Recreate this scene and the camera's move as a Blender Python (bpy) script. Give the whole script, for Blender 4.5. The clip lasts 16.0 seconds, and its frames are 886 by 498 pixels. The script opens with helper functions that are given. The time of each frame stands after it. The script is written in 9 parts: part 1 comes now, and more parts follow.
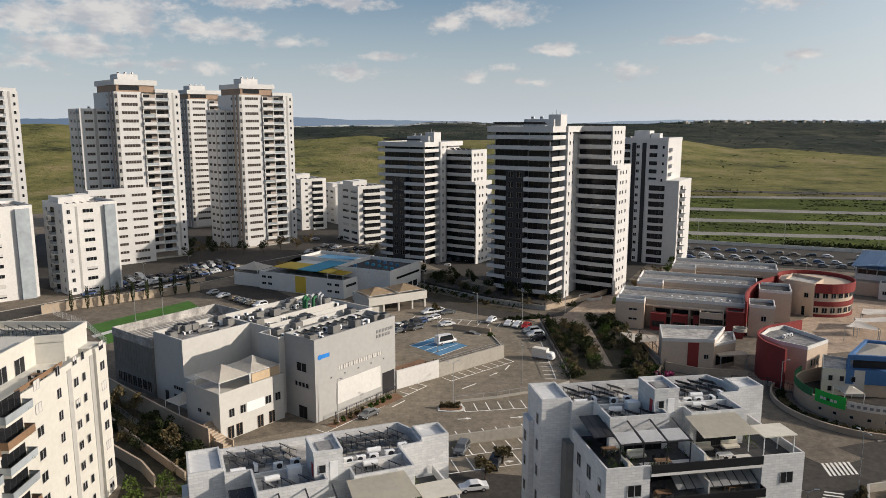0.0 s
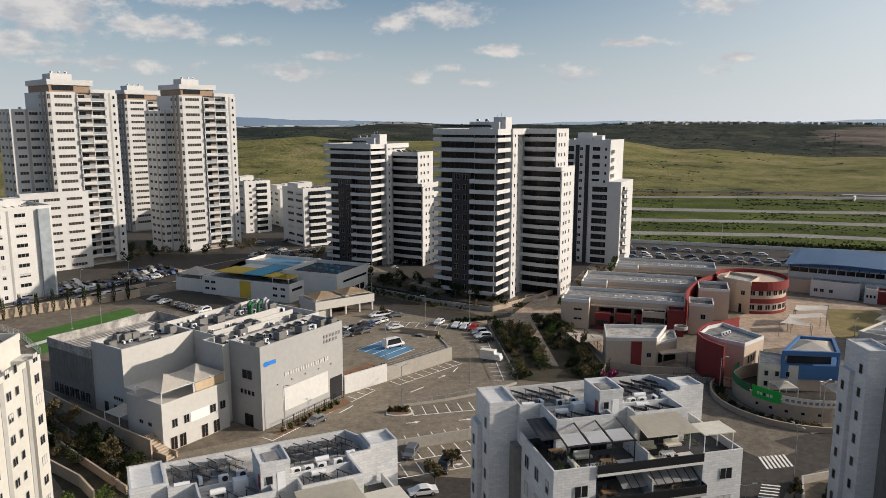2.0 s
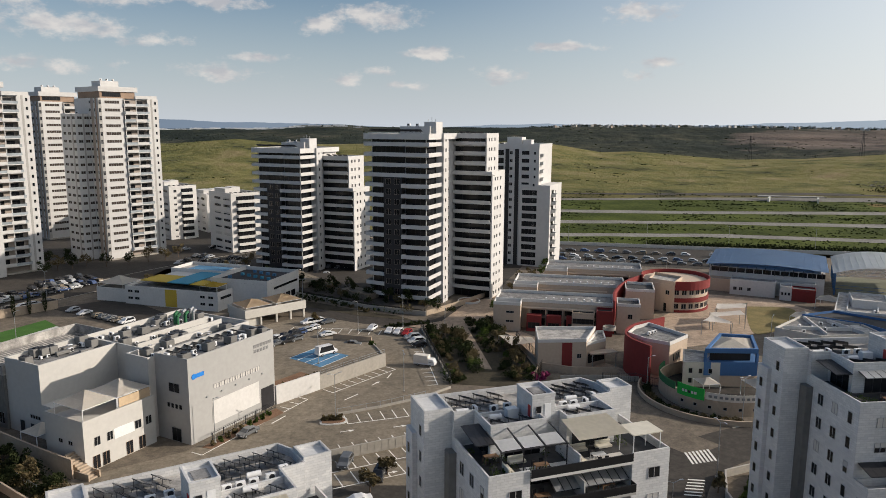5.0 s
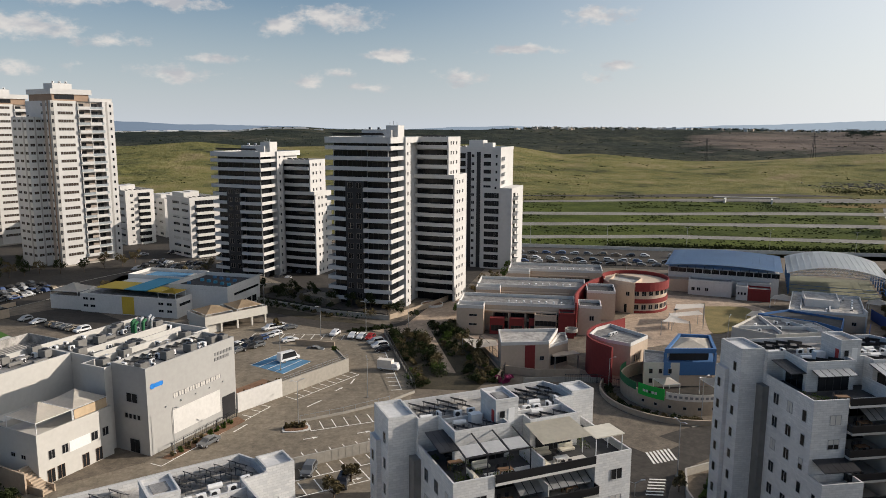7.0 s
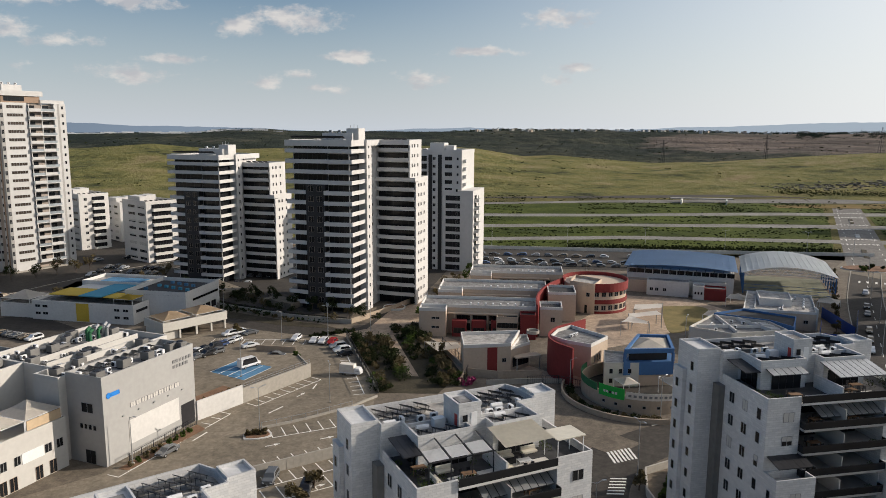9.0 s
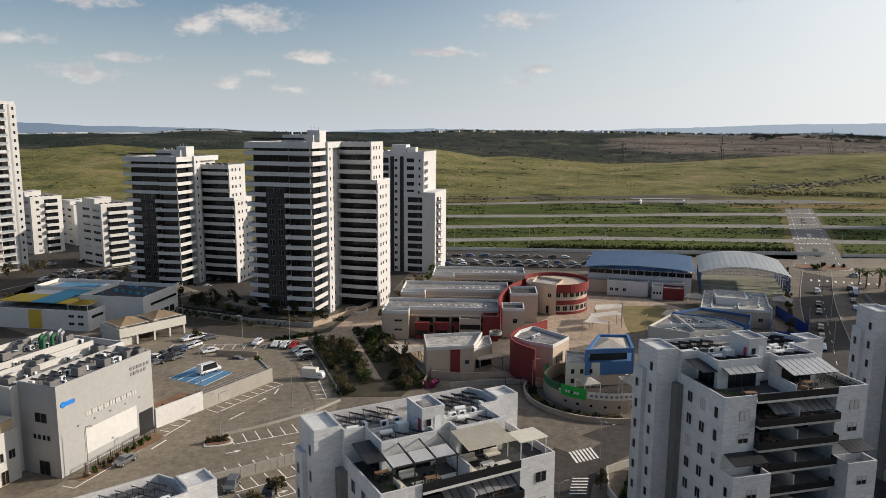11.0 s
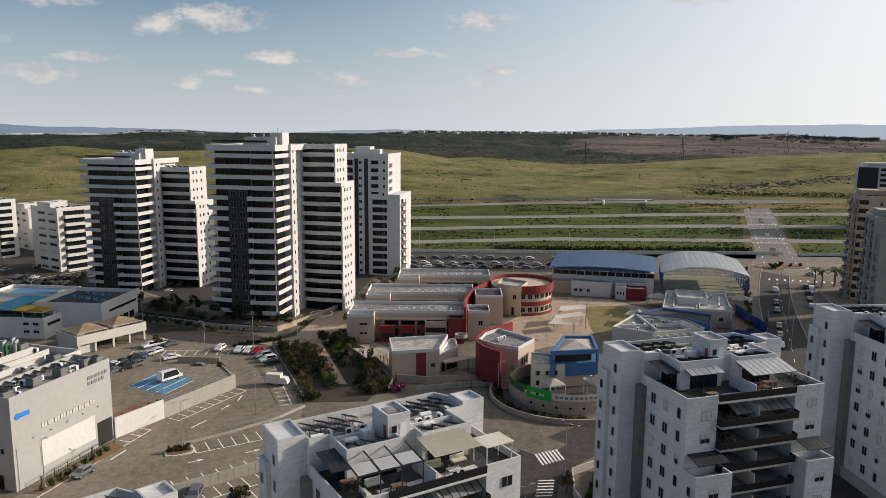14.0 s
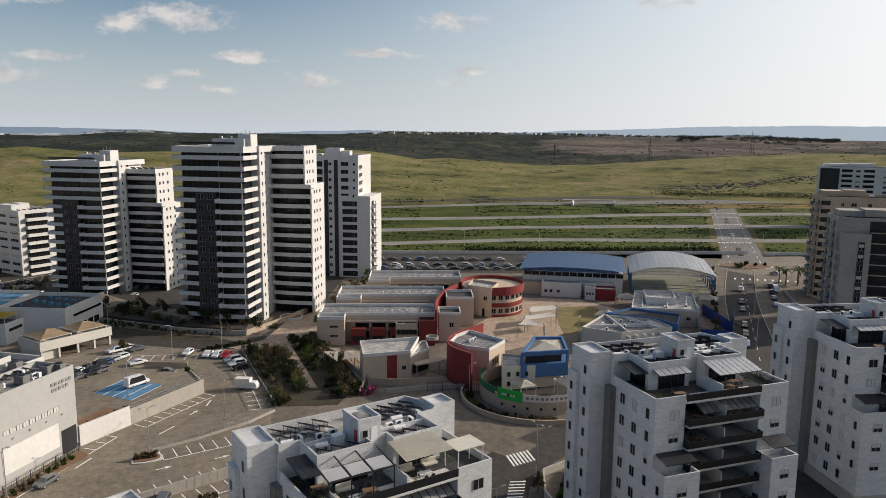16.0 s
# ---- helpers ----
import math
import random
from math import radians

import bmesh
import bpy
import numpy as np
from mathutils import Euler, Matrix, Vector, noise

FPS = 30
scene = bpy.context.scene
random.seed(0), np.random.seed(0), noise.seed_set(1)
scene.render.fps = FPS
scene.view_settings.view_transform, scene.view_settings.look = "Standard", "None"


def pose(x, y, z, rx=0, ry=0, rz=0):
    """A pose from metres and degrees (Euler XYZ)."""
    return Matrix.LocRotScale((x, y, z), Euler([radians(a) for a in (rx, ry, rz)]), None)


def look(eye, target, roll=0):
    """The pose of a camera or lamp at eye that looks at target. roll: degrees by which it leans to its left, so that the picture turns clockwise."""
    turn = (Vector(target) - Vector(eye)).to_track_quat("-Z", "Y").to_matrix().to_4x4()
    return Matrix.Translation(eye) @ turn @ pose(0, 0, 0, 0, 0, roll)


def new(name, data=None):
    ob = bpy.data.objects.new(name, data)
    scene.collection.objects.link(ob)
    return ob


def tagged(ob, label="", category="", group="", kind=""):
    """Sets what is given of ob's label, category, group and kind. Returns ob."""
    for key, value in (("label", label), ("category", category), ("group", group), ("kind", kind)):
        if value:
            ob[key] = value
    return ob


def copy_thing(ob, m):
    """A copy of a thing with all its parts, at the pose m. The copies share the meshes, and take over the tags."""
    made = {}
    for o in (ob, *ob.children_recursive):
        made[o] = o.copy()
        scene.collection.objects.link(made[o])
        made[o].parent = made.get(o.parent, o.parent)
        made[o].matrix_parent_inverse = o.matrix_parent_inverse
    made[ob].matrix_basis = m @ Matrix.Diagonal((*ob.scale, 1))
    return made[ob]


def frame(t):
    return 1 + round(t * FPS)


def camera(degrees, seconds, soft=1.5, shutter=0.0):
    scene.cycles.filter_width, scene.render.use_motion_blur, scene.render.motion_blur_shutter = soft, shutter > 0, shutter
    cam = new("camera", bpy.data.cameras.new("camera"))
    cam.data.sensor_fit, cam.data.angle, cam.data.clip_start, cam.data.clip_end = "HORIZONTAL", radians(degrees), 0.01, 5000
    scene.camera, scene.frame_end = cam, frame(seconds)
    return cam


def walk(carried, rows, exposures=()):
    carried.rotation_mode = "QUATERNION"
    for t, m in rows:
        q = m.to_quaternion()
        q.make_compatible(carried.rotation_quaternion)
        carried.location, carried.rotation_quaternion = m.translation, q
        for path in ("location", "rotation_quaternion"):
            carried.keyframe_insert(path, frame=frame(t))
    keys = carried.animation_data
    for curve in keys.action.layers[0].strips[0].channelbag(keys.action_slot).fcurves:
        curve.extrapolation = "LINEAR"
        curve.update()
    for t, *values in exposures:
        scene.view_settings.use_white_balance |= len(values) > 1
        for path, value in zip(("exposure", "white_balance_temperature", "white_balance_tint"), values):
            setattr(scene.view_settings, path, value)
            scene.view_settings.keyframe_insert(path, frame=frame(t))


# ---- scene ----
cam = camera(62.19, 16.0, 0.7)
# seconds, x, y, z, yaw, pitch, roll
ROWS = [
    (0.0, -0.00, -0.00, 55.00, -0.000, -9.862, 0.000),
    (0.5, 0.01, 0.06, 55.17, -1.065, -9.856, -0.082),
    (1.0, 0.03, 0.09, 55.33, -2.094, -9.845, -0.103),
    (1.5, 0.06, 0.09, 55.48, -3.143, -9.837, -0.144),
    (2.0, 0.03, 0.09, 55.62, -4.161, -9.831, -0.133),
    (2.5, -0.01, 0.08, 55.77, -5.221, -9.802, -0.160),
    (3.0, -0.03, 0.09, 55.88, -6.245, -9.761, -0.186),
    (3.5, -0.03, 0.12, 55.97, -7.206, -9.707, -0.195),
    (4.0, -0.01, 0.17, 56.06, -8.015, -9.675, -0.225),
    (6.5, 0.11, 0.44, 56.56, -11.675, -9.494, -0.260),
    (7.0, 0.11, 0.44, 56.68, -12.431, -9.445, -0.259),
    (7.5, 0.12, 0.44, 56.79, -13.170, -9.428, -0.293),
    (8.0, 0.13, 0.42, 56.88, -13.918, -9.391, -0.309),
    (8.5, 0.13, 0.40, 56.98, -14.677, -9.359, -0.291),
    (9.0, 0.11, 0.37, 57.09, -15.435, -9.306, -0.301),
    (9.5, 0.09, 0.34, 57.19, -16.185, -9.303, -0.339),
    (10.0, 0.07, 0.30, 57.29, -16.948, -9.263, -0.350),
    (12.5, 0.27, 0.61, 57.76, -20.000, -9.217, -0.457),
    (13.0, 0.30, 0.67, 57.81, -20.347, -9.178, -0.439),
    (13.5, 0.36, 0.72, 57.89, -20.701, -9.157, -0.452),
    (14.0, 0.38, 0.77, 57.97, -21.112, -9.150, -0.423),
    (14.5, 0.42, 0.79, 58.04, -21.618, -9.141, -0.465),
    (15.0, 0.45, 0.78, 58.11, -22.171, -9.133, -0.451),
    (15.5, 0.48, 0.80, 58.18, -22.786, -9.106, -0.471),
    (16.0, 0.49, 0.83, 58.29, -23.404, -9.079, -0.487),
]
walk(cam, [(t, pose(x, y, z, 90 + pitch, roll, yaw)) for t, x, y, z, yaw, pitch, roll in ROWS],
     [(0.0, -0.043, 6520, 11), (16.0, -0.013, 6560, 11)])

# ---------------------------------------------------------------- light
SUN_AZ, SUN_EL = -3.8, 21.0          # degrees from +x towards +y, and above the horizon
world = bpy.data.worlds.new("sky")
scene.world = world
world.use_nodes = True
wn, wl = world.node_tree.nodes, world.node_tree.links
wn.clear()
sky = wn.new("ShaderNodeTexSky")
sky.sky_type, sky.sun_disc = "NISHITA", False
sky.sun_elevation, sky.sun_rotation = radians(SUN_EL), radians(90 - SUN_AZ)
sky.air_density, sky.dust_density, sky.ozone_density = 1.25, 0.0, 6.0
wtc = wn.new("ShaderNodeTexCoord")
sep = wn.new("ShaderNodeSeparateXYZ")
wl.new(wtc.outputs["Generated"], sep.inputs[0])


def wmath(op, a, b=None, c=None):
    n = wn.new("ShaderNodeMath")
    n.operation = op
    for i, v in enumerate((a, b, c)):
        if v is None:
            continue
        if isinstance(v, (int, float)):
            n.inputs[i].default_value = v
        else:
            wl.new(v, n.inputs[i])
    return n.outputs[0]


# pale haze low over the horizon, all the way round
haze = wmath("SUBTRACT", 1.0, wmath("POWER", wmath("MINIMUM", wmath("MULTIPLY", wmath("MAXIMUM", sep.outputs[2], 0.0), 5.0), 1.0), 0.9))
hmix = wn.new("ShaderNodeMix")
hmix.data_type = "RGBA"
wl.new(wmath("MULTIPLY", haze, 0.95), hmix.inputs["Factor"])
wl.new(sky.outputs[0], hmix.inputs["A"])
hmix.inputs["B"].default_value = (6.95, 7.65, 8.4, 1)
# broad pale glow around the sun's place
dot = wn.new("ShaderNodeVectorMath")
dot.operation = "DOT_PRODUCT"
wl.new(wtc.outputs["Generated"], dot.inputs[0])
dot.inputs[1].default_value = (math.cos(radians(SUN_EL)) * math.cos(radians(SUN_AZ)), math.cos(radians(SUN_EL)) * math.sin(radians(SUN_AZ)), math.sin(radians(SUN_EL)))
glow = wmath("MULTIPLY", wmath("POWER", wmath("MAXIMUM", dot.outputs["Value"], 0.0), 1.9), 1.42)
gmix = wn.new("ShaderNodeMix")
gmix.data_type = "RGBA"
wl.new(wmath("MINIMUM", glow, 0.9), gmix.inputs["Factor"])
wl.new(hmix.outputs["Result"], gmix.inputs["A"])
gmix.inputs["B"].default_value = (12.4, 12.5, 12.3, 1)
# cumulus: low flat-based puffs placed by bearing (degrees from +y towards +x) and height, and scattered ones overhead
bearing = wmath("MULTIPLY", wmath("ARCTAN2", sep.outputs[0], sep.outputs[1]), 57.2958)
height = wmath("MULTIPLY", wmath("ARCSINE", sep.outputs[2]), 57.2958)
comb = wn.new("ShaderNodeCombineXYZ")
wl.new(bearing, comb.inputs[0])
wl.new(height, comb.inputs[1])


def sky_noise(scale, detail, rough, stretch=1.0):
    mp = wn.new("ShaderNodeMapping")
    mp.inputs["Scale"].default_value = (1, stretch, 1)
    wl.new(comb.outputs[0], mp.inputs["Vector"])
    t = wn.new("ShaderNodeTexNoise")
    t.inputs["Scale"].default_value, t.inputs["Detail"].default_value, t.inputs["Roughness"].default_value = scale, detail, rough
    wl.new(mp.outputs[0], t.inputs["Vector"])
    return t.outputs[0]


edge = sky_noise(0.62, 6, 0.62, 1.7)
# bearing, height, half width, half height, thickness
PUFFS = ((-23.7, 7.3, 4.6, 1.4, 1.1), (-28.9, 6.7, 3.6, 1.1, 1.1), (-17.0, 6.5, 3.4, 0.8, 1.0), (-26.0, 5.1, 4.2, 0.8, 1.0), (-14.0, 8.6, 3.2, 0.7, 0.9), (-11.3, 5.7, 1.8, 0.4, 0.7),
         (-4.2, 4.8, 2.0, 0.35, 0.8), (-7.0, 3.7, 2.4, 0.6, 0.7), (-18.0, 3.9, 2.6, 0.45, 0.6), (0.5, 7.3, 1.7, 0.65, 1.0), (4.3, 7.9, 3.2, 0.8, 0.9), (-6.9, 8.6, 3.0, 0.5, 0.9),
         (8.7, 5.3, 1.8, 0.5, 1.0), (18.4, 5.7, 2.6, 0.33, 1.0), (25.6, 4.6, 1.3, 0.35, 0.9), (23.9, 3.6, 0.8, 0.3, 0.6), (13.8, 3.8, 1.6, 0.55, 0.6), (4.3, 3.9, 1.0, 0.3, 0.7),
         (2.4, 3.3, 1.6, 0.4, 0.6), (6.8, 2.9, 1.7, 0.25, 0.5), (-29.4, 3.8, 2.6, 0.5, 0.6), (-22.5, 4.0, 3.0, 0.35, 0.6), (24.0, 8.1, 2.6, 0.6, 0.8), (39.4, 9.2, 1.7, 0.4, 0.8))
body = None
for a, e, w, h, k in PUFFS:
    off, scl, ln = wn.new("ShaderNodeVectorMath"), wn.new("ShaderNodeVectorMath"), wn.new("ShaderNodeVectorMath")
    off.operation, scl.operation, ln.operation = "SUBTRACT", "MULTIPLY", "LENGTH"
    wl.new(comb.outputs[0], off.inputs[0])
    off.inputs[1].default_value = (a, e, 0)
    wl.new(off.outputs[0], scl.inputs[0])
    scl.inputs[1].default_value = (1 / w, 1 / h, 0)
    wl.new(scl.outputs[0], ln.inputs[0])
    one = wmath("MULTIPLY", wmath("SUBTRACT", 1.25, ln.outputs["Value"]), k)
    body = one if body is None else wmath("MAXIMUM", body, one)
low_puffs = wmath("ADD", body, wmath("MULTIPLY", wmath("SUBTRACT", edge, 0.47), 3.0))
over = wmath("MULTIPLY", wmath("SUBTRACT", sky_noise(0.09, 6, 0.55, 1.6), 0.56), 9.0)
over = wmath("ADD", over, wmath("MINIMUM", wmath("MULTIPLY", wmath("SUBTRACT", height, 13.0), 0.5), 0.0))
dens = wmath("MAXIMUM", low_puffs, over)
veil = wn.new("ShaderNodeMapRange")
veil.interpolation_type = "SMOOTHSTEP"
veil.inputs["From Min"].default_value, veil.inputs["From Max"].default_value = 0.0, 1.0
veil.inputs["To Max"].default_value = 0.8
wl.new(dens, veil.inputs["Value"])
shade = wn.new("ShaderNodeValToRGB")
shade.color_ramp.elements[0].color, shade.color_ramp.elements[1].color = (6.3, 6.3, 6.6, 1), (9.6, 9.1, 8.6, 1)
shade.color_ramp.elements[0].position, shade.color_ramp.elements[1].position = 0.38, 0.6
wl.new(sky_noise(0.5, 4, 0.5, 2.2), shade.inputs[0])
wmix = wn.new("ShaderNodeMix")
wmix.data_type = "RGBA"
wl.new(veil.outputs[0], wmix.inputs["Factor"])
wl.new(gmix.outputs["Result"], wmix.inputs["A"])
wl.new(shade.outputs[0], wmix.inputs["B"])
wbg = wn.new("ShaderNodeBackground")
wbg.inputs["Strength"].default_value = 0.082
wout = wn.new("ShaderNodeOutputWorld")
wl.new(wmix.outputs["Result"], wbg.inputs[0])
wl.new(wbg.outputs[0], wout.inputs[0])

sun_data = bpy.data.lights.new("sun", "SUN")
sun_data.energy, sun_data.angle, sun_data.color = 5.0, radians(0.6), (1.0, 0.9, 0.775)
sun = new("sun", sun_data)
sun_way = Vector((math.cos(radians(SUN_EL)) * math.cos(radians(SUN_AZ)), math.cos(radians(SUN_EL)) * math.sin(radians(SUN_AZ)), math.sin(radians(SUN_EL))))
sun.matrix_world = look(sun_way * 400, (0, 0, 0))
scene.view_settings.exposure = 0.0

# ---------------------------------------------------------------- materials
def material(name, col, rough=0.8, vary=0.12, grain=3.0, coarse=0.15, bump=0.0, bump_scale=8.0, metal=0.0, spec=0.3, tint=None, per_object=0.0):
    """Painted, plastered or mineral surface: fine grain and broad stains over a base colour."""
    m = bpy.data.materials.new(name)
    m.use_nodes = True
    n, l = m.node_tree.nodes, m.node_tree.links
    bsdf = n["Principled BSDF"]
    geo = n.new("ShaderNodeNewGeometry")
    fine, broad = n.new("ShaderNodeTexNoise"), n.new("ShaderNodeTexNoise")
    fine.inputs["Scale"].default_value, fine.inputs["Detail"].default_value = grain, 5
    broad.inputs["Scale"].default_value, broad.inputs["Detail"].default_value = coarse, 3
    l.new(geo.outputs["Position"], fine.inputs["Vector"])
    l.new(geo.outputs["Position"], broad.inputs["Vector"])
    add = n.new("ShaderNodeMath")
    add.operation = "ADD"
    l.new(fine.outputs[0], add.inputs[0])
    l.new(broad.outputs[0], add.inputs[1])
    value = add.outputs[0]
    if per_object:
        info, mul = n.new("ShaderNodeObjectInfo"), n.new("ShaderNodeMath")
        mul.operation = "MULTIPLY_ADD"
        mul.inputs[1].default_value = per_object
        l.new(info.outputs["Random"], mul.inputs[0])
        l.new(value, mul.inputs[2])
        value = mul.outputs[0]
    ramp = n.new("ShaderNodeValToRGB")
    tint = tint or [c * (1 - vary) for c in col]
    ramp.color_ramp.elements[0].color = (*tint, 1)
    ramp.color_ramp.elements[1].color = (*[min(1, c * (1 + vary)) for c in col], 1)
    mapr = n.new("ShaderNodeMapRange")
    mapr.inputs["From Min"].default_value, mapr.inputs["From Max"].default_value = 0.65, 1.35 + per_object
    l.new(value, mapr.inputs["Value"])
    ramp.color_ramp.elements[0].position, ramp.color_ramp.elements[1].position = 0.0, 1.0
    l.new(mapr.outputs[0], ramp.inputs[0])
    l.new(ramp.outputs[0], bsdf.inputs["Base Color"])
    bsdf.inputs["Roughness"].default_value, bsdf.inputs["Metallic"].default_value = rough, metal
    bsdf.inputs["Specular IOR Level"].default_value = spec
    if bump:
        bn, bt = n.new("ShaderNodeBump"), n.new("ShaderNodeTexNoise")
        bt.inputs["Scale"].default_value, bt.inputs["Detail"].default_value = bump_scale, 4
        bn.inputs["Strength"].default_value, bn.inputs["Distance"].default_value = bump, 0.05
        l.new(geo.outputs["Position"], bt.inputs["Vector"])
        l.new(bt.outputs[0], bn.inputs["Height"])
        l.new(bn.outputs[0], bsdf.inputs["Normal"])
    return m


def worn(m, patch=0.07, spread=0.16, spots=0.2):
    """Adds repair patches of differing age, oil spots and hairline cracks to a paved surface."""
    n, l = m.node_tree.nodes, m.node_tree.links
    bsdf = n["Principled BSDF"]
    geo, warp = n.new("ShaderNodeNewGeometry"), n.new("ShaderNodeTexNoise")
    warp.inputs["Scale"].default_value, warp.inputs["Detail"].default_value = 0.5, 4
    l.new(geo.outputs["Position"], warp.inputs["Vector"])
    bend = n.new("ShaderNodeMix")
    bend.data_type, bend.blend_type = "RGBA", "ADD"
    bend.inputs["Factor"].default_value = 1.0
    l.new(geo.outputs["Position"], bend.inputs["A"])
    l.new(warp.outputs["Color"], bend.inputs["B"])
    cell, crack, spot = n.new("ShaderNodeTexVoronoi"), n.new("ShaderNodeTexVoronoi"), n.new("ShaderNodeTexNoise")
    cell.distance = "CHEBYCHEV"
    cell.inputs["Scale"].default_value = patch
    crack.feature = "DISTANCE_TO_EDGE"
    crack.inputs["Scale"].default_value = 0.22
    spot.inputs["Scale"].default_value, spot.inputs["Detail"].default_value, spot.inputs["Roughness"].default_value = 0.55, 6, 0.7
    l.new(geo.outputs["Position"], cell.inputs["Vector"])
    l.new(bend.outputs["Result"], crack.inputs["Vector"])
    l.new(geo.outputs["Position"], spot.inputs["Vector"])

    def span(v, a, b, lo, hi):
        r = n.new("ShaderNodeMapRange")
        for k, q in (("From Min", a), ("From Max", b), ("To Min", lo), ("To Max", hi)):
            r.inputs[k].default_value = q
        l.new(v, r.inputs["Value"])
        return r.outputs[0]

    def times(a, b):
        q = n.new("ShaderNodeMath")
        q.operation = "MULTIPLY"
        l.new(a, q.inputs[0])
        l.new(b, q.inputs[1])
        return q.outputs[0]

    tone = times(times(span(cell.outputs["Color"], 0, 1, 1 - spread / 2, 1 + spread / 2), span(crack.outputs["Distance"], 0.0, 0.01, 0.8, 1.0)), span(spot.outputs[0], 0.4, 0.62, 1 - spots, 1.12))
    mx = n.new("ShaderNodeVectorMath")
    mx.operation = "SCALE"
    l.new(bsdf.inputs["Base Color"].links[0].from_socket, mx.inputs[0])
    l.new(tone, mx.inputs["Scale"])
    l.new(mx.outputs[0], bsdf.inputs["Base Color"])


def coursed(name, col, course=0.3, length=0.9, joint=0.75):
    """Sawn stone cladding laid in courses, each slab a little different, seen from far."""
    m = material(name, col, 0.75, 0.1, 2.0, 0.2)
    n, l = m.node_tree.nodes, m.node_tree.links
    bsdf = n["Principled BSDF"]
    tc, sp, cb = n.new("ShaderNodeTexCoord"), n.new("ShaderNodeSeparateXYZ"), n.new("ShaderNodeCombineXYZ")
    l.new(tc.outputs["Object"], sp.inputs[0])
    ad = n.new("ShaderNodeMath")
    ad.operation = "ADD"
    l.new(sp.outputs[0], ad.inputs[0])
    l.new(sp.outputs[1], ad.inputs[1])
    l.new(ad.outputs[0], cb.inputs[0])
    l.new(sp.outputs[2], cb.inputs[1])
    br = n.new("ShaderNodeTexBrick")
    br.inputs["Scale"].default_value = 1.0
    br.inputs["Brick Width"].default_value, br.inputs["Row Height"].default_value = length, course
    br.inputs["Mortar Size"].default_value = 0.018
    br.inputs["Color1"].default_value, br.inputs["Color2"].default_value = (1, 1, 1, 1), (0.84, 0.85, 0.87, 1)
    br.inputs["Mortar"].default_value = (joint, joint, joint, 1)
    l.new(cb.outputs[0], br.inputs["Vector"])
    old = bsdf.inputs["Base Color"].links[0].from_socket
    mx = n.new("ShaderNodeMix")
    mx.data_type, mx.blend_type = "RGBA", "MULTIPLY"
    mx.inputs["Factor"].default_value = 1.0
    l.new(old, mx.inputs["A"])
    l.new(br.outputs["Color"], mx.inputs["B"])
    l.new(mx.outputs["Result"], bsdf.inputs["Base Color"])
    return m


def glassy(name, col, rough=0.08, metal=0.0, spec=0.8):
    m = material(name, col, rough, 0.35, 0.6, 0.25, metal=metal, spec=spec, per_object=0.5)
    return m


STONE = coursed("white_stone", (0.62, 0.615, 0.605))
STONE_WARM = coursed("warm_stone", (0.5, 0.46, 0.4), 0.4, 1.0, 0.85)
PLASTER = material("white_plaster", (0.6, 0.585, 0.56), 0.85, 0.1, 1.5, 0.12)
CREAM = material("cream_plaster", (0.52, 0.5, 0.45), 0.85, 0.08, 1.5, 0.1)
HOTEL = material("pale_grey_plaster", (0.5, 0.485, 0.455), 0.85, 0.07, 1.2, 0.1)
HOTEL_GREY = material("mid_grey_plaster", (0.37, 0.365, 0.352), 0.85, 0.07, 1.2, 0.1)
BEIGE = material("beige_plaster", (0.5, 0.4, 0.31), 0.85, 0.08, 1.5, 0.12)
TOWER_WHITE = material("tower_white", (0.54, 0.53, 0.515), 0.8, 0.07, 0.8, 0.1)
TOWER_GREY = material("tower_grey_stone", (0.36, 0.35, 0.33), 0.8, 0.12, 1.0, 0.15)
TAN = material("tan_cladding", (0.29, 0.2, 0.14), 0.7, 0.15, 2.0, 0.2)
TAUPE = material("taupe_cladding", (0.34, 0.29, 0.25), 0.7, 0.12, 2.0, 0.2)
CHARCOAL = material("charcoal_panel", (0.024, 0.024, 0.027), 0.45, 0.25, 1.5, 0.2)
GLASS = glassy("dark_window_glass", (0.014, 0.015, 0.017), 0.15, 0.0, 0.25)
GLASS_LIGHT = glassy("pale_balcony_glass", (0.3, 0.33, 0.35), 0.2, 0.0, 0.4)
GLASS_TINT = glassy("smoked_balcony_glass", (0.015, 0.016, 0.018), 0.15, 0.0, 0.3)
GLASS_BROWN = glassy("bronze_window_glass", (0.06, 0.048, 0.04), 0.2, 0.0, 0.3)
FRAME = material("grey_window_frame", (0.3, 0.3, 0.305), 0.5, 0.05)
SHUTTER = material("roller_shutter", (0.5, 0.48, 0.45), 0.6, 0.1, 6.0, 0.5, per_object=0.3)
METAL_DARK = material("dark_steel", (0.05, 0.05, 0.055), 0.45, 0.2, metal=0.6)
METAL_GREY = material("galvanised_steel", (0.42, 0.43, 0.44), 0.45, 0.15, 4.0, 0.5, metal=0.7)
METAL_WHITE = material("white_painted_metal", (0.72, 0.72, 0.72), 0.5, 0.08)
ROOF_GREY = material("grey_roof_sheet", (0.24, 0.235, 0.23), 0.9, 0.25, 1.2, 0.25, bump=0.2)
ROOF_PALE = material("pale_roof_coat", (0.42, 0.4, 0.375), 0.9, 0.2, 1.0, 0.3, bump=0.2)
ROOF_DARK = material("dark_roof_bitumen", (0.05, 0.05, 0.052), 0.9, 0.3, 1.2, 0.3, bump=0.2)
PAVING = material("sand_paving", (0.4, 0.305, 0.225), 0.9, 0.15, 2.0, 0.15, bump=0.2)
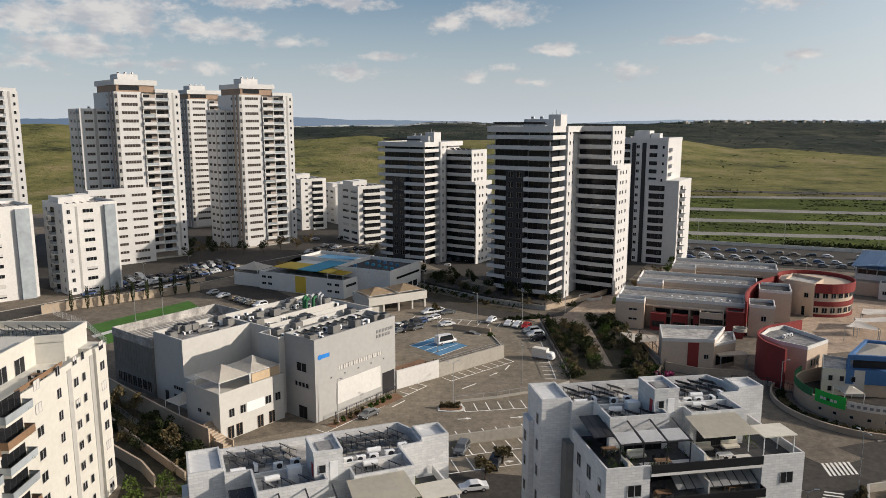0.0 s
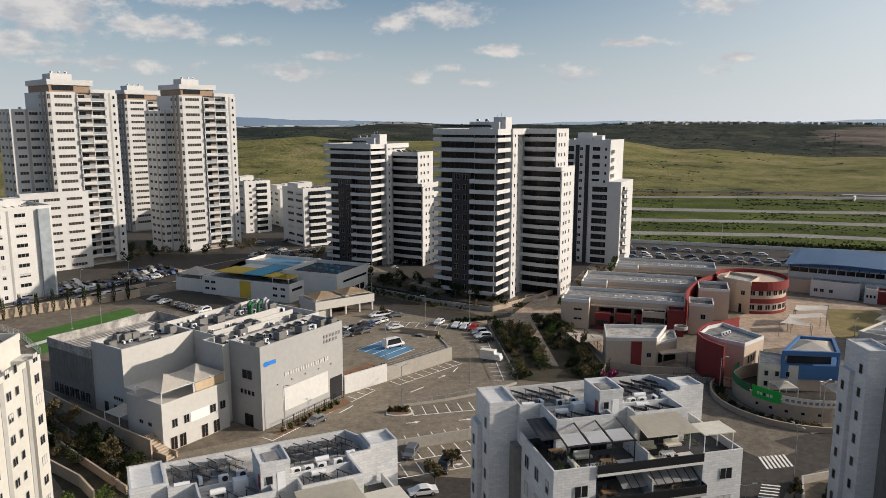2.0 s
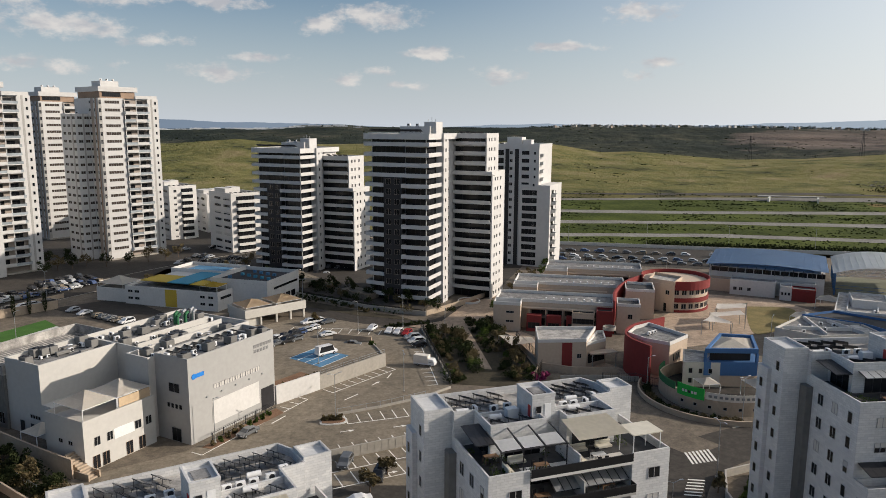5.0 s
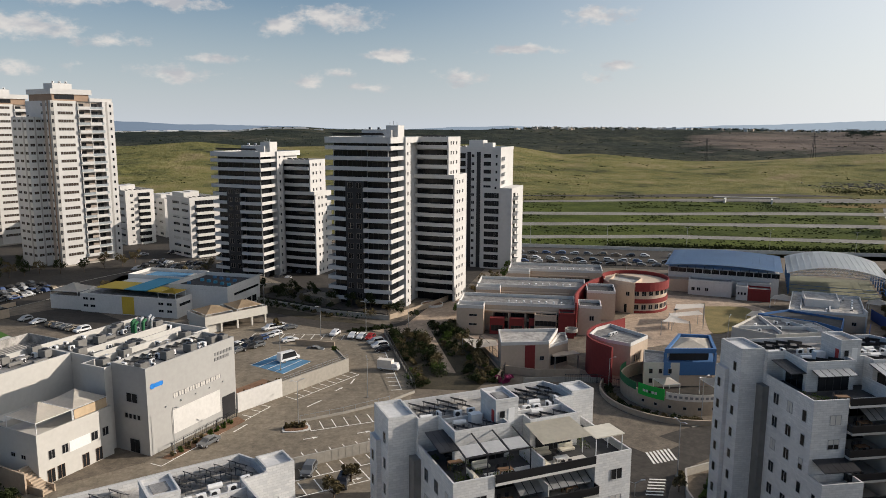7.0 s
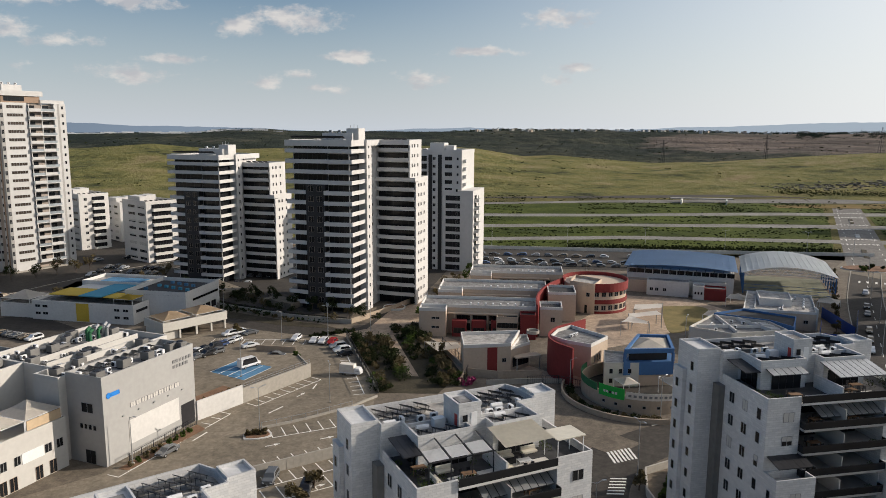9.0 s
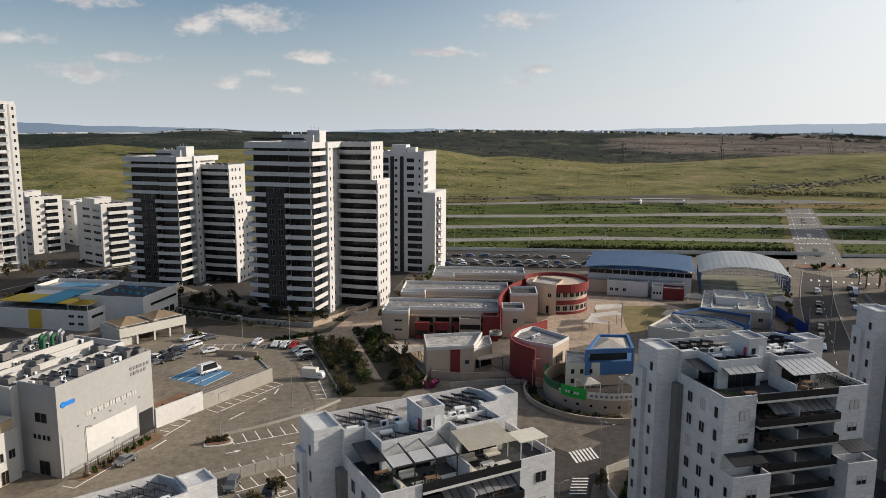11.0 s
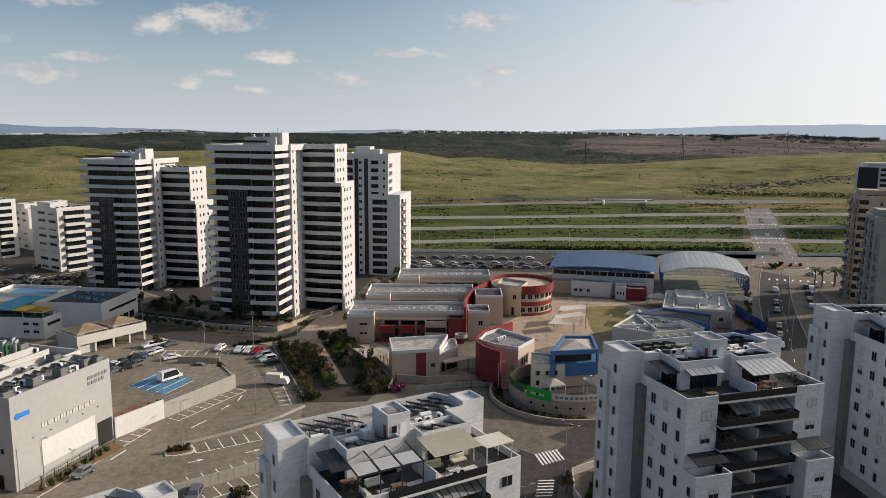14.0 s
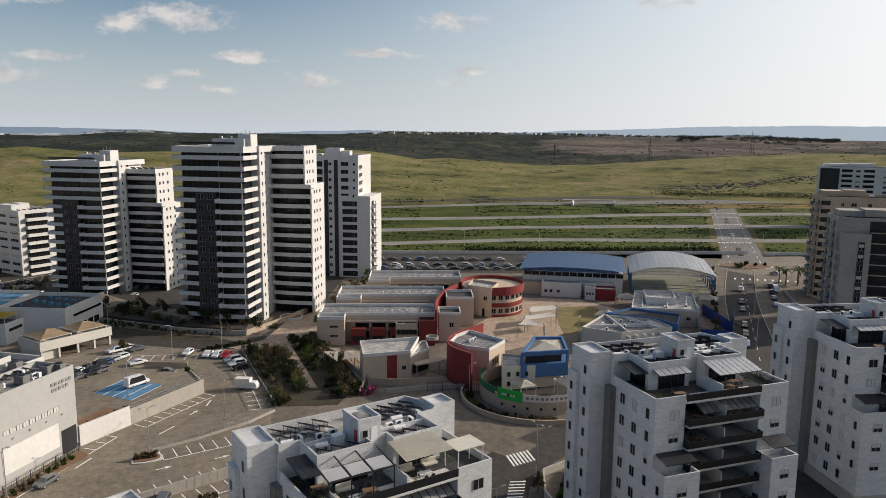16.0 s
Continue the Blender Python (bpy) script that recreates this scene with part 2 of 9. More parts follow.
SIDEWALK = material("concrete_pavers", (0.165, 0.136, 0.104), 0.9, 0.28, 2.5, 0.2, bump=0.2)
# street asphalt; also laid over yards to paint in shade
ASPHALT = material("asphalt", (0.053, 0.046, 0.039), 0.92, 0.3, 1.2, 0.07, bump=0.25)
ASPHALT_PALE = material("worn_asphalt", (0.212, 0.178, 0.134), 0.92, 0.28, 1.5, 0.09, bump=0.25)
FIELD_ROAD = material("worn_grey_road", (0.26, 0.247, 0.225), 0.92, 0.28, 0.8, 0.06, spec=0.05)
AVENUE = material("worn_avenue_asphalt", (0.2, 0.188, 0.172), 0.92, 0.3, 0.6, 0.05, spec=0.1)
METAL_HALL = material("weathered_metal_cladding", (0.2, 0.195, 0.185), 0.55, 0.2, 1.0, 0.1, metal=0.3)
LINE = material("white_road_paint", (0.76, 0.74, 0.69), 0.8, 0.2, 5.0, 1.0)
KERB_WHITE = material("pale_kerb", (0.55, 0.54, 0.51), 0.85, 0.15, 3.0, 0.5)
CONCRETE = material("concrete_wall", (0.34, 0.315, 0.275), 0.9, 0.15, 1.5, 0.2, bump=0.3)
CONCRETE_WARM = material("sandy_wall", (0.4, 0.32, 0.24), 0.9, 0.15, 1.5, 0.2, bump=0.3)
SOIL = material("red_soil", (0.2, 0.115, 0.07), 0.95, 0.3, 3.0, 0.4, bump=0.5)
# planted ground; the same dark tone paints shade along the podium
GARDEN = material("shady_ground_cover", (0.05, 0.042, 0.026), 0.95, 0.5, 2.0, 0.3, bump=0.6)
LAWN = material("artificial_lawn", (0.05, 0.13, 0.02), 0.9, 0.25, 6.0, 0.3, bump=0.4)
GRASS_ROUGH = material("rough_grass", (0.14, 0.12, 0.045), 0.95, 0.4, 0.6, 0.03, tint=(0.04, 0.04, 0.018), bump=0.6, bump_scale=2.0, spec=0.05)
DRY_LAWN = material("dry_lawn", (0.2, 0.15, 0.06), 0.9, 0.3, 3.0, 0.3, tint=(0.12, 0.11, 0.04), bump=0.4)
FIELD = material("field_grass", (0.075, 0.09, 0.021), 0.95, 0.45, 0.5, 0.03, tint=(0.02, 0.03, 0.009), bump=0.6, bump_scale=2.0, spec=0.05)
# leaf green paled and blued: distance haze painted into the far woods
HAZED_LEAVES = material("haze_paled_leaves", (0.05, 0.062, 0.046), 0.95, 0.35, 0.3, 0.02, spec=0.02)
HEDGE = material("dark_hedge_leaves", (0.032, 0.04, 0.017), 0.95, 0.5, 3.0, 0.5, spec=0.03)
LEAF = material("green_leaves", (0.07, 0.1, 0.025), 0.95, 0.5, 3.0, 0.5, spec=0.05, per_object=0.4)
LEAF_DRY = material("olive_leaves", (0.12, 0.095, 0.05), 0.95, 0.4, 3.0, 0.5, spec=0.05, per_object=0.4)
PINK = material("magenta_blossom", (0.3, 0.04, 0.12), 0.8, 0.4, 3.0, 0.5)
BARK = material("bark", (0.12, 0.085, 0.06), 0.9, 0.3, 6.0, 1.0)
RED = material("dark_red_render", (0.2, 0.03, 0.028), 0.8, 0.12, 1.5, 0.2)
RED_BRIGHT = material("red_paint", (0.42, 0.05, 0.045), 0.7, 0.1)
BLUE_ROOF = material("blue_metal_roof", (0.13, 0.24, 0.42), 0.4, 0.1, 1.0, 0.1, metal=0.3)
WHITE_ROOF = material("white_metal_roof", (0.64, 0.67, 0.69), 0.4, 0.08, 1.0, 0.1, metal=0.3)
BLUE = material("blue_paint", (0.055, 0.14, 0.31), 0.65, 0.1)
BLUE_DARK = material("dark_blue_net", (0.015, 0.05, 0.22), 0.8, 0.2)
YELLOW = material("yellow_paint", (0.55, 0.38, 0.05), 0.7, 0.1)
TEAL = material("teal_paint", (0.06, 0.26, 0.38), 0.7, 0.1)
GREEN_SIGN = material("bright_green_banner", (0.02, 0.42, 0.06), 0.6, 0.1)
GREEN_DARK = material("green_paint", (0.03, 0.14, 0.06), 0.7, 0.15)
LOGO_BLUE = material("logo_blue", (0.02, 0.2, 0.6), 0.5, 0.05)
LETTER = material("grey_letter", (0.2, 0.2, 0.2), 0.5, 0.05)
SAIL = material("white_shade_cloth", (0.68, 0.63, 0.56), 0.85, 0.1, 2.0, 0.3)
SAIL_WHITE = material("white_sail_cloth", (0.8, 0.77, 0.72), 0.85, 0.06, 2.0, 0.3)
SAIL_TAN = material("tan_shade_cloth", (0.5, 0.38, 0.25), 0.85, 0.1, 2.0, 0.3)
AWNING = material("cream_awning", (0.6, 0.56, 0.47), 0.85, 0.1, 2.0, 0.3)
PANEL = material("solar_collector_glass", (0.012, 0.014, 0.02), 0.2, 0.3, metal=0.0, spec=0.6)
TANK = material("white_water_tank", (0.68, 0.68, 0.68), 0.45, 0.08)
COURT_BLUE = material("court_blue_paint", (0.08, 0.2, 0.33), 0.8, 0.4, 1.5, 0.25)
WOOD = material("brown_wood", (0.2, 0.12, 0.07), 0.7, 0.2, 4.0, 0.5)
COURT_FLOOR = material("worn_court_paint", (0.2, 0.2, 0.14), 0.8, 0.25, 1.5, 0.2)
OCHRE = material("bare_ochre_ground", (0.2, 0.135, 0.06), 0.95, 0.35, 0.4, 0.05, tint=(0.09, 0.08, 0.03), bump=0.5, bump_scale=2.0, spec=0.05)
RUBBLE = material("dumped_rubble", (0.17, 0.158, 0.14), 0.95, 0.4, 1.0, 0.3, per_object=0.3)
TYRE = material("tyre_rubber", (0.02, 0.02, 0.02), 0.9, 0.2)
CAR_GLASS = material("car_glass", (0.015, 0.017, 0.02), 0.08, 0.2, spec=0.8)
CAR_PAINTS = [material("car_paint_" + k, c, 0.25, 0.05, 1.0, 0.5, spec=0.6) for k, c in (
    ("white", (0.7, 0.7, 0.7)), ("silver", (0.38, 0.39, 0.4)), ("grey", (0.12, 0.125, 0.13)), ("black", (0.02, 0.02, 0.022)),
    ("red", (0.35, 0.03, 0.03)), ("blue", (0.04, 0.07, 0.16)), ("bronze", (0.2, 0.16, 0.11)))]

for _m in (ASPHALT, ASPHALT_PALE, AVENUE, FIELD_ROAD):
    worn(_m)
worn(SIDEWALK, 0.1, 0.22, 0.25)
worn(PAVING, 0.25, 0.2, 0.25)
for _m in (ROOF_PALE, ROOF_GREY):
    worn(_m, 0.3, 0.25, 0.4)


def terrain_material():
    """Open hills: green meadow, dry straw patches, dark scrub on the far ridges and a pale quarry."""
    m = bpy.data.materials.new("hill_grass")
    m.use_nodes = True
    n, l = m.node_tree.nodes, m.node_tree.links
    bsdf = n["Principled BSDF"]
    bsdf.inputs["Roughness"].default_value, bsdf.inputs["Specular IOR Level"].default_value = 0.95, 0.1
    geo = n.new("ShaderNodeNewGeometry")

    def tex(scale, detail=5, rough=0.55):
        t = n.new("ShaderNodeTexNoise")
        t.inputs["Scale"].default_value, t.inputs["Detail"].default_value, t.inputs["Roughness"].default_value = scale, detail, rough
        l.new(geo.outputs["Position"], t.inputs["Vector"])
        return t.outputs[0]

    def ramp(v, stops):
        r = n.new("ShaderNodeValToRGB")
        while len(r.color_ramp.elements) < len(stops):
            r.color_ramp.elements.new(0.5)
        for e, (p, c) in zip(r.color_ramp.elements, stops):
            e.position, e.color = p, (*c, 1)
        l.new(v, r.inputs[0])
        return r.outputs[0]

    def mix(f, a, b):
        x = n.new("ShaderNodeMix")
        x.data_type = "RGBA"
        l.new(f, x.inputs["Factor"])
        l.new(a, x.inputs["A"])
        l.new(b, x.inputs["B"])
        return x.outputs["Result"]

    meadow = ramp(tex(0.014, 11, 0.74), [(0.36, (0.03, 0.034, 0.016)), (0.43, (0.115, 0.116, 0.042)), (0.52, (0.18, 0.165, 0.058)), (0.58, (0.22, 0.188, 0.082)), (0.66, (0.27, 0.21, 0.115))])
    blend = n.new("ShaderNodeMath")
    blend.operation = "MULTIPLY_ADD"
    blend.inputs[1].default_value = 0.55
    wide = n.new("ShaderNodeMath")
    wide.operation = "MULTIPLY"
    wide.inputs[1].default_value = 0.5
    l.new(tex(0.0035, 5, 0.6), wide.inputs[0])
    l.new(tex(0.025, 9, 0.72), blend.inputs[0])
    l.new(wide.outputs[0], blend.inputs[2])
    scrub = ramp(blend.outputs[0], [(0.42, (0.014, 0.02, 0.016)), (0.53, (0.026, 0.033, 0.024)), (0.61, (0.06, 0.06, 0.042)), (0.72, (0.15, 0.125, 0.09))])
    far = n.new("ShaderNodeVectorMath")
    far.operation = "LENGTH"
    l.new(geo.outputs["Position"], far.inputs[0])
    edge = n.new("ShaderNodeMath")
    edge.operation = "MULTIPLY_ADD"
    edge.inputs[1].default_value = 500.0
    l.new(tex(0.003, 4), edge.inputs[0])
    l.new(far.outputs["Value"], edge.inputs[2])
    rng = n.new("ShaderNodeMapRange")
    rng.inputs["From Min"].default_value, rng.inputs["From Max"].default_value = 1500, 1580
    l.new(edge.outputs[0], rng.inputs["Value"])
    # bare quarry terraces on the ridge
    gap = n.new("ShaderNodeVectorMath")
    gap.operation = "DISTANCE"
    l.new(geo.outputs["Position"], gap.inputs[0])
    gap.inputs[1].default_value = (1400, 1480, 40)
    ragged = n.new("ShaderNodeMath")
    ragged.operation = "MULTIPLY_ADD"
    ragged.inputs[1].default_value = 900.0
    l.new(tex(0.004, 7, 0.65), ragged.inputs[0])
    l.new(gap.outputs["Value"], ragged.inputs[2])
    pit = n.new("ShaderNodeMapRange")
    pit.inputs["From Min"].default_value, pit.inputs["From Max"].default_value = 900, 780
    l.new(ragged.outputs[0], pit.inputs["Value"])
    flat = n.new("ShaderNodeMapping")
    flat.inputs["Scale"].default_value = (0.004, 0.004, 0.16)
    l.new(geo.outputs["Position"], flat.inputs["Vector"])
    strata = n.new("ShaderNodeTexNoise")
    strata.inputs["Scale"].default_value, strata.inputs["Detail"].default_value, strata.inputs["Roughness"].default_value = 1.0, 8, 0.7
    l.new(flat.outputs[0], strata.inputs["Vector"])
    bare = ramp(strata.outputs[0], [(0.36, (0.06, 0.052, 0.045)), (0.5, (0.13, 0.105, 0.088)), (0.62, (0.21, 0.165, 0.135))])
    ridge = mix(pit.outputs[0], scrub, bare)
    l.new(mix(rng.outputs[0], meadow, ridge), bsdf.inputs["Base Color"])
    bump = n.new("ShaderNodeBump")
    bump.inputs["Strength"].default_value, bump.inputs["Distance"].default_value = 1.0, 6.0
    l.new(tex(0.05, 9, 0.7), bump.inputs["Height"])
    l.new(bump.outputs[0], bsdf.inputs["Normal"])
    return m


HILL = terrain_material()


def distance_material():
    """Far hills as a glowing blue backdrop: haze, and its paling towards the sun, are painted in."""
    m = bpy.data.materials.new("hazy_distance")
    m.use_nodes = True
    n, l = m.node_tree.nodes, m.node_tree.links
    n.clear()
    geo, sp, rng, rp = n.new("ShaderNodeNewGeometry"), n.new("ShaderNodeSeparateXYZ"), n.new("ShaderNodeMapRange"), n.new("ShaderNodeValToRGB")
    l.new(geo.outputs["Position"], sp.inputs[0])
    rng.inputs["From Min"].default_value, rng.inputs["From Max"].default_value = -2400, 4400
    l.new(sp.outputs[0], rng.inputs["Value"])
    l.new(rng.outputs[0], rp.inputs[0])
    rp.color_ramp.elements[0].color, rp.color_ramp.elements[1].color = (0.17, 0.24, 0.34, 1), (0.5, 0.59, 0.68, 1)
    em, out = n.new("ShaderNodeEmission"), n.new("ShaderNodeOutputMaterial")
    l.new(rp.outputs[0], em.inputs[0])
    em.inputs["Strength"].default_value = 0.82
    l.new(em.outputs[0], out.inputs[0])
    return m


DISTANCE = distance_material()

# ---------------------------------------------------------------- building blocks
CACHE = {}


def to_mesh(name, bm, *mats):
    bm.normal_update()
    me = bpy.data.meshes.new(name)
    bm.to_mesh(me)
    bm.free()
    for m in mats:
        me.materials.append(m)
    return me


def put(name, me, parent=None, m=None, label=""):
    ob = new(name, me)
    if parent is not None:
        ob.parent = parent
    if m is not None:
        ob.matrix_basis = m
    if label:
        ob["label"] = label
    return ob


def thing(name, m, label, category, group="", kind=""):
    ob = new(name)
    ob.matrix_basis = m
    return tagged(ob, label, category, group, kind)


def add_box(bm, x0, x1, y0, y1, z0, z1, mi=0, bevel=0.0):
    v = [bm.verts.new(p) for p in ((x0, y0, z0), (x1, y0, z0), (x1, y1, z0), (x0, y1, z0), (x0, y0, z1), (x1, y0, z1), (x1, y1, z1), (x0, y1, z1))]
    fs = [bm.faces.new([v[i] for i in q]) for q in ((3, 2, 1, 0), (4, 5, 6, 7), (0, 1, 5, 4), (1, 2, 6, 5), (2, 3, 7, 6), (3, 0, 4, 7))]
    for f in fs:
        f.material_index = mi
    if bevel:
        bmesh.ops.bevel(bm, geom=list({e for f in fs for e in f.edges}), offset=bevel, segments=1, affect="EDGES")
    return fs


def box_mesh(x0, x1, y0, y1, z0, z1, mat, bevel=0.0):
    key = ("box", round(x0, 3), round(x1, 3), round(y0, 3), round(y1, 3), round(z0, 3), round(z1, 3), mat.name, bevel)
    if key not in CACHE:
        bm = bmesh.new()
        add_box(bm, x0, x1, y0, y1, z0, z1, 0, bevel)
        CACHE[key] = to_mesh("block", bm, mat)
    return CACHE[key]


def block(name, x0, x1, y0, y1, z0, z1, mat, parent=None, m=None, label="", bevel=0.0):
    return put(name, box_mesh(x0, x1, y0, y1, z0, z1, mat, bevel), parent, m, label)


def add_prism(bm, pts, z0, z1, mi=0):
    """Upright prism over a plan outline given anticlockwise."""
    lo = [bm.verts.new((x, y, z0)) for x, y in pts]
    hi = [bm.verts.new((x, y, z1)) for x, y in pts]
    fs = [bm.faces.new(hi), bm.faces.new(lo[::-1])]
    for i in range(len(pts)):
        j = (i + 1) % len(pts)
        fs.append(bm.faces.new((lo[i], lo[j], hi[j], hi[i])))
    for f in fs:
        f.material_index = mi
    return fs


def prism(name, pts, z0, z1, mat, parent=None, m=None, label=""):
    bm = bmesh.new()
    add_prism(bm, pts, z0, z1)
    return put(name, to_mesh(name, bm, mat), parent, m, label)


def add_ring(bm, pts, z0, z1, t, mi=0):
    """Parapet of thickness t, inward, along a closed anticlockwise outline."""
    n = len(pts)
    inner = []
    for i in range(n):
        a, b, c = Vector(pts[i - 1]), Vector(pts[i]), Vector(pts[(i + 1) % n])
        d1, d2 = (b - a).normalized(), (c - b).normalized()
        n1, n2 = Vector((-d1.y, d1.x)), Vector((-d2.y, d2.x))
        k = n1 + n2
        inner.append(b + k * (t / max(0.25, 1 + n1.dot(n2))))
    V = [[bm.verts.new((p[0], p[1], z)) for p in row] for row, z in ((pts, z0), (pts, z1), (inner, z1), (inner, z0))]
    for i in range(n):
        j = (i + 1) % n
        for k in range(4):
            f = bm.faces.new((V[k][i], V[k][j], V[(k + 1) % 4][j], V[(k + 1) % 4][i]))
            f.material_index = mi


def ring(name, pts, z0, z1, t, mat, parent=None, m=None, label=""):
    bm = bmesh.new()
    add_ring(bm, pts, z0, z1, t)
    return put(name, to_mesh(name, bm, mat), parent, m, label)


def add_tube(bm, a, b, r, sides=6, mi=0, r2=None):
    a, b = Vector(a), Vector(b)
    d = (b - a).normalized()
    side = d.orthogonal().normalized()
    up = d.cross(side)
    r2 = r if r2 is None else r2
    A, B = [], []
    for k in range(sides):
        w = 2 * math.pi * k / sides
        o = side * math.cos(w) + up * math.sin(w)
        A.append(bm.verts.new(a + o * r))
        B.append(bm.verts.new(b + o * r2))
    for k in range(sides):
        bm.faces.new((A[k], A[(k + 1) % sides], B[(k + 1) % sides], B[k])).material_index = mi
    bm.faces.new(A[::-1]).material_index = mi
    bm.faces.new(B).material_index = mi


def rect(x0, x1, y0, y1):
    return [(x0, y0), (x1, y0), (x1, y1), (x0, y1)]


def pane_grid(xs, zs, bar, sunk, upper_shut):
    """One connected frame with sunk panes: material 0 glass, 1 frame, 2 shutter. It faces -y and returns 5 cm to the wall."""
    bm = bmesh.new()
    v = [[bm.verts.new((x, -0.05, z)) for x in xs] for z in zs]
    faces = {}
    for j in range(len(zs) - 1):
        for i in range(len(xs) - 1):
            f = bm.faces.new((v[j][i], v[j][i + 1], v[j + 1][i + 1], v[j + 1][i]))
            f.material_index = 1
            faces[f] = j
    edge = [e for e in bm.edges if len(e.link_faces) == 1]
    ext = bmesh.ops.extrude_edge_only(bm, edges=edge)
    for q in ext["geom"]:
        if isinstance(q, bmesh.types.BMVert):
            q.co.y = 0.0
        elif isinstance(q, bmesh.types.BMFace):
            q.material_index = 1
    panes = list(faces)
    bmesh.ops.inset_individual(bm, faces=panes, thickness=bar, depth=-sunk, use_even_offset=True)
    for f in panes:
        f.material_index = 2 if upper_shut and faces[f] == len(zs) - 2 else 0
    bmesh.ops.recalc_face_normals(bm, faces=bm.faces[:])
    return bm


def window_mesh(w, h, shut=0.0, mat=None, deep=0.12):
    """A framed window standing on the x axis, facing -y; shut is how far its roller is down."""
    key = ("win", round(w, 2), round(h, 2), shut, mat.name if mat else "")
    if key not in CACHE:
        n = 1 if w < 0.85 else max(2, round(w / 1.1))
        xs = [-w / 2 + w * k / n for k in range(n + 1)]
        zs = [0, h] if shut in (0.0, 1.0) else [0, h * (1 - shut), h]
        CACHE[key] = to_mesh("window", pane_grid(xs, zs, 0.05, 0.035, shut > 0), mat or GLASS, FRAME, SHUTTER)
    return CACHE[key]


RND = random.Random(7)


def window(parent, x, y, z, w, h, turn=0.0, mat=None, name="window"):
    shut = RND.choice((0.0, 0.0, 0.0, 0.35, 0.6, 1.0)) if mat is None else 0.0
    return put(name, window_mesh(w, h, shut, mat), parent, pose(x, y, z, 0, 0, turn))

# ---------------------------------------------------------------- ground
# heights in degrees over the level of the eye, by bearing from +y towards +x: the meadow's crest, the ridge behind it, the far hills
CREST = ((-180, -1.2), (-40, -0.6), (-28, -0.25), (-11, -1.5), (-6, -1.15), (-1.5, -1.55), (8, -1.45), (15, -1.3), (18, -1.5), (21.5, -2.05), (24, -1.95), (31, -2.45), (35, -2.35), (40, -1.9), (46, -1.45), (51, -1.2), (180, -1.2))
RIDGE = ((-180, -0.3), (-11, -0.4), (-3, -0.33), (-1, -0.08), (2, -0.06), (4, -0.22), (17, -0.26), (20, -0.1), (34, -0.15), (38, -0.26), (43, -0.25), (45.5, -0.12), (48, -0.26), (51, -0.36), (180, -0.3))
FAR_TOP = ((-180, 0.1), (-28, 0.15), (-11, 0.28), (-7, 0.13), (0, 0.0), (8, -0.3), (13, -0.05), (17.5, 0.12), (22, -0.15), (28, -0.1), (33, 0.16), (38.6, 0.36), (44, 0.58), (52, 0.6), (180, 0.1))


def by_bearing(table, x, y):
    b = math.degrees(math.atan2(x, y))
    return float(np.interp(b, [q[0] for q in table], [q[1] for q in table]))


def ease(v, a, b):
    v = max(0.0, min(1.0, (v - a) / (b - a)))
    return v * v * (3 - 2 * v)


def hill_height(x, y):
    r = math.hypot(x, y)
    if r < 700:
        return -0.12
    k = noise.noise((x / 260, y / 260, 0.3)) * 0.6 + noise.noise((x / 110, y / 110, 1.7)) * 0.35 + noise.noise((x / 45, y / 45, 2.9)) * 0.2 + noise.noise((x / 20, y / 20, 4.3)) * 0.07
    crest = 56.8 + 1150 * math.tan(radians(by_bearing(CREST, x, y)))
    ridge = 56.8 + 2400 * math.tan(radians(by_bearing(RIDGE, x, y)))
    valley = 56.8 + 1450 * math.tan(radians(by_bearing(CREST, x, y) - 0.35))
    if r < 1150:
        f = ease(r, 690, 1250) / ease(1150, 690, 1250)
        return crest * f + 9 * k * ease(r, 700, 840) * (1 - ease(r, 1000, 1150)) + 1.5 * k * ease(r, 1000, 1150)
    if r < 1450:
        return crest + (valley - crest) * ease(r, 1150, 1450) + 1.5 * k
    if r < 2400:
        return valley + (ridge - valley) * (0.35 * ease(r, 1450, 1800) + 0.65 * ease(r, 1750, 2400)) + 1.5 * k + 13 * k * ease(r, 1450, 1600) * (1 - ease(r, 2200, 2400))
    return ridge - 40 * ease(r, 2450, 3300)


def make_ground():
    rings = [0, 150, 300, 450, 600, *range(690, 1390, 18), *range(1390, 2420, 35), 2550, 2750, 3000, 3300, 3650, 4000, 4350, 4700]
    n = 800
    verts, faces = [(0, 0, -0.12)], []
    for r in rings[1:]:
        for k in range(n):
            a = 2 * math.pi * k / n
            x, y = r * math.cos(a), r * math.sin(a)
            verts.append((x, y, hill_height(x, y)))
    for k in range(n):
        faces.append((0, 1 + k, 1 + (k + 1) % n))
    for i in range(len(rings) - 2):
        for k in range(n):
            a, b = 1 + i * n, 1 + (i + 1) * n
            faces.append((a + k, b + k, b + (k + 1) % n, a + (k + 1) % n))
    me = bpy.data.meshes.new("ground")
    me.from_pydata(verts, [], faces)
    me.materials.append(HILL)
    for p in me.polygons:
        p.use_smooth = True
    return tagged(put("ground", me), "rolling green and straw-coloured hills around the town", "ground", kind="structure")


make_ground()


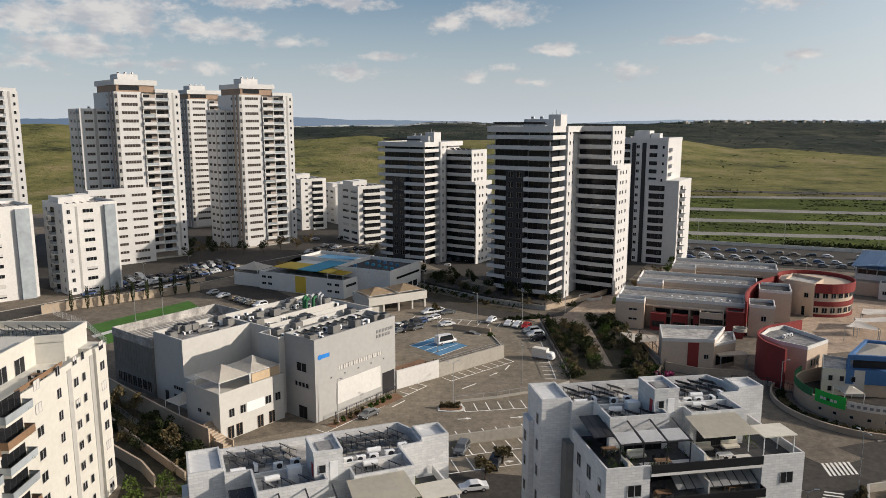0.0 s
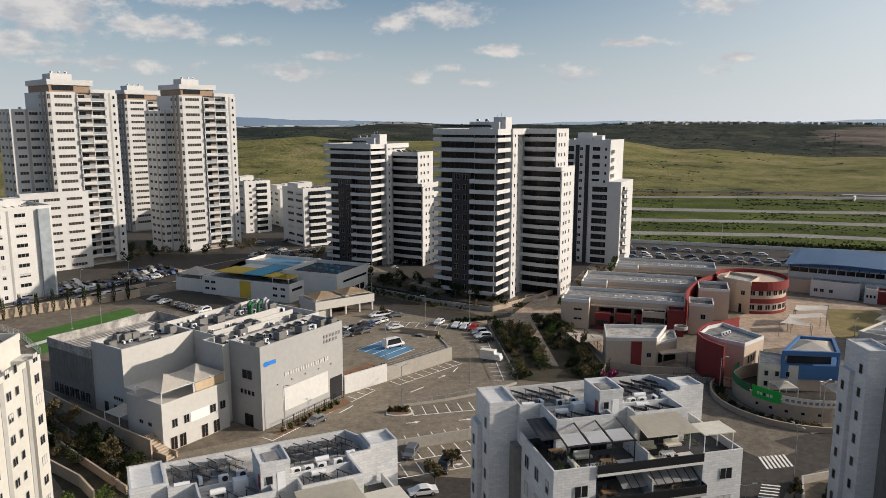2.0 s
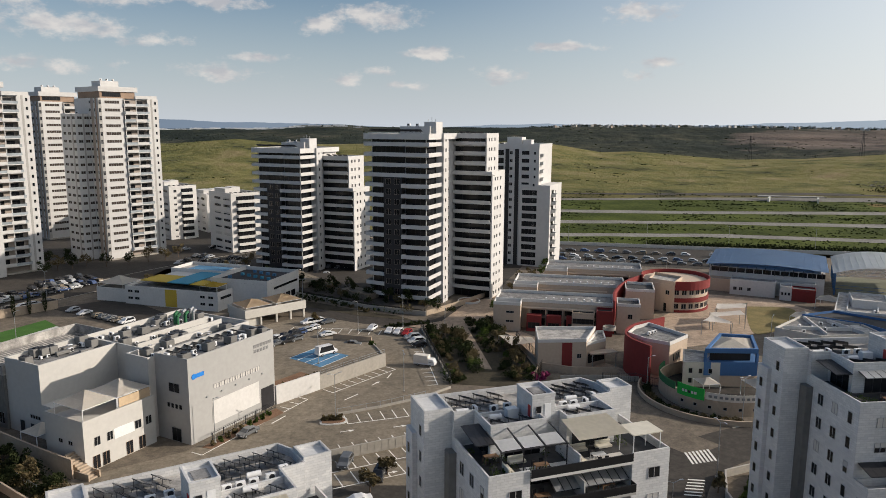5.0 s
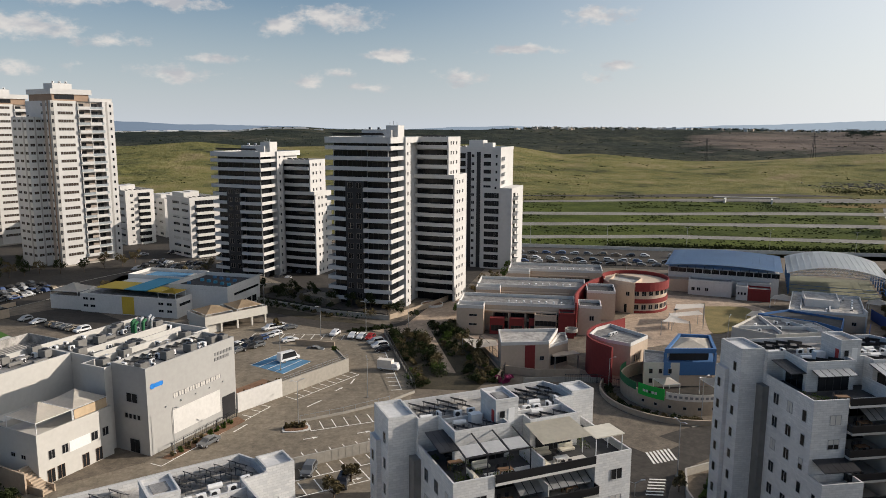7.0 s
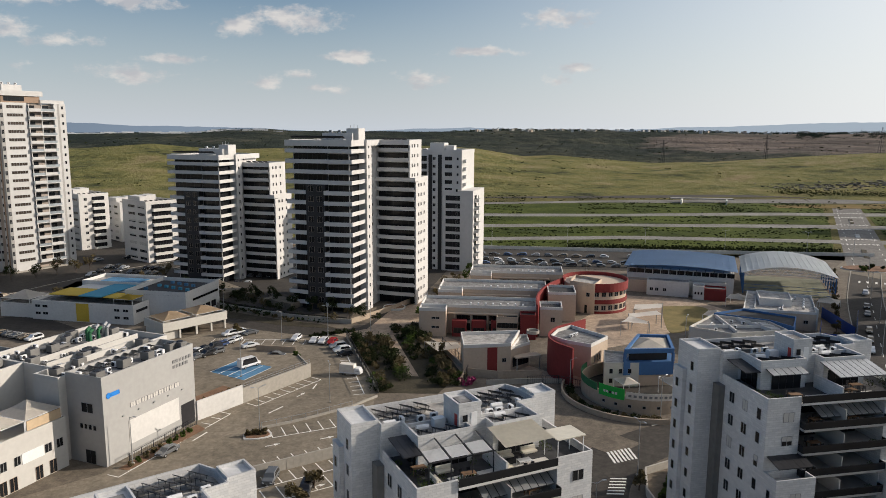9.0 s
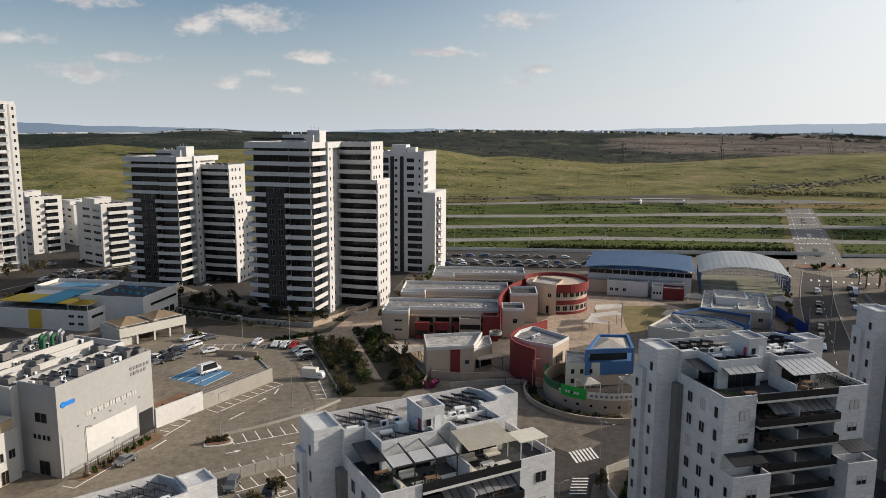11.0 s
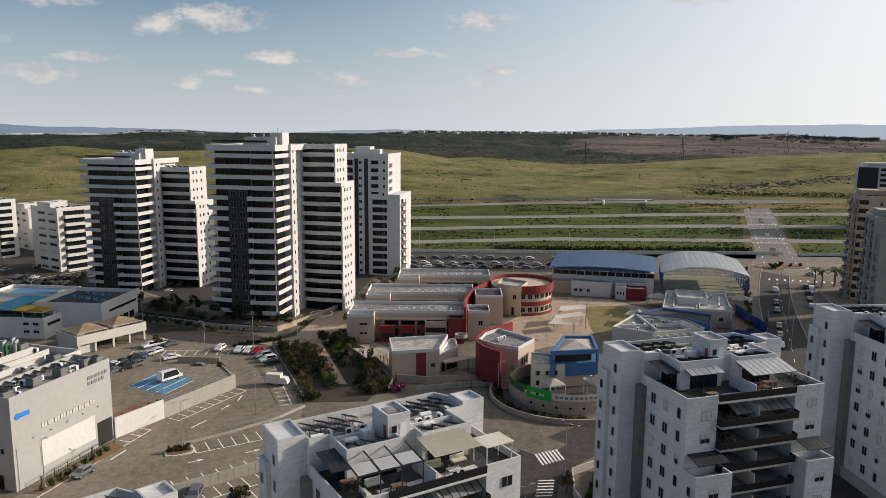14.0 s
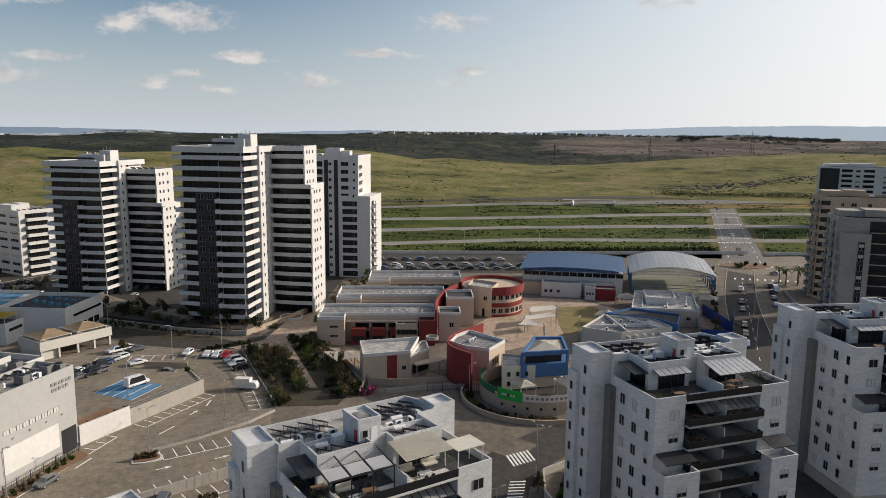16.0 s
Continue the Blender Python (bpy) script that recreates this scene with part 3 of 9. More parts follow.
def far_hills():
    """A low line of hazy hills closing the view all round."""
    verts, faces, n = [], [], 900
    for k in range(n):
        a = 2 * math.pi * k / n
        c, d = math.cos(a), math.sin(a)
        top = 56.8 + 4800 * math.tan(radians(by_bearing(FAR_TOP, c, d))) + 5 * noise.noise((c * 19, d * 19, 7.0)) + 3 * noise.noise((c * 90, d * 90, 1.0)) + 2 * noise.noise((c * 400, d * 400, 1.0))
        verts += [(4800 * c, 4800 * d, -140), (4800 * c, 4800 * d, top)]
    for k in range(n):
        i, j = 2 * k, 2 * ((k + 1) % n)
        faces.append((i, j, j + 1, i + 1))
    me = bpy.data.meshes.new("backdrop")
    me.from_pydata(verts, [], faces)
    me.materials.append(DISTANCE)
    return tagged(put("backdrop", me), "hazy blue hills on the far horizon", "distant hills", kind="structure")


far_hills()

# ---------------------------------------------------------------- facade kit
def add_wall_path(bm, pts, z0, z1, t, mi=0):
    """Upright wall of thickness t to the left of an open plan line."""
    n = len(pts)
    P = [Vector(p) for p in pts]
    inner = []
    for i in range(n):
        d1 = (P[i] - P[max(i - 1, 0)]).normalized() if i else (P[1] - P[0]).normalized()
        d2 = (P[min(i + 1, n - 1)] - P[i]).normalized() if i < n - 1 else d1
        n1, n2 = Vector((-d1.y, d1.x)), Vector((-d2.y, d2.x))
        inner.append(P[i] + (n1 + n2) * (t / max(0.3, 1 + n1.dot(n2))))
    V = [[bm.verts.new((p[0], p[1], z)) for p in row] for row, z in ((P, z0), (P, z1), (inner, z1), (inner, z0))]
    for i in range(n - 1):
        for k in range(4):
            bm.faces.new((V[k][i], V[k][i + 1], V[(k + 1) % 4][i + 1], V[(k + 1) % 4][i])).material_index = mi
    bm.faces.new([V[k][0] for k in (0, 1, 2, 3)]).material_index = mi
    bm.faces.new([V[k][-1] for k in (3, 2, 1, 0)]).material_index = mi


def wall_path(name, pts, z0, z1, t, mat, parent=None, m=None, label=""):
    bm = bmesh.new()
    add_wall_path(bm, pts, z0, z1, t)
    return put(name, to_mesh(name, bm, mat), parent, m, label)


def balcony_mesh(key, outline, edge, mat, rail=None, high=1.05):
    """Slab over an outline with a parapet, or a glass rail, along its open edge."""
    key = ("balcony", key, mat.name, rail.name if rail else "")
    if key not in CACHE:
        bm = bmesh.new()
        add_prism(bm, outline, -0.22, 0.0, 0)
        if rail:
            add_wall_path(bm, edge, 0.0, 0.1, 0.1, 0)
            add_wall_path(bm, edge, 0.1, high, 0.04, 1)
            add_wall_path(bm, edge, high, high + 0.06, 0.07, 2)
        else:
            add_wall_path(bm, edge, 0.0, high, 0.15, 0)
        CACHE[key] = to_mesh("balcony", bm, mat, rail or mat, METAL_DARK)
    return CACHE[key]


def glazing_mesh(w, h, bays, mat=None):
    """A wide glazed wall of framed panes from the origin along x."""
    key = ("glazing", round(w, 2), round(h, 2), bays, mat.name if mat else "")
    if key not in CACHE:
        CACHE[key] = to_mesh("glazing", pane_grid([w * k / bays for k in range(bays + 1)], [0, h], 0.045, 0.03, False), GLASS, mat or METAL_DARK)
    return CACHE[key]


def collector_mesh():
    if "collector" not in CACHE:
        bm = bmesh.new()
        fs = add_box(bm, -0.95, 0.95, -0.6, 0.6, 0.0, 0.08, 0)
        fs[1].material_index = 1
        bmesh.ops.rotate(bm, verts=bm.verts, cent=(0, 0, 0), matrix=Matrix.Rotation(radians(31), 3, "X"))
        bmesh.ops.translate(bm, verts=bm.verts, vec=(0, 0, 0.62))
        for x in (-0.8, 0.8):
            add_tube(bm, (x, 0.42, 0), (x, 0.42, 0.9), 0.03, 4, 2)
            add_tube(bm, (x, -0.45, 0), (x, -0.45, 0.32), 0.03, 4, 2)
        CACHE["collector"] = to_mesh("solar_collector", bm, CHARCOAL, PANEL, METAL_DARK)
    return CACHE["collector"]


def collectors(parent, x0, x1, y, z, turn=None, step=1.98):
    if turn is None:
        turn = 138 - math.degrees(parent.matrix_basis.to_euler().z)      # all of them face the midday sun
    n = max(1, int(abs(x1 - x0) / step))
    for k in range(n):
        put("solar_collector", collector_mesh(), parent, pose(x0 + (k + 0.5) * (x1 - x0) / n, y, z, 0, 0, turn))


def tank_mesh():
    if "tank" not in CACHE:
        bm = bmesh.new()
        add_tube(bm, (-0.75, 0, 0.55), (0.75, 0, 0.55), 0.32, 12, 0)
        for x in (-0.5, 0.5):
            add_box(bm, x - 0.04, x + 0.04, -0.3, 0.3, 0, 0.3, 1)
        CACHE["tank"] = to_mesh("water_tank", bm, TANK, METAL_DARK)
    return CACHE["tank"]


def ac_mesh():
    if "ac" not in CACHE:
        bm = bmesh.new()
        add_box(bm, -0.5, 0.5, -0.2, 0.2, 0.12, 0.85, 0, 0.03)
        for y in (-0.23, 0.19):
            add_tube(bm, (-0.12, y, 0.5), (-0.12, y + 0.04, 0.5), 0.3, 12, 1)
        for x in (-0.4, 0.4):
            add_box(bm, x - 0.05, x + 0.05, -0.25, 0.25, 0, 0.12, 1)
        CACHE["ac"] = to_mesh("air_conditioner", bm, METAL_WHITE, METAL_DARK)
    return CACHE["ac"]


def face_pose(face, W, D, u, z, out=0.0):
    """Pose on a face of a W x D block: f faces -y, l faces -x, r faces +x, b faces +y; u runs along the face."""
    return {"f": pose(u, -out, z), "l": pose(-out, u, z, 0, 0, -90), "r": pose(W + out, u, z, 0, 0, 90), "b": pose(u, D + out, z, 0, 0, 180)}[face]


def facade(parent, face, W, D, cols, floors, z0, storey, wall=None, skip=0):
    """Columns of openings: (kind, position along the face, width, extra)."""
    for kind, u, w, *extra in cols:
        for k in range(skip, floors):
            z = z0 + k * storey
            if kind == "w":
                h = extra[0] if extra else 1.25
                shut = RND.choice((0.0, 0.0, 0.0, 0.35, 0.6, 1.0))
                put("window", window_mesh(w, h, shut), parent, face_pose(face, W, D, u, z + 1.0 if h < 1.8 else z + 0.3, 0.03))
            elif kind == "b":
                out, rail = extra
                # no recess is built: full-width dark glazing also stands for its shade
                put("balcony_door", glazing_mesh(w, storey - 0.5, max(2, int(w / 1.4))), parent, face_pose(face, W, D, u, z, 0.035) @ pose(-w / 2, 0, 0.02))
                o = [(-w / 2, -out), (w / 2, -out), (w / 2, -0.004), (-w / 2, -0.004)]
                e = [(-w / 2, -0.004), (-w / 2, -out), (w / 2, -out), (w / 2, -0.004)]
                put("balcony", balcony_mesh((round(w, 2), out), o, e, wall or TOWER_WHITE, rail), parent, face_pose(face, W, D, u, z))
            elif kind == "g":
                put("window", glazing_mesh(w, extra[0], max(2, int(w / 1.2)), FRAME), parent, face_pose(face, W, D, u, z + extra[1], 0.035) @ pose(-w / 2, 0, 0))
        if kind == "s":
            mat, t = extra
            ob = put("facade_strip", box_mesh(-w / 2, w / 2, -t, -0.003, z0, z0 + (floors - skip) * storey, mat), parent, face_pose(face, W, D, u, skip * storey))


# ---------------------------------------------------------------- dark balcony towers
def prow_tower(name, m, floors, upper, wing_x, wing_y, wing_floors, label, wing_top_floors):
    """White-banded tower: a corner column of balconies, a charcoal window strip, and a lower stepped wing beside it."""
    t = thing(name, m, label, "apartment tower", "banded towers")
    S = 3.12
    H = floors * S
    prism("wall", [(-20, 2.2), (-1.4, 2.2), (-1.4, 9.5), (1.2, 9.5), (1.2, 13.5), (-0.2, 13.5), (-0.2, 26), (-20, 26)], 0, H - 0.4, TOWER_WHITE, t)
    prism("charcoal_back_wall", [(-19.5, 2.12), (-8.4, 2.12), (-8.4, 2.17), (-19.5, 2.17)], 0, H - 1.2, CHARCOAL, t)
    block("window_strip", -14.9, -8.6, 0.0, 2.1, 0, upper * S - 0.3, CHARCOAL, t, None, "charcoal glazed strip")
    col = [(-8.4, -1.2), (0.6, -0.6), (0.6, 9.4), (-1.38, 9.4), (-1.38, 2.19), (-8.4, 2.1)]
    col_edge = [(-8.4, 2.1), (-8.4, -1.2), (0.6, -0.6), (0.6, 9.4)]
    left = [(-22, 1.2), (-15.0, 0.4), (-15.0, 2.19), (-20.0, 2.19), (-20.02, 9), (-22, 9)]
    left_edge = [(-22, 9), (-22, 1.2), (-15.0, 0.4)]
    full = [(-22, 0.6), (0.6, -0.6), (0.6, 9.4), (-1.38, 9.4), (-1.38, 2.19), (-20.0, 2.19), (-20.02, 9), (-22, 9)]
    full_edge = [(-22, 9), (-22, 0.6), (0.6, -0.6), (0.6, 9.4)]
    for k in range(floors):
        z = k * S
        if k:
            if k < upper:
                put("balcony", balcony_mesh("prow", col, col_edge, TOWER_WHITE, None, 1.0), t, pose(0, 0, z))
                put("balcony", balcony_mesh("side", left, left_edge, TOWER_WHITE, None, 1.0), t, pose(0, 0, z))
            else:
                put("balcony", balcony_mesh("full", full, full_edge, TOWER_WHITE, None, 1.0 if k % 2 else 1.15), t, pose(0, 0, z))
        put("window", glazing_mesh(6.6, 2.55, 4), t, pose(-8.2, 2.06, z))
        put("window", glazing_mesh(6.8, 2.55, 4), t, pose(-1.34, 2.4, z, 0, 0, 90))
        put("window", glazing_mesh(4.6, 2.55, 3), t, pose(-19.7, 2.06, z))
        if k >= upper:
            put("window", glazing_mesh(6.2, 2.55, 4), t, pose(-14.9, 2.06, z))
        elif k:
            for x in (-13.3, -10.4):
                put("window", glazing_mesh(1.7, 1.7, 2, TAUPE), t, pose(x - 0.8, -0.04, z + 0.7))
        put("window", window_mesh(0.7, 1.1, 0.0), t, pose(1.24, 11.2, z + 1.1, 0, 0, 90))
        put("window", window_mesh(0.7, 1.1, 0.0), t, pose(-0.17, 17.0, z + 1.1, 0, 0, 90))
    ring("roof_band", [(-22, 0.6), (0.6, -0.6), (0.6, 9.4), (1.3, 9.4), (1.3, 26.1), (-22, 26.1)], H - 1.3, H + 0.5, 0.25, TOWER_WHITE, t)
    prism("roof", [(-21.7, 0.9), (0.3, -0.3), (0.3, 9.6), (1.0, 9.6), (1.0, 25.8), (-21.7, 25.8)], H - 0.38, H - 0.1, ROOF_PALE, t)
    block("roof_room", -12, -2, 6, 14, H - 0.1, H + 2.6, TOWER_WHITE, t)
    block("lift_room", -4.5, -0.5, 7.5, 12.5, H - 0.098, H + 4.0, TOWER_WHITE, t)
    for k, x in enumerate((-3.8, -2.6, -1.4)):
        put("antenna", box_mesh(-0.05, 0.05, -0.05, 0.05, 0, 0.9 + 0.5 * (k % 2), METAL_GREY), t, pose(x, 9, H + 4.0))
    collectors(t, -20.5, -3.0, 2.2, H + 0.75, None, 1.7)
    block("rack_frame", -20.8, -2.8, 1.4, 3.0, H + 0.6, H + 0.74, METAL_GREY, t)
    for x in (-20.6, -12, -3.0):
        put("rack_leg", box_mesh(-0.08, 0.08, -0.08, 0.08, H - 0.1, H + 0.6, METAL_GREY), t, pose(x, 2.2, 0))
    for x in (-10, -7, -4):
        put("air_conditioner", ac_mesh(), t, pose(x, 8, H + 2.6))
    # the wing beside it
    X, Y, w, d = wing_x, wing_y, wing_x + 0.2, 12.5
    hw, ht = wing_floors * S, wing_top_floors * S
    x0 = X - w
    block("wing_wall", x0, X, Y + 1.9, Y + d, 0, hw, TOWER_WHITE, t)
    block("wing_pier", X - 0.45, X - 0.002, Y - 0.1, Y + 1.9, 0, hw - 0.4, TOWER_WHITE, t)
    block("wing_upper_wall", x0, X - 2.2, Y + 1.902, Y + d - 0.4, hw, ht, TOWER_WHITE, t)
    block("wing_upper_side", X - 2.65, X - 2.202, Y + 0.3, Y + 1.9, hw, ht, TOWER_WHITE, t)
    ww = w - 2.6
    for k in range(wing_top_floors):
        z = k * S
        low = k < wing_floors
        a, b = x0 + 0.1, (X - 0.47 if low else X - 2.67)
        if k:
            yo = Y - 0.8 if low else Y - 0.1
            o = [(a, yo + 0.6), ((a + b) / 2, yo), (b, yo), (b, Y + 1.89), (a, Y + 1.89)]
            e = [(a, Y + 1.89), (a, yo + 0.6), ((a + b) / 2, yo), (b, yo)]
            put("balcony", balcony_mesh(("wing", round(b, 1), low, round(Y, 1)), o, e, TOWER_WHITE, None, 1.0), t, pose(0, 0, z))
        put("window", glazing_mesh(b - a - 0.2, 2.55, 5), t, pose(a + 0.1, Y + 1.86, z))
        sx = X if low else X - 2.2
        for v in (2.6, 5.0, 8.2):
            put("window", window_mesh(0.9, 1.1, 0.0), t, pose(sx + 0.04, Y + v, z + 1.1, 0, 0, 90))
    ring("wing_terrace_parapet", rect(x0, X + 0.02, Y - 0.82, Y + d), hw - 0.2, hw + 1.0, 0.2, TOWER_WHITE, t)
    ring("wing_roof_band", rect(x0 - 0.02, X - 2.18, Y - 0.12, Y + d - 0.38), ht - 1.1, ht + 0.5, 0.25, TOWER_WHITE, t)
    block("wing_roof", x0 + 0.3, X - 2.5, Y + 0.2, Y + d - 0.7, ht - 0.2, ht - 0.02, ROOF_PALE, t)
    collectors(t, x0 + 1, X - 4, Y + 3, ht)
    return t


prow_tower("banded_tower", pose(32, 218.5, 0, 0, 0, -32), 17, 13, 13.5, 20.6, 13, "tall white-banded apartment tower with charcoal window strip", 17)
prow_tower("banded_tower", pose(-7, 277, 0, 0, 0, -32), 15, 11, 14.4, 14.3, 10, "white-banded apartment tower half in shadow", 14)


def slab_tower(m):
    """Tower behind the banded pair: flat front with two charcoal strips and balconies down its sunny side."""
    S, n = 3.12, 15
    t = thing("slab_tower", m, "white apartment tower with two charcoal vertical strips", "apartment tower", "banded towers")
    block("wall", -24, -3.5, 0, 20, 0, n * S + 1.2, TOWER_WHITE, t)
    block("stepped_wall", -3.5, 1.5, -1.0, 18, 0, 10.5 * S, TOWER_WHITE, t)
    block("front_bay", -11, -3.51, -1.02, -0.002, 0, 10.5 * S, TOWER_WHITE, t)
    for x in (-17.4, -13.4):
        block("charcoal_strip", x, x + 1.6, -0.06, -0.003, 0, n * S, CHARCOAL, t)
    for k in range(n):
        z = k * S
        put("window", window_mesh(1.2, 1.2, 0.0), t, pose(-15, -0.03, z + 1))
        put("window", glazing_mesh(5.6, 2.1, 4), t, pose(-23.7, -0.04, z + 0.5))
        if k < 10:
            put("window", glazing_mesh(6.0, 2.0, 4), t, pose(-9.8, -1.05, z + 0.6))
            put("balcony", balcony_mesh("slab_side", rect(-1.8, 1.8, -1.9, -0.004), [(-1.8, -0.004), (-1.8, -1.9), (1.8, -1.9), (1.8, -0.004)], TOWER_WHITE), t, pose(1.5, 3, z + 0.2, 0, 0, 90))
            put("balcony_door", glazing_mesh(3.2, 2.4, 2), t, pose(1.54, 1.4, z + 0.25, 0, 0, 90))
            put("window", window_mesh(0.8, 1.1, 0.0), t, pose(1.53, 8, z + 1.1, 0, 0, 90))
        else:
            put("window", glazing_mesh(3.0, 1.5, 2), t, pose(-10.5, -0.04, z + 0.9))
            put("balcony", balcony_mesh("slab_up", rect(-1.5, 1.5, -1.3, -0.004), [(-1.5, -0.004), (-1.5, -1.3), (1.5, -1.3), (1.5, -0.004)], TOWER_WHITE), t, pose(-3.5, 3, z + 0.2, 0, 0, 90))
        put("window", window_mesh(0.8, 1.1, 0.0), t, pose(-5.2, -0.03 if k >= 11 else -1.05, z + 1.0))
    ring("roof_band", rect(-24.1, -3.4, -0.1, 20.1), n * S + 0.8, n * S + 2.0, 0.25, TOWER_WHITE, t)
    block("roof_room", -18, -12, 4, 10, n * S + 1.2, n * S + 4.6, TOWER_WHITE, t)
    block("lift_room", -11.5, -8, 4, 8, n * S + 1.2, n * S + 3.6, TOWER_WHITE, t)
    collectors(t, -23, -18.5, 2, n * S + 1.3)
    return t


slab_tower(pose(88.5, 279.5, 0, 0, 0, -32))


# ---------------------------------------------------------------- tall white towers
def white_tower(m, floors, W, D, wing, label, side=2.2):
    S = 3.15
    H = floors * S
    t = thing("white_tower", m, label, "apartment tower", "tall white towers")
    b0, b1, deep = W * 0.4, W * 0.82, 1.7
    prism("wall", [(0, 0), (b0, 0), (b0, deep), (b1, deep), (b1, 0), (W, 0), (W, D), (0, D)], 0, H, TOWER_WHITE, t)
    block("side_wing", -side, -0.002, D * 0.4, D, 0, H - 2 * S, TOWER_WHITE, t)
    block("side_wing_strip", -side - 0.06, -side - 0.003, D * 0.5, D * 0.56, 0, H - 2 * S, TOWER_GREY, t)
    put("air_conditioner", ac_mesh(), t, pose(-side / 2, D * 0.6, H - 2 * S))
    block("brown_floor", 1.2, W * 0.62, 0.8, D - 1, H, H + 2.6, TAN, t, None, "brown-clad top storey")
    block("top_slab", 0.5, W * 0.66, 0.2, D - 0.5, H + 2.6, H + 4.6, TOWER_WHITE, t)
    block("roof_terrace_wall", W * 0.62 + 0.01, W - 0.3, 0.3, 0.7, H, H + 1.3, TOWER_WHITE, t)
    block("roof_room", W * 0.15, W * 0.45, D * 0.25, D * 0.6, H + 4.6, H + 7.0, TOWER_WHITE, t)
    for k in range(3):
        put("air_conditioner", ac_mesh(), t, pose(W * (0.18 + 0.1 * k), D * 0.3, H + 7.0))
    put("window", glazing_mesh(W * 0.3, 1.7, 5), t, pose(2.2, 0.76, H + 0.6))
    block("balcony_back_wall", b0 + 0.02, b1 - 0.02, deep - 0.07, deep - 0.003, 0, H - 0.5, TAUPE, t, None, "taupe-clad wall behind the balconies")
    block("corner_strip", -0.08, 1.3, -0.08, 1.5, 0.7, H - 0.3, TOWER_GREY, t, None, "glazed grey corner strip")
    block("brown_strip", -0.06, -0.003, 1.6, 2.6, 0, H, TAN, t, None, "brown-clad vertical strip")
    block("pier_strip", b1 + 1.2, b1 + 2.0, -0.05, -0.003, 0, H, TOWER_GREY, t, None, "grey stone strip")
    for u in (0.0, 0.5, 1.0):
        block("balcony_pillar", b0 + 0.2 + (b1 - b0 - 0.7) * u, b0 + 0.5 + (b1 - b0 - 0.7) * u, -0.55, -0.25, 3.0, H - 0.4, TOWER_WHITE, t)
    for k in range(1, floors):
        z = k * S
        put("window", window_mesh(round(W * 0.24, 1), 1.15, 0.0, GLASS_BROWN), t, pose(W * 0.22, -0.03, z + 1.0))
        put("window", window_mesh(0.8, 1.2, 0.0), t, pose(W - 1.4, -0.03, z + 1.0))
        put("window", window_mesh(0.9, 1.7, 0.0), t, pose(0.6, -0.12, z + 0.6))
        out = -1.0 if k % 2 else -0.6
        o = [(b0 + 0.01, out), (b1 - 0.01, out), (b1 - 0.01, deep - 0.08), (b0 + 0.01, deep - 0.08)]
        e = [(b0 + 0.01, -0.004), (b0 + 0.01, out), (b1 - 0.01, out), (b1 - 0.01, -0.004)]
        put("balcony", balcony_mesh(("white", round(W, 1), k % 2), o, e, TOWER_WHITE, GLASS_LIGHT), t, pose(0, 0, z))
        c = b0 + (0.3 if k % 3 else (b1 - b0) * 0.45)
        put("balcony_parapet", box_mesh(0, round((b1 - b0) * 0.45, 2), -0.12, -0.02, 0.0, 1.1, TOWER_WHITE), t, pose(c, out, z))
        put("balcony_door", glazing_mesh(round((b1 - b0) * 0.26, 1), 2.3, 2), t, pose(b0 + 0.9, deep - 0.1, z))
        put("balcony_door", glazing_mesh(round((b1 - b0) * 0.26, 1), 2.3, 2), t, pose(b0 + (b1 - b0) * 0.6, deep - 0.1, z))
        for v, w in ((3.2, 0.7), (D * 0.33, 1.9)):
            put("window", window_mesh(w, 1.15, 0.0), t, pose(-0.03, v, z + 1.0, 0, 0, -90))
        if k < floors - 2 and side > 4:
            for v in (0.2, 0.68):
                put("window", window_mesh(round(side * 0.3, 1), 1.1, 0.0, GLASS_BROWN), t, pose(-side * v, D * 0.4 - 0.03, z + 1.0))
        if k < floors - 2:
            for v in (D * 0.45, D * 0.66, D * 0.86):
                put("window", window_mesh(2.4, 1.1, 0.0, GLASS_BROWN), t, pose(-side - 0.03, v, z + 1.0, 0, 0, -90))
    if side > 4:
        block("wing_strip", -side * 0.48, -side * 0.38, D * 0.4 - 0.06, D * 0.4 - 0.003, 0, H - 2 * S, TOWER_GREY, t, None, "grey stone strip")
    block("facade_strip", -0.06, -0.003, 4.0, 6.2, 0, H, TAUPE, t, None, "grey stone strip")
    if wing:
        n = 9
        block("low_wing", -13, W * 0.42, -3.2, -0.002, 0, n * S, TOWER_WHITE, t)
        ring("low_wing_parapet", rect(-13, W * 0.42, -3.2, -0.07), n * S, n * S + 1.1, 0.2, TOWER_WHITE, t)
        for k in range(n):
            for x in (-9.6, -2.4, 5.6):
                put("window", window_mesh(5.6, 1.05, 0.0, GLASS_BROWN), t, pose(x, -3.23, k * S + 1.1))
    block("plinth", -0.3, W + 0.3, -0.5, D, 0, 0.6, CONCRETE, t)
    return t


white_tower(pose(-86.6, 318, 0, 0, 0, 42), 21, 26, 20, False, "tall white apartment tower with shaded balcony column", 6.0)
white_tower(pose(-124.7, 284.1, 0, 0, 0, 42), 21, 25.5, 24, True, "tall white apartment tower with a low front wing", 10.0)
white_tower(pose(-180, 266, 0, 0, 0, 42), 21, 26, 22, False, "tall white apartment tower above the street")
white_tower(pose(-130, 380, 0, 0, 0, 42), 21, 28, 22, False, "tall white apartment tower standing behind another")


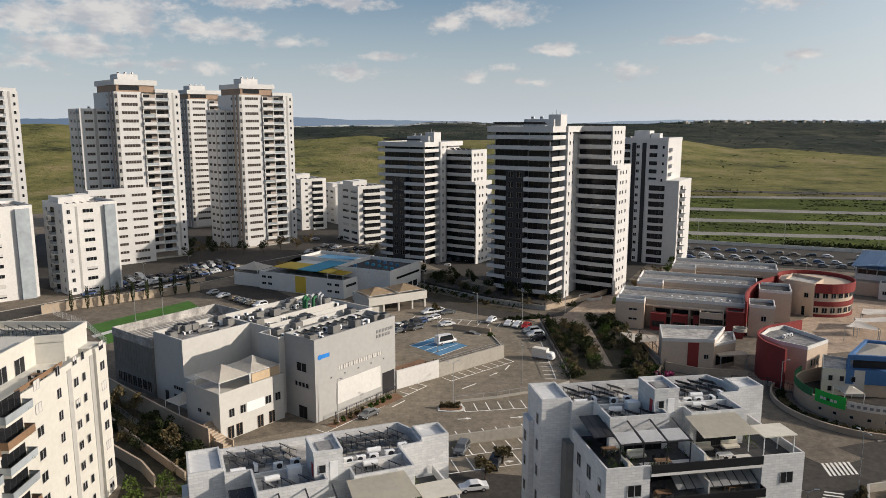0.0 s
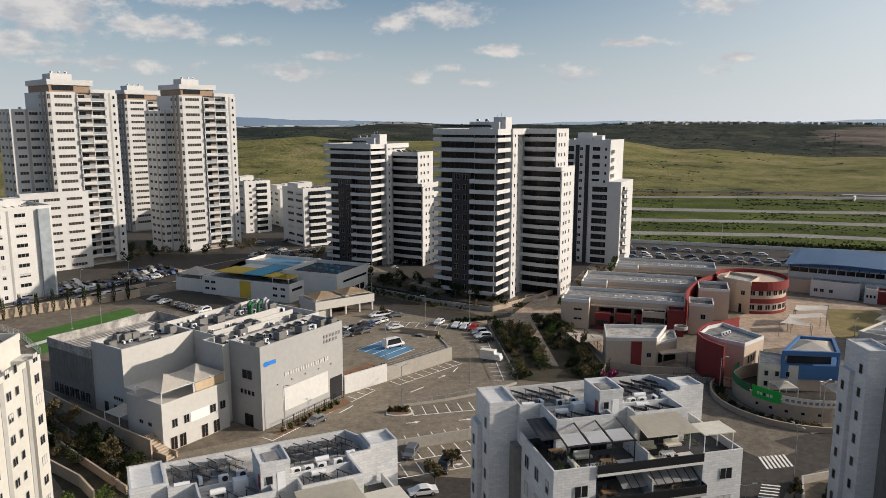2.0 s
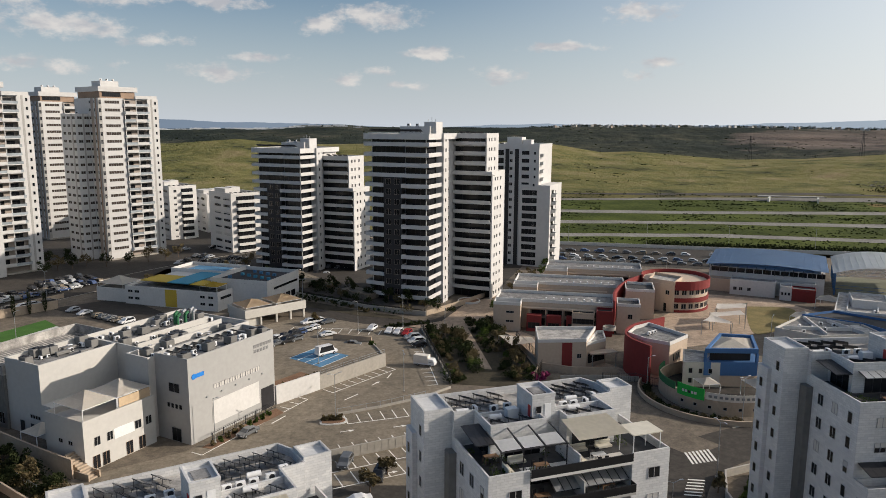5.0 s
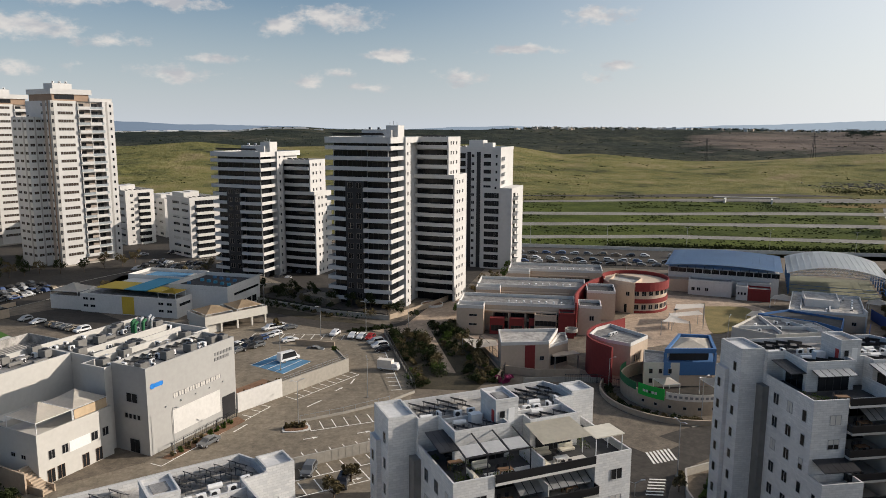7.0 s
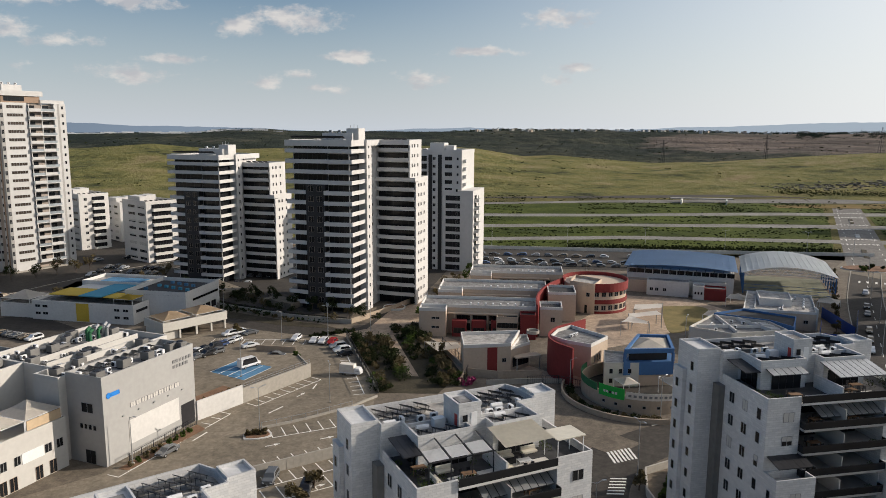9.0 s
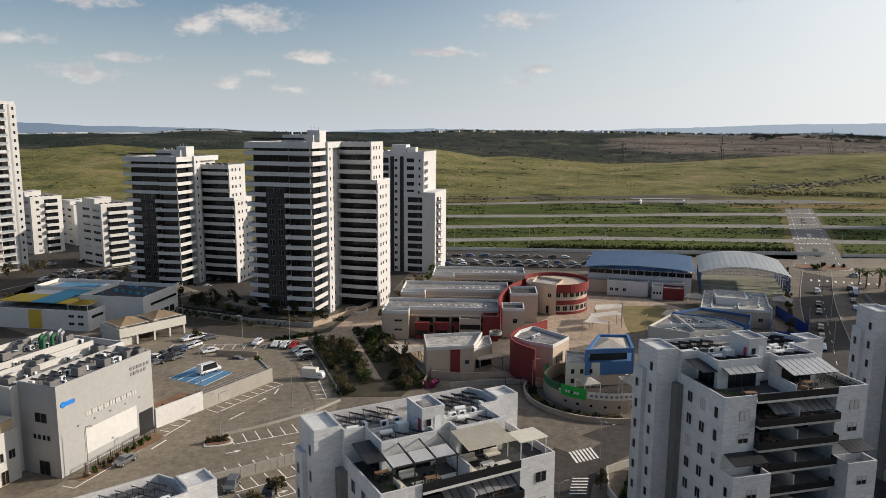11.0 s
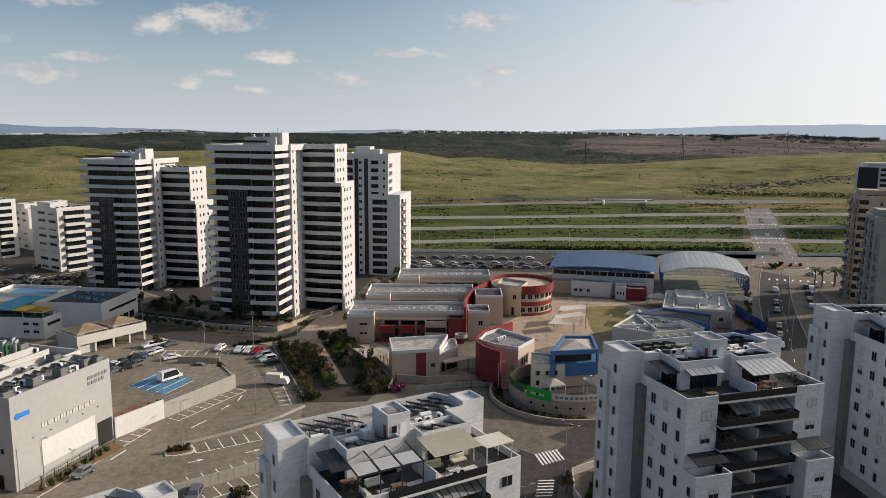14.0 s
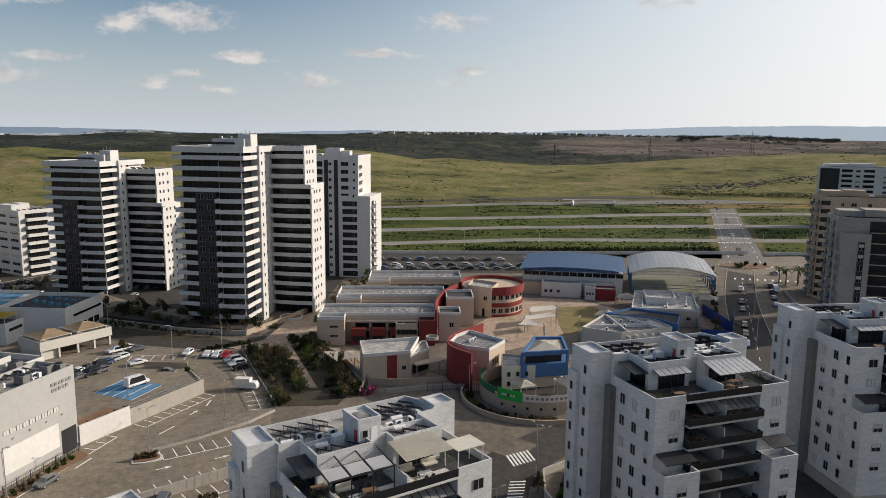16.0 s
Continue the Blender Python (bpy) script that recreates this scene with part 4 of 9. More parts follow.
# ---------------------------------------------------------------- mid-rise blocks
def midrise(name, m, W, D, floors, mat, front, side, label, S=3.15, right=None, roof=True, group="white mid-rise blocks"):
    t = thing(name, m, label, "apartment block", group)
    H = floors * S
    block("wall", 0, W, 0, D, 0, H, mat, t)
    ring("parapet", rect(-0.05, W + 0.05, -0.05, D + 0.05), H, H + 1.0, 0.25, mat, t)
    block("roof", 0.25, W - 0.25, 0.25, D - 0.25, H, H + 0.12, ROOF_PALE, t)
    facade(t, "f", W, D, front, floors, 0, S, mat)
    facade(t, "l", W, D, side, floors, 0, S, mat)
    if right:
        facade(t, "r", W, D, right, floors, 0, S, mat)
    if roof:
        block("roof_room", W * 0.35, W * 0.65, D * 0.4, D * 0.7, H + 0.12, H + 3.0, mat, t)
        block("penthouse", W * 0.05, W * 0.34, D * 0.3, D * 0.8, H + 0.12, H + 2.7, mat, t)
        collectors(t, W * 0.1, W * 0.9, D * 0.2, H + 0.12)
        for k in range(4):
            put("water_tank", tank_mesh(), t, pose(W * (0.2 + 0.2 * k), D * 0.85, H + 0.12))
    return t


WHITE_FRONT = lambda W: [("w", W * 0.1, 1.0), ("s", W * 0.24, 0.7, TOWER_GREY, 0.05), ("w", W * 0.45, 3.2, 1.15), ("s", W * 0.84, W * 0.2, GLASS_LIGHT, 1.2), ("g", W * 0.84, W * 0.2, 0.5, 0.0)]
WHITE_SIDE = lambda D: [("w", D * 0.15, 0.9), ("b", D * 0.5, 3.2, 1.2, GLASS_LIGHT), ("w", D * 0.8, 1.0)]
midrise("white_block", pose(-119.4, 229, 0, 0, 0, 46), 17, 18, 9, PLASTER, WHITE_FRONT(17), WHITE_SIDE(18), "white nine-storey block beside the car park")
midrise("white_block", pose(-142.4, 214, 0, 0, 0, 46), 20, 18, 9, PLASTER, WHITE_FRONT(20), WHITE_SIDE(18), "white nine-storey block with corner balconies")
midrise("white_block", pose(-38.3, 330, 0, 0, 0, 35), 14, 20, 8, PLASTER, [("b", 7, 9, 1.6, None)], [("w", 4, 5.5, 1.1), ("w", 12, 5.5, 1.1)], "white eight-storey block with stacked balconies")
midrise("white_block", pose(-72, 372, 0, 0, 0, 35), 14, 22, 8, PLASTER, [("w", 3, 1.4), ("b", 9, 6, 1.6, None)], [("w", 4, 4.5, 1.1), ("w", 12, 4.5, 1.1)], "white eight-storey block behind the towers")
midrise("white_block", pose(-58, 395, 0, 0, 0, 30), 18, 20, 6, PLASTER, [("w", 4, 3.0), ("b", 11, 7, 1.6, None)], [("w", 5, 4), ("w", 13, 4)], "low white apartment block far behind")
midrise("white_block", pose(-30, 372, 0, 0, 0, 30), 18, 20, 6, PLASTER, [("w", 4, 3.0), ("b", 11, 7, 1.6, None)], [("w", 5, 4), ("w", 13, 4)], "low white apartment block near the hills")
midrise("white_block", pose(-150, 330, 0, 0, 0, 40), 18, 20, 12, PLASTER, [("w", 4, 3.0), ("b", 11, 7, 1.6, None)], [("b", 9, 8, 1.6, None)], "white block seen between two tall towers")

# ---------------------------------------------------------------- stone-clad apartment blocks in the foreground
def plant_mesh(k, r=0.5, h=0.8, n=70, mat=None):
    """A loose clump of small leaves."""
    mat = mat or LEAF
    key = ("plant", k, r, h, n, mat.name)
    if key not in CACHE:
        rr = random.Random(100 + k)
        bm = bmesh.new()
        for _ in range(n):
            a, q = rr.uniform(0, 6.28), math.sqrt(rr.random())
            p = Vector((r * q * math.cos(a), r * q * math.sin(a), h * rr.uniform(0.1, 1) * (1 - 0.5 * q)))
            s = rr.uniform(0.08, 0.18) * max(0.6, min(2.2, r))
            d = Vector((rr.uniform(-1, 1), rr.uniform(-1, 1), rr.uniform(-0.6, 1))).normalized()
            e = d.orthogonal().normalized()
            f = d.cross(e)
            bm.faces.new([bm.verts.new(p + e * s * i + f * s * 0.6 * j) for i, j in ((-1, 0), (0, -1), (1, 0), (0, 1))])
        CACHE[key] = to_mesh("plant", bm, mat)
    return CACHE[key]


def plant(x, y, z, parent=None, r=0.5, h=0.8, mat=None, name="plant"):
    k = RND.randrange(4)
    m = pose(x, y, z, 0, 0, RND.uniform(0, 360))
    ob = put(name, plant_mesh(k, r, h, 70 if r < 1 else 160, mat), None, parent.matrix_basis @ m if parent else m)
    return tagged(ob, "leafy potted plant on a terrace", "plant", "terrace plants")


def slatted_canopy(t, x0, x1, y0, y1, z0, z1, mat, n, name="canopy"):
    """Lean-to of metal ribs and sheets, high at the wall (y1) and low at the front (y0)."""
    bm = bmesh.new()
    for k in range(n):
        a, b = x0 + (x1 - x0) * k / n, x0 + (x1 - x0) * (k + 1) / n
        v = [bm.verts.new(p) for p in ((a + 0.06, y0, z0), (b - 0.06, y0, z0), (b - 0.06, y1, z1), (a + 0.06, y1, z1), (a + 0.06, y0, z0 + 0.05), (b - 0.06, y0, z0 + 0.05), (b - 0.06, y1, z1 + 0.05), (a + 0.06, y1, z1 + 0.05))]
        for q in ((3, 2, 1, 0), (4, 5, 6, 7), (0, 1, 5, 4), (1, 2, 6, 5), (2, 3, 7, 6), (3, 0, 4, 7)):
            bm.faces.new([v[i] for i in q])
    for k in range(n + 1):
        a = x0 + (x1 - x0) * k / n
        add_tube(bm, (a, y0 - 0.05, z0), (a, y1, z1), 0.06, 4, 1)
    add_tube(bm, (x0, y0, z0 - 0.03), (x1, y0, z0 - 0.03), 0.05, 4, 1)
    return put(name, to_mesh(name, bm, mat, METAL_DARK), t)


def legged(x, y, top, thick, leg, back=0.0):
    """A slab on four corner legs in one piece, with an upright back along its -y edge if asked for."""
    bm = bmesh.new()
    xs, ys = (-x, -x + leg, x - leg, x), (-y, -y + leg, y - leg, y)
    g = [[[bm.verts.new((a, b, z)) for a in xs] for b in ys] for z in (top - thick, top)]
    for j in range(3):
        for i in range(3):
            bm.faces.new((g[1][j][i], g[1][j][i + 1], g[1][j + 1][i + 1], g[1][j + 1][i]))
            bm.faces.new((g[0][j][i], g[0][j + 1][i], g[0][j + 1][i + 1], g[0][j][i + 1]))
    for i in range(3):
        for a, b, c, d in ((g[0][0][i], g[0][0][i + 1], g[1][0][i + 1], g[1][0][i]), (g[0][3][i + 1], g[0][3][i], g[1][3][i], g[1][3][i + 1]), (g[0][i + 1][0], g[0][i][0], g[1][i][0], g[1][i + 1][0]), (g[0][i][3], g[0][i + 1][3], g[1][i + 1][3], g[1][i][3])):
            bm.faces.new((a, b, c, d))
    bm.normal_update()
    feet = [f for f in bm.faces if f.normal.z < -0.5 and abs(abs(f.calc_center_median().x) - x + leg / 2) < 0.01 and abs(abs(f.calc_center_median().y) - y + leg / 2) < 0.01]
    for q in bmesh.ops.extrude_discrete_faces(bm, faces=feet)["faces"]:
        bmesh.ops.translate(bm, verts=q.verts[:], vec=(0, 0, thick - top))
    if back:
        rim = [f for f in bm.faces if f.normal.z > 0.5 and f.calc_center_median().y < -y + leg]
        top_part = bmesh.ops.extrude_face_region(bm, geom=rim)["geom"]
        bmesh.ops.translate(bm, verts=[v for v in top_part if isinstance(v, bmesh.types.BMVert)], vec=(0, 0, back))
        bmesh.ops.delete(bm, geom=rim, context="FACES_ONLY")
    return bm


def table_set(t, x, y, z, mat=WOOD):
    key = ("table", mat.name)
    if key not in CACHE:
        CACHE[key] = to_mesh("terrace_table", legged(0.8, 0.45, 0.76, 0.06, 0.08), mat)
    tagged(put("terrace_table", CACHE[key], None, t.matrix_basis @ pose(x, y, z, 0, 0, RND.uniform(-8, 8))), "small terrace table with four chairs", "table", "terrace tables")
    if "tchair" not in CACHE:
        CACHE["tchair"] = to_mesh("terrace_chair", legged(0.22, 0.22, 0.47, 0.05, 0.05, 0.43), METAL_DARK)
    for a, b, r in ((-0.45, -0.85, 0), (0.45, -0.85, 0), (-0.45, 0.85, 180), (0.45, 0.85, 180)):
        tagged(put("terrace_chair", CACHE["tchair"], None, t.matrix_basis @ pose(x + a, y + b, z, 0, 0, r + RND.uniform(-20, 20))), "dark metal terrace chair beside a table", "chair", "terrace chairs")


def apartments(m, variant, label):
    t = thing("apartment_block", m, label, "apartment block", "stone-clad apartment blocks")
    S, T = 3.2, 19.3            # storey; terrace floor
    body = [(0, 0), (4.8, 0), (4.8, 4.6), (17.4, 4.6), (17.4, 0), (22.3, 0), (22.3, 10.6), (19.6, 16.5), (1.0, 16.5), (0.0, 14)]
    prism("wall", body, -6, T, STONE, t)
    for k in range(-1, 6):
        put("balcony_back_wall", box_mesh(4.83, 17.37, 4.52, 4.597, 0.0, 3.1, TAUPE), t, pose(0, 0, k * S + 0.1))
    # roof terrace parapet, open where the glass rail stands
    wall_path("terrace_parapet", [(0, 10.2), (0, 0), (4.8, 0)], T, T + 1.0, 0.2, STONE, t)
    wall_path("terrace_parapet", [(17.4, 0), (22.3, 0), (22.3, 10.4)], T, T + 1.0, 0.2, STONE, t)
    prism("terrace_floor", [(0.2, 0.2), (4.7, 0.2), (4.7, 2.7), (17.5, 2.7), (17.5, 0.2), (22.1, 0.2), (22.1, 10), (18.2, 10), (0.2, 10)], T + 0.003, T + 0.05, ROOF_DARK, t)
    # tall corner towers
    block("corner_tower", -3.4, -0.003, 11, 16.4, -6, 23.3, STONE, t)
    block("corner_tower", 21.0, 24.2, 10.7, 14, -6, 23.3, STONE, t)
    block("corner_tower", -4.0, -3.403, 13.8, 16.4, -6, 20.0, STONE, t)
    # solid dark block in place of a recess's depth
    block("recess_wall", -0.9, -0.004, 9.4, 10.99, -6, T - 0.5, METAL_HALL, t, None, "dark grey block standing in for a recess")
    # penthouse storey
    pent = [(0, 10.3), (2.5, 10.3), (2.5, 5.4), (9.4, 5.4), (9.4, 7.0), (11.9, 7.0), (11.9, 5.2), (18.3, 5.2), (18.3, 10.1), (21.0, 10.2), (21.0, 14.1), (20.0, 16.4), (0.0, 16.4)]
    prism("penthouse_wall", pent, T + 0.002, 22.4, STONE, t)
    ring("roof_parapet", pent, 22.4, 23.4, 0.22, STONE, t)
    ring("roof_parapet", rect(-3.4, -0.01, 11, 16.4), 23.3, 23.7, 0.22, STONE, t)
    ring("roof_parapet", rect(21.0, 24.2, 10.7, 14), 23.3, 23.7, 0.22, STONE, t)
    inner = [(0.3, 10.6), (2.8, 10.6), (2.8, 5.7), (9.1, 5.7), (9.1, 7.3), (12.2, 7.3), (12.2, 5.5), (18.0, 5.5), (18.0, 10.4), (20.7, 10.5), (20.7, 14), (19.8, 16.1), (0.3, 16.1)]
    prism("roof", inner, 22.402, 22.46, ROOF_PALE if variant in (0, 3) else ROOF_GREY, t)
    block("roof_divider", 9.2, 18.2, 8.6, 8.8, 22.46, 23.2, STONE, t)
    block("roof_divider", 2.7, 8.2, 10.0, 10.2, 22.46, 23.0, STONE, t)
    # stair room
    s = put("stair_room", box_mesh(8.3, 11.2, 6.9, 11.0, 22.46, 25.3, STONE), t)
    ring("parapet", rect(8.25, 11.25, 6.85, 11.05), 25.3, 25.7, 0.2, STONE, s)
    block("door", 9.9, 10.7, 6.85, 6.9, 22.5, 24.5, METAL_WHITE, s, None, "white steel door")
    block("fire_cabinet", 8.22, 8.3, 7.3, 7.9, 22.9, 24.3, RED_BRIGHT, s, None, "red fire-hose cabinet")
    put("window", window_mesh(0.7, 0.9, 0.0), s, pose(9.1, 6.87, 23.4))
    block("roof_hatch", 9.0, 10.6, 8, 10, 25.3, 25.42, ROOF_GREY, s)
    # water heating
    collectors(t, 0.6, 8.0, 12.8, 22.46, None, 1.55)
    collectors(t, 0.6, 8.0, 14.9, 22.46, None, 1.55)
    collectors(t, 3.2, 8.6, 6.9, 22.46, None, 1.55)
    collectors(t, 12.0, 20.0, 12.6, 22.46, None, 1.55)
    collectors(t, 12.4, 17.8, 6.7, 22.46, None, 1.55)
    collectors(t, 12.0, 20.0, 14.7, 22.46, None, 1.55)
    for x, y in ((1.4, 11.3), (4.4, 8.5), (15.6, 11.0), (14.4, 8.15)):
        put("water_tank", tank_mesh(), t, pose(x, y, 22.46, 0, 0, RND.uniform(-6, 6)))
    for x, y in ((12.4, 9.6), (13.8, 9.6), (15.2, 9.6), (17, 9.8), (18.8, 11), (5.4, 11.2), (7.2, 11.4), (3.2, 11.8)):
        put("air_conditioner", ac_mesh(), t, pose(x, y, 22.46, 0, 0, RND.choice((0, 90, 180))))
    block("water_box", 6.0, 7.4, 8.6, 9.6, 22.46, 23.6, WHITE_ROOF if variant == 0 else TANK, t)
    for k in range(9):
        x, y = RND.uniform(0.8, 8), RND.uniform(11, 15.6)
        if k > 4:
            x, y = RND.uniform(12.3, 19.5), RND.uniform(9.2, 15.6)
        bm = bmesh.new()
        add_tube(bm, (0, 0, 0.18), (RND.uniform(1, 3), RND.uniform(-0.5, 0.5), 0.18), 0.035, 5, 0)
        put("roof_pipe", to_mesh("roof_pipe", bm, METAL_GREY), t, pose(x, y, 22.46, 0, 0, RND.choice((0, 90, 180))))
    # windows: the long side, the tower faces, the two front blocks
    for k in range(-1, 6):
        z = k * S + 1.0
        for y in (1.6, 4.6, 7.6):
            put("window", window_mesh(1.1 if y > 2 else 0.8, 1.5, RND.choice((0, 0, 0.5, 1.0))), t, pose(-0.03, y, z, 0, 0, -90))
        for y in (12.4, 15.2):
            put("window", window_mesh(0.75, 1.3, 0.0), t, pose(-3.43 if y < 13 else -4.03, y, z, 0, 0, -90))
        if k >= 0:
            put("window", window_mesh(1.5, 1.3, RND.choice((0, 0.5, 1.0))), t, pose(3.1, -0.03, z))
            put("window", window_mesh(1.5, 1.3, RND.choice((0, 0.5, 1.0))), t, pose(20.3, -0.03, z))
        for y in (3, 7.5):
            put("window", window_mesh(1.2, 1.3, 0.0), t, pose(22.33, y, z, 0, 0, 90))
    put("window", window_mesh(0.75, 1.3, 0.0), t, pose(-3.43, 12.4, 6 * S + 1, 0, 0, -90))
    put("terrace_door", glazing_mesh(4.4, 2.3, 4), t, pose(4.2, 5.36, T + 0.05))
    put("terrace_door", glazing_mesh(4.8, 2.3, 4), t, pose(12.6, 5.16, T + 0.05))
    put("terrace_door", glazing_mesh(3.6, 2.2, 3), t, pose(2.46, 9.6, T + 0.05, 0, 0, -90))
    # stacked balconies in the middle bay
    o, e = rect(4.82, 17.38, -1.0, 4.51), [(4.82, 0), (4.82, -1.0), (17.38, -1.0), (17.38, 0)]
    for k in range(-1, 6):
        z = k * S + 0.1
        put("balcony", balcony_mesh("bay", o, e, TOWER_GREY, GLASS_TINT, 1.0), t, pose(0, 0, z))
        put("balcony_divider", box_mesh(11.0, 11.15, -0.6, 4.5, 0.0, 2.2, HOTEL), t, pose(0, 0, z))
        put("balcony_door", glazing_mesh(5.8, 2.75, 5), t, pose(5.0, 4.5, z))
        put("balcony_door", glazing_mesh(5.8, 2.75, 5), t, pose(11.3, 4.5, z))
        (table_set(t, 7.4 + RND.uniform(-1, 1), 0.8, z) if k > 2 else None)
        if k == 5:
            table_set(t, 14 + RND.uniform(-1, 1), 0.8, z)
        else:
            plant(16.4, 0.3, z, t, 0.5, 0.9)
    put("balcony", balcony_mesh("top", rect(4.82, 17.38, -0.2, 2.59), [(4.82, -0.2), (17.38, -0.2)], PLASTER, GLASS_TINT, 1.0), t, pose(0, 0, T + 0.05))
    slatted_canopy(t, 8.0, 17.2, 0.2, 2.55, 17.2, 18.2, METAL_GREY, 9)
    # lower storeys step forward at both ends
    for x0, x1 in ((0.0, 5.6), (17.6, 22.3)):
        block("stepped_bay", x0 - 0.002, x1, -2.8, -0.002, -6, 9.6, STONE, t)
        ring("bay_parapet", rect(x0 - 0.002, x1, -2.8, -0.004), 9.6, 10.6, 0.2, STONE, t)
        for k in range(3):
            put("window", window_mesh(1.5, 1.3, 0.5), t, pose((x0 + x1) / 2, -2.83, k * S + 1.0))
            if x0 < 1:
                put("window", window_mesh(0.7, 1.3, 0.0), t, pose(-0.033, -1.4, k * S + 1.0, 0, 0, -90))
        slatted_canopy(t, x0 + 0.4, x1 - 0.3, -2.6, -0.05, 12.0, 12.6, METAL_DARK, 5)
        plant(x0 + 1, -2.2, 9.62, t, 0.5, 0.8)
        plant(x1 - 1, -2.2, 9.62, t, 0.5, 0.8)
    # life on the roof terraces
    block("terrace_divider", 10.6, 10.8, -0.1, 5.3, T + 0.05, T + 1.9, STONE, t)
    if variant in (0, 3):
        def steel(name, a, b, r):
            bm = bmesh.new()
            add_tube(bm, a, b, r, 4, 0)
            return put(name, to_mesh(name, bm, METAL_DARK), t)

        for x in (1.9, 4.5, 7.1, 9.7):
            steel("pergola_post", (x, 1.1, T + 0.05), (x, 1.1, 22.2), 0.07)
            steel("pergola_rafter", (x, 1.0, 22.25), (x, 5.38, 22.9), 0.09)
        p = steel("pergola_beam", (1.8, 1.1, 22.2), (9.8, 1.1, 22.2), 0.09)
        for x in (2.0, 4.6, 7.2):
            pb = bmesh.new()
            v = [pb.verts.new(q) for q in ((x, 1.15, 22.33), (x + 2.3, 1.15, 22.33), (x + 2.3, 3.3, 22.66), (x, 3.3, 22.66))]
            pb.faces.new(v)
            bmesh.ops.solidify(pb, geom=pb.faces[:], thickness=0.05)
            put("shade_panel", to_mesh("shade_panel", pb, METAL_WHITE), p, None, "pale fabric shade panel")
        slatted_canopy(t, 0.2, 2.4, 4.0, 8.6, 21.9, 22.4, METAL_DARK, 3)
        ab = bmesh.new()
        v = [ab.verts.new(q) for q in ((10.9, 0.6, 22.5), (17.3, 0.6, 22.5), (17.1, 5.15, 23.1), (11.1, 5.15, 23.1))]
        ab.faces.new(v)
        bmesh.ops.solidify(ab, geom=ab.faces[:], thickness=0.06)
        put("awning", to_mesh("awning", ab, AWNING), t, None, "cream fabric awning")
        gz = bmesh.new()
        for x, y in ((17.7, 0.4), (21.2, 0.4), (17.7, 3.1), (21.2, 3.1)):
            add_tube(gz, (x, y, T + 0.05), (x, y, 22.2), 0.06, 4, 0)
        add_box(gz, 17.5, 21.4, 0.2, 3.3, 22.2, 22.32, 1)
        put("gazebo", to_mesh("gazebo", gz, METAL_WHITE, AWNING), t, None, "white flat-topped gazebo")
        table_set(t, 14, 1.6, T + 0.05, METAL_WHITE)
        table_set(t, 6.8, 1.4, T + 0.05)
        table_set(t, 2.4, 5.0, T + 0.05)
        for k in range(12):
            plant(RND.uniform(0.6, 10), RND.choice((0.7, 4.6)) + RND.uniform(-0.3, 0.3), T + 0.05, t, 0.5, 1.0, RND.choice((LEAF, HEDGE)))
        sb = bmesh.new()
        add_box(sb, -1.0, 1.0, -0.4, 0.4, 0.1, 0.42, 0, 0.05)
        add_box(sb, -1.0, 1.0, 0.2, 0.42, 0.42, 0.85, 0, 0.05)
        sofa = to_mesh("terrace_sofa", sb, AWNING)
        for x, y, r in ((13, 4.2, 0), (16.2, 4.2, 0), (12, 2.2, 90), (3.2, 2.2, 90), (5, 3.8, 0)):
            tagged(put("terrace_sofa", sofa, None, t.matrix_basis @ pose(x, y, T + 0.05, 0, 0, r)), "cream outdoor sofa under an awning", "sofa", "terrace sofas")
        plant(11.2, 3.4, T + 0.05, t, 0.9, 1.8, LEAF)
        plant(0.9, 0.8, T + 0.05, t, 0.7, 1.4, LEAF)
        for k in range(7):
            plant(19 + RND.uniform(-0.5, 0.5), 4.2 + 0.8 * k, T + 0.05, t, 0.6, 1.0, LEAF)
    else:
        slatted_canopy(t, 0.3, 2.45, 5.4, 9.8, 21.9, 22.4, METAL_DARK, 4)
        slatted_canopy(t, 3.2, 8.6, 3.7, 5.35, 21.9, 22.3, METAL_GREY, 5)
        slatted_canopy(t, 11.2, 18.6, 1.2, 5.15, 22.0, 22.9, METAL_GREY, 8)
        table_set(t, 5, 1.6, T + 0.05)
        table_set(t, 13.4, 1.8, T + 0.05)
        table_set(t, 15.6, 3.4, T + 0.05)
        for k in range(9):
            plant(0.8 + 0.5 * k, 0.8 + RND.uniform(-0.2, 0.4), T + 0.05, t, 0.5, 0.8, LEAF)
        for k in range(12):
            plant(18.4 + 0.35 * k, 1.0 + RND.uniform(-0.4, 5), T + 0.05, t, 0.6, 1.2, HEDGE)
    for k in range(8):
        plant(RND.uniform(0.8, 4.4), RND.uniform(0.6, 9), T + 0.05, t, 0.45, 0.7)
    block("plinth", -0.5, 22.8, -3.3, 16.8, -6.2, -3.2, CONCRETE, t)
    return t


apartments(pose(16.55, 69.4, 0, 0, 0, 10), 0, "white stone apartment block with a pergola on its roof terrace")
apartments(pose(63.4, 74.6, 3.3, 0, 0, -4), 1, "white stone apartment block with dark glass balconies")
apartments(pose(104.7, 77.2, 5.0, 0, 0, -16), 2, "white stone apartment block at the edge of the street")
apartments(pose(-18.0, 58.6, -3.0, 0, 0, 21.4), 3, "white stone apartment block with crowded solar roof")


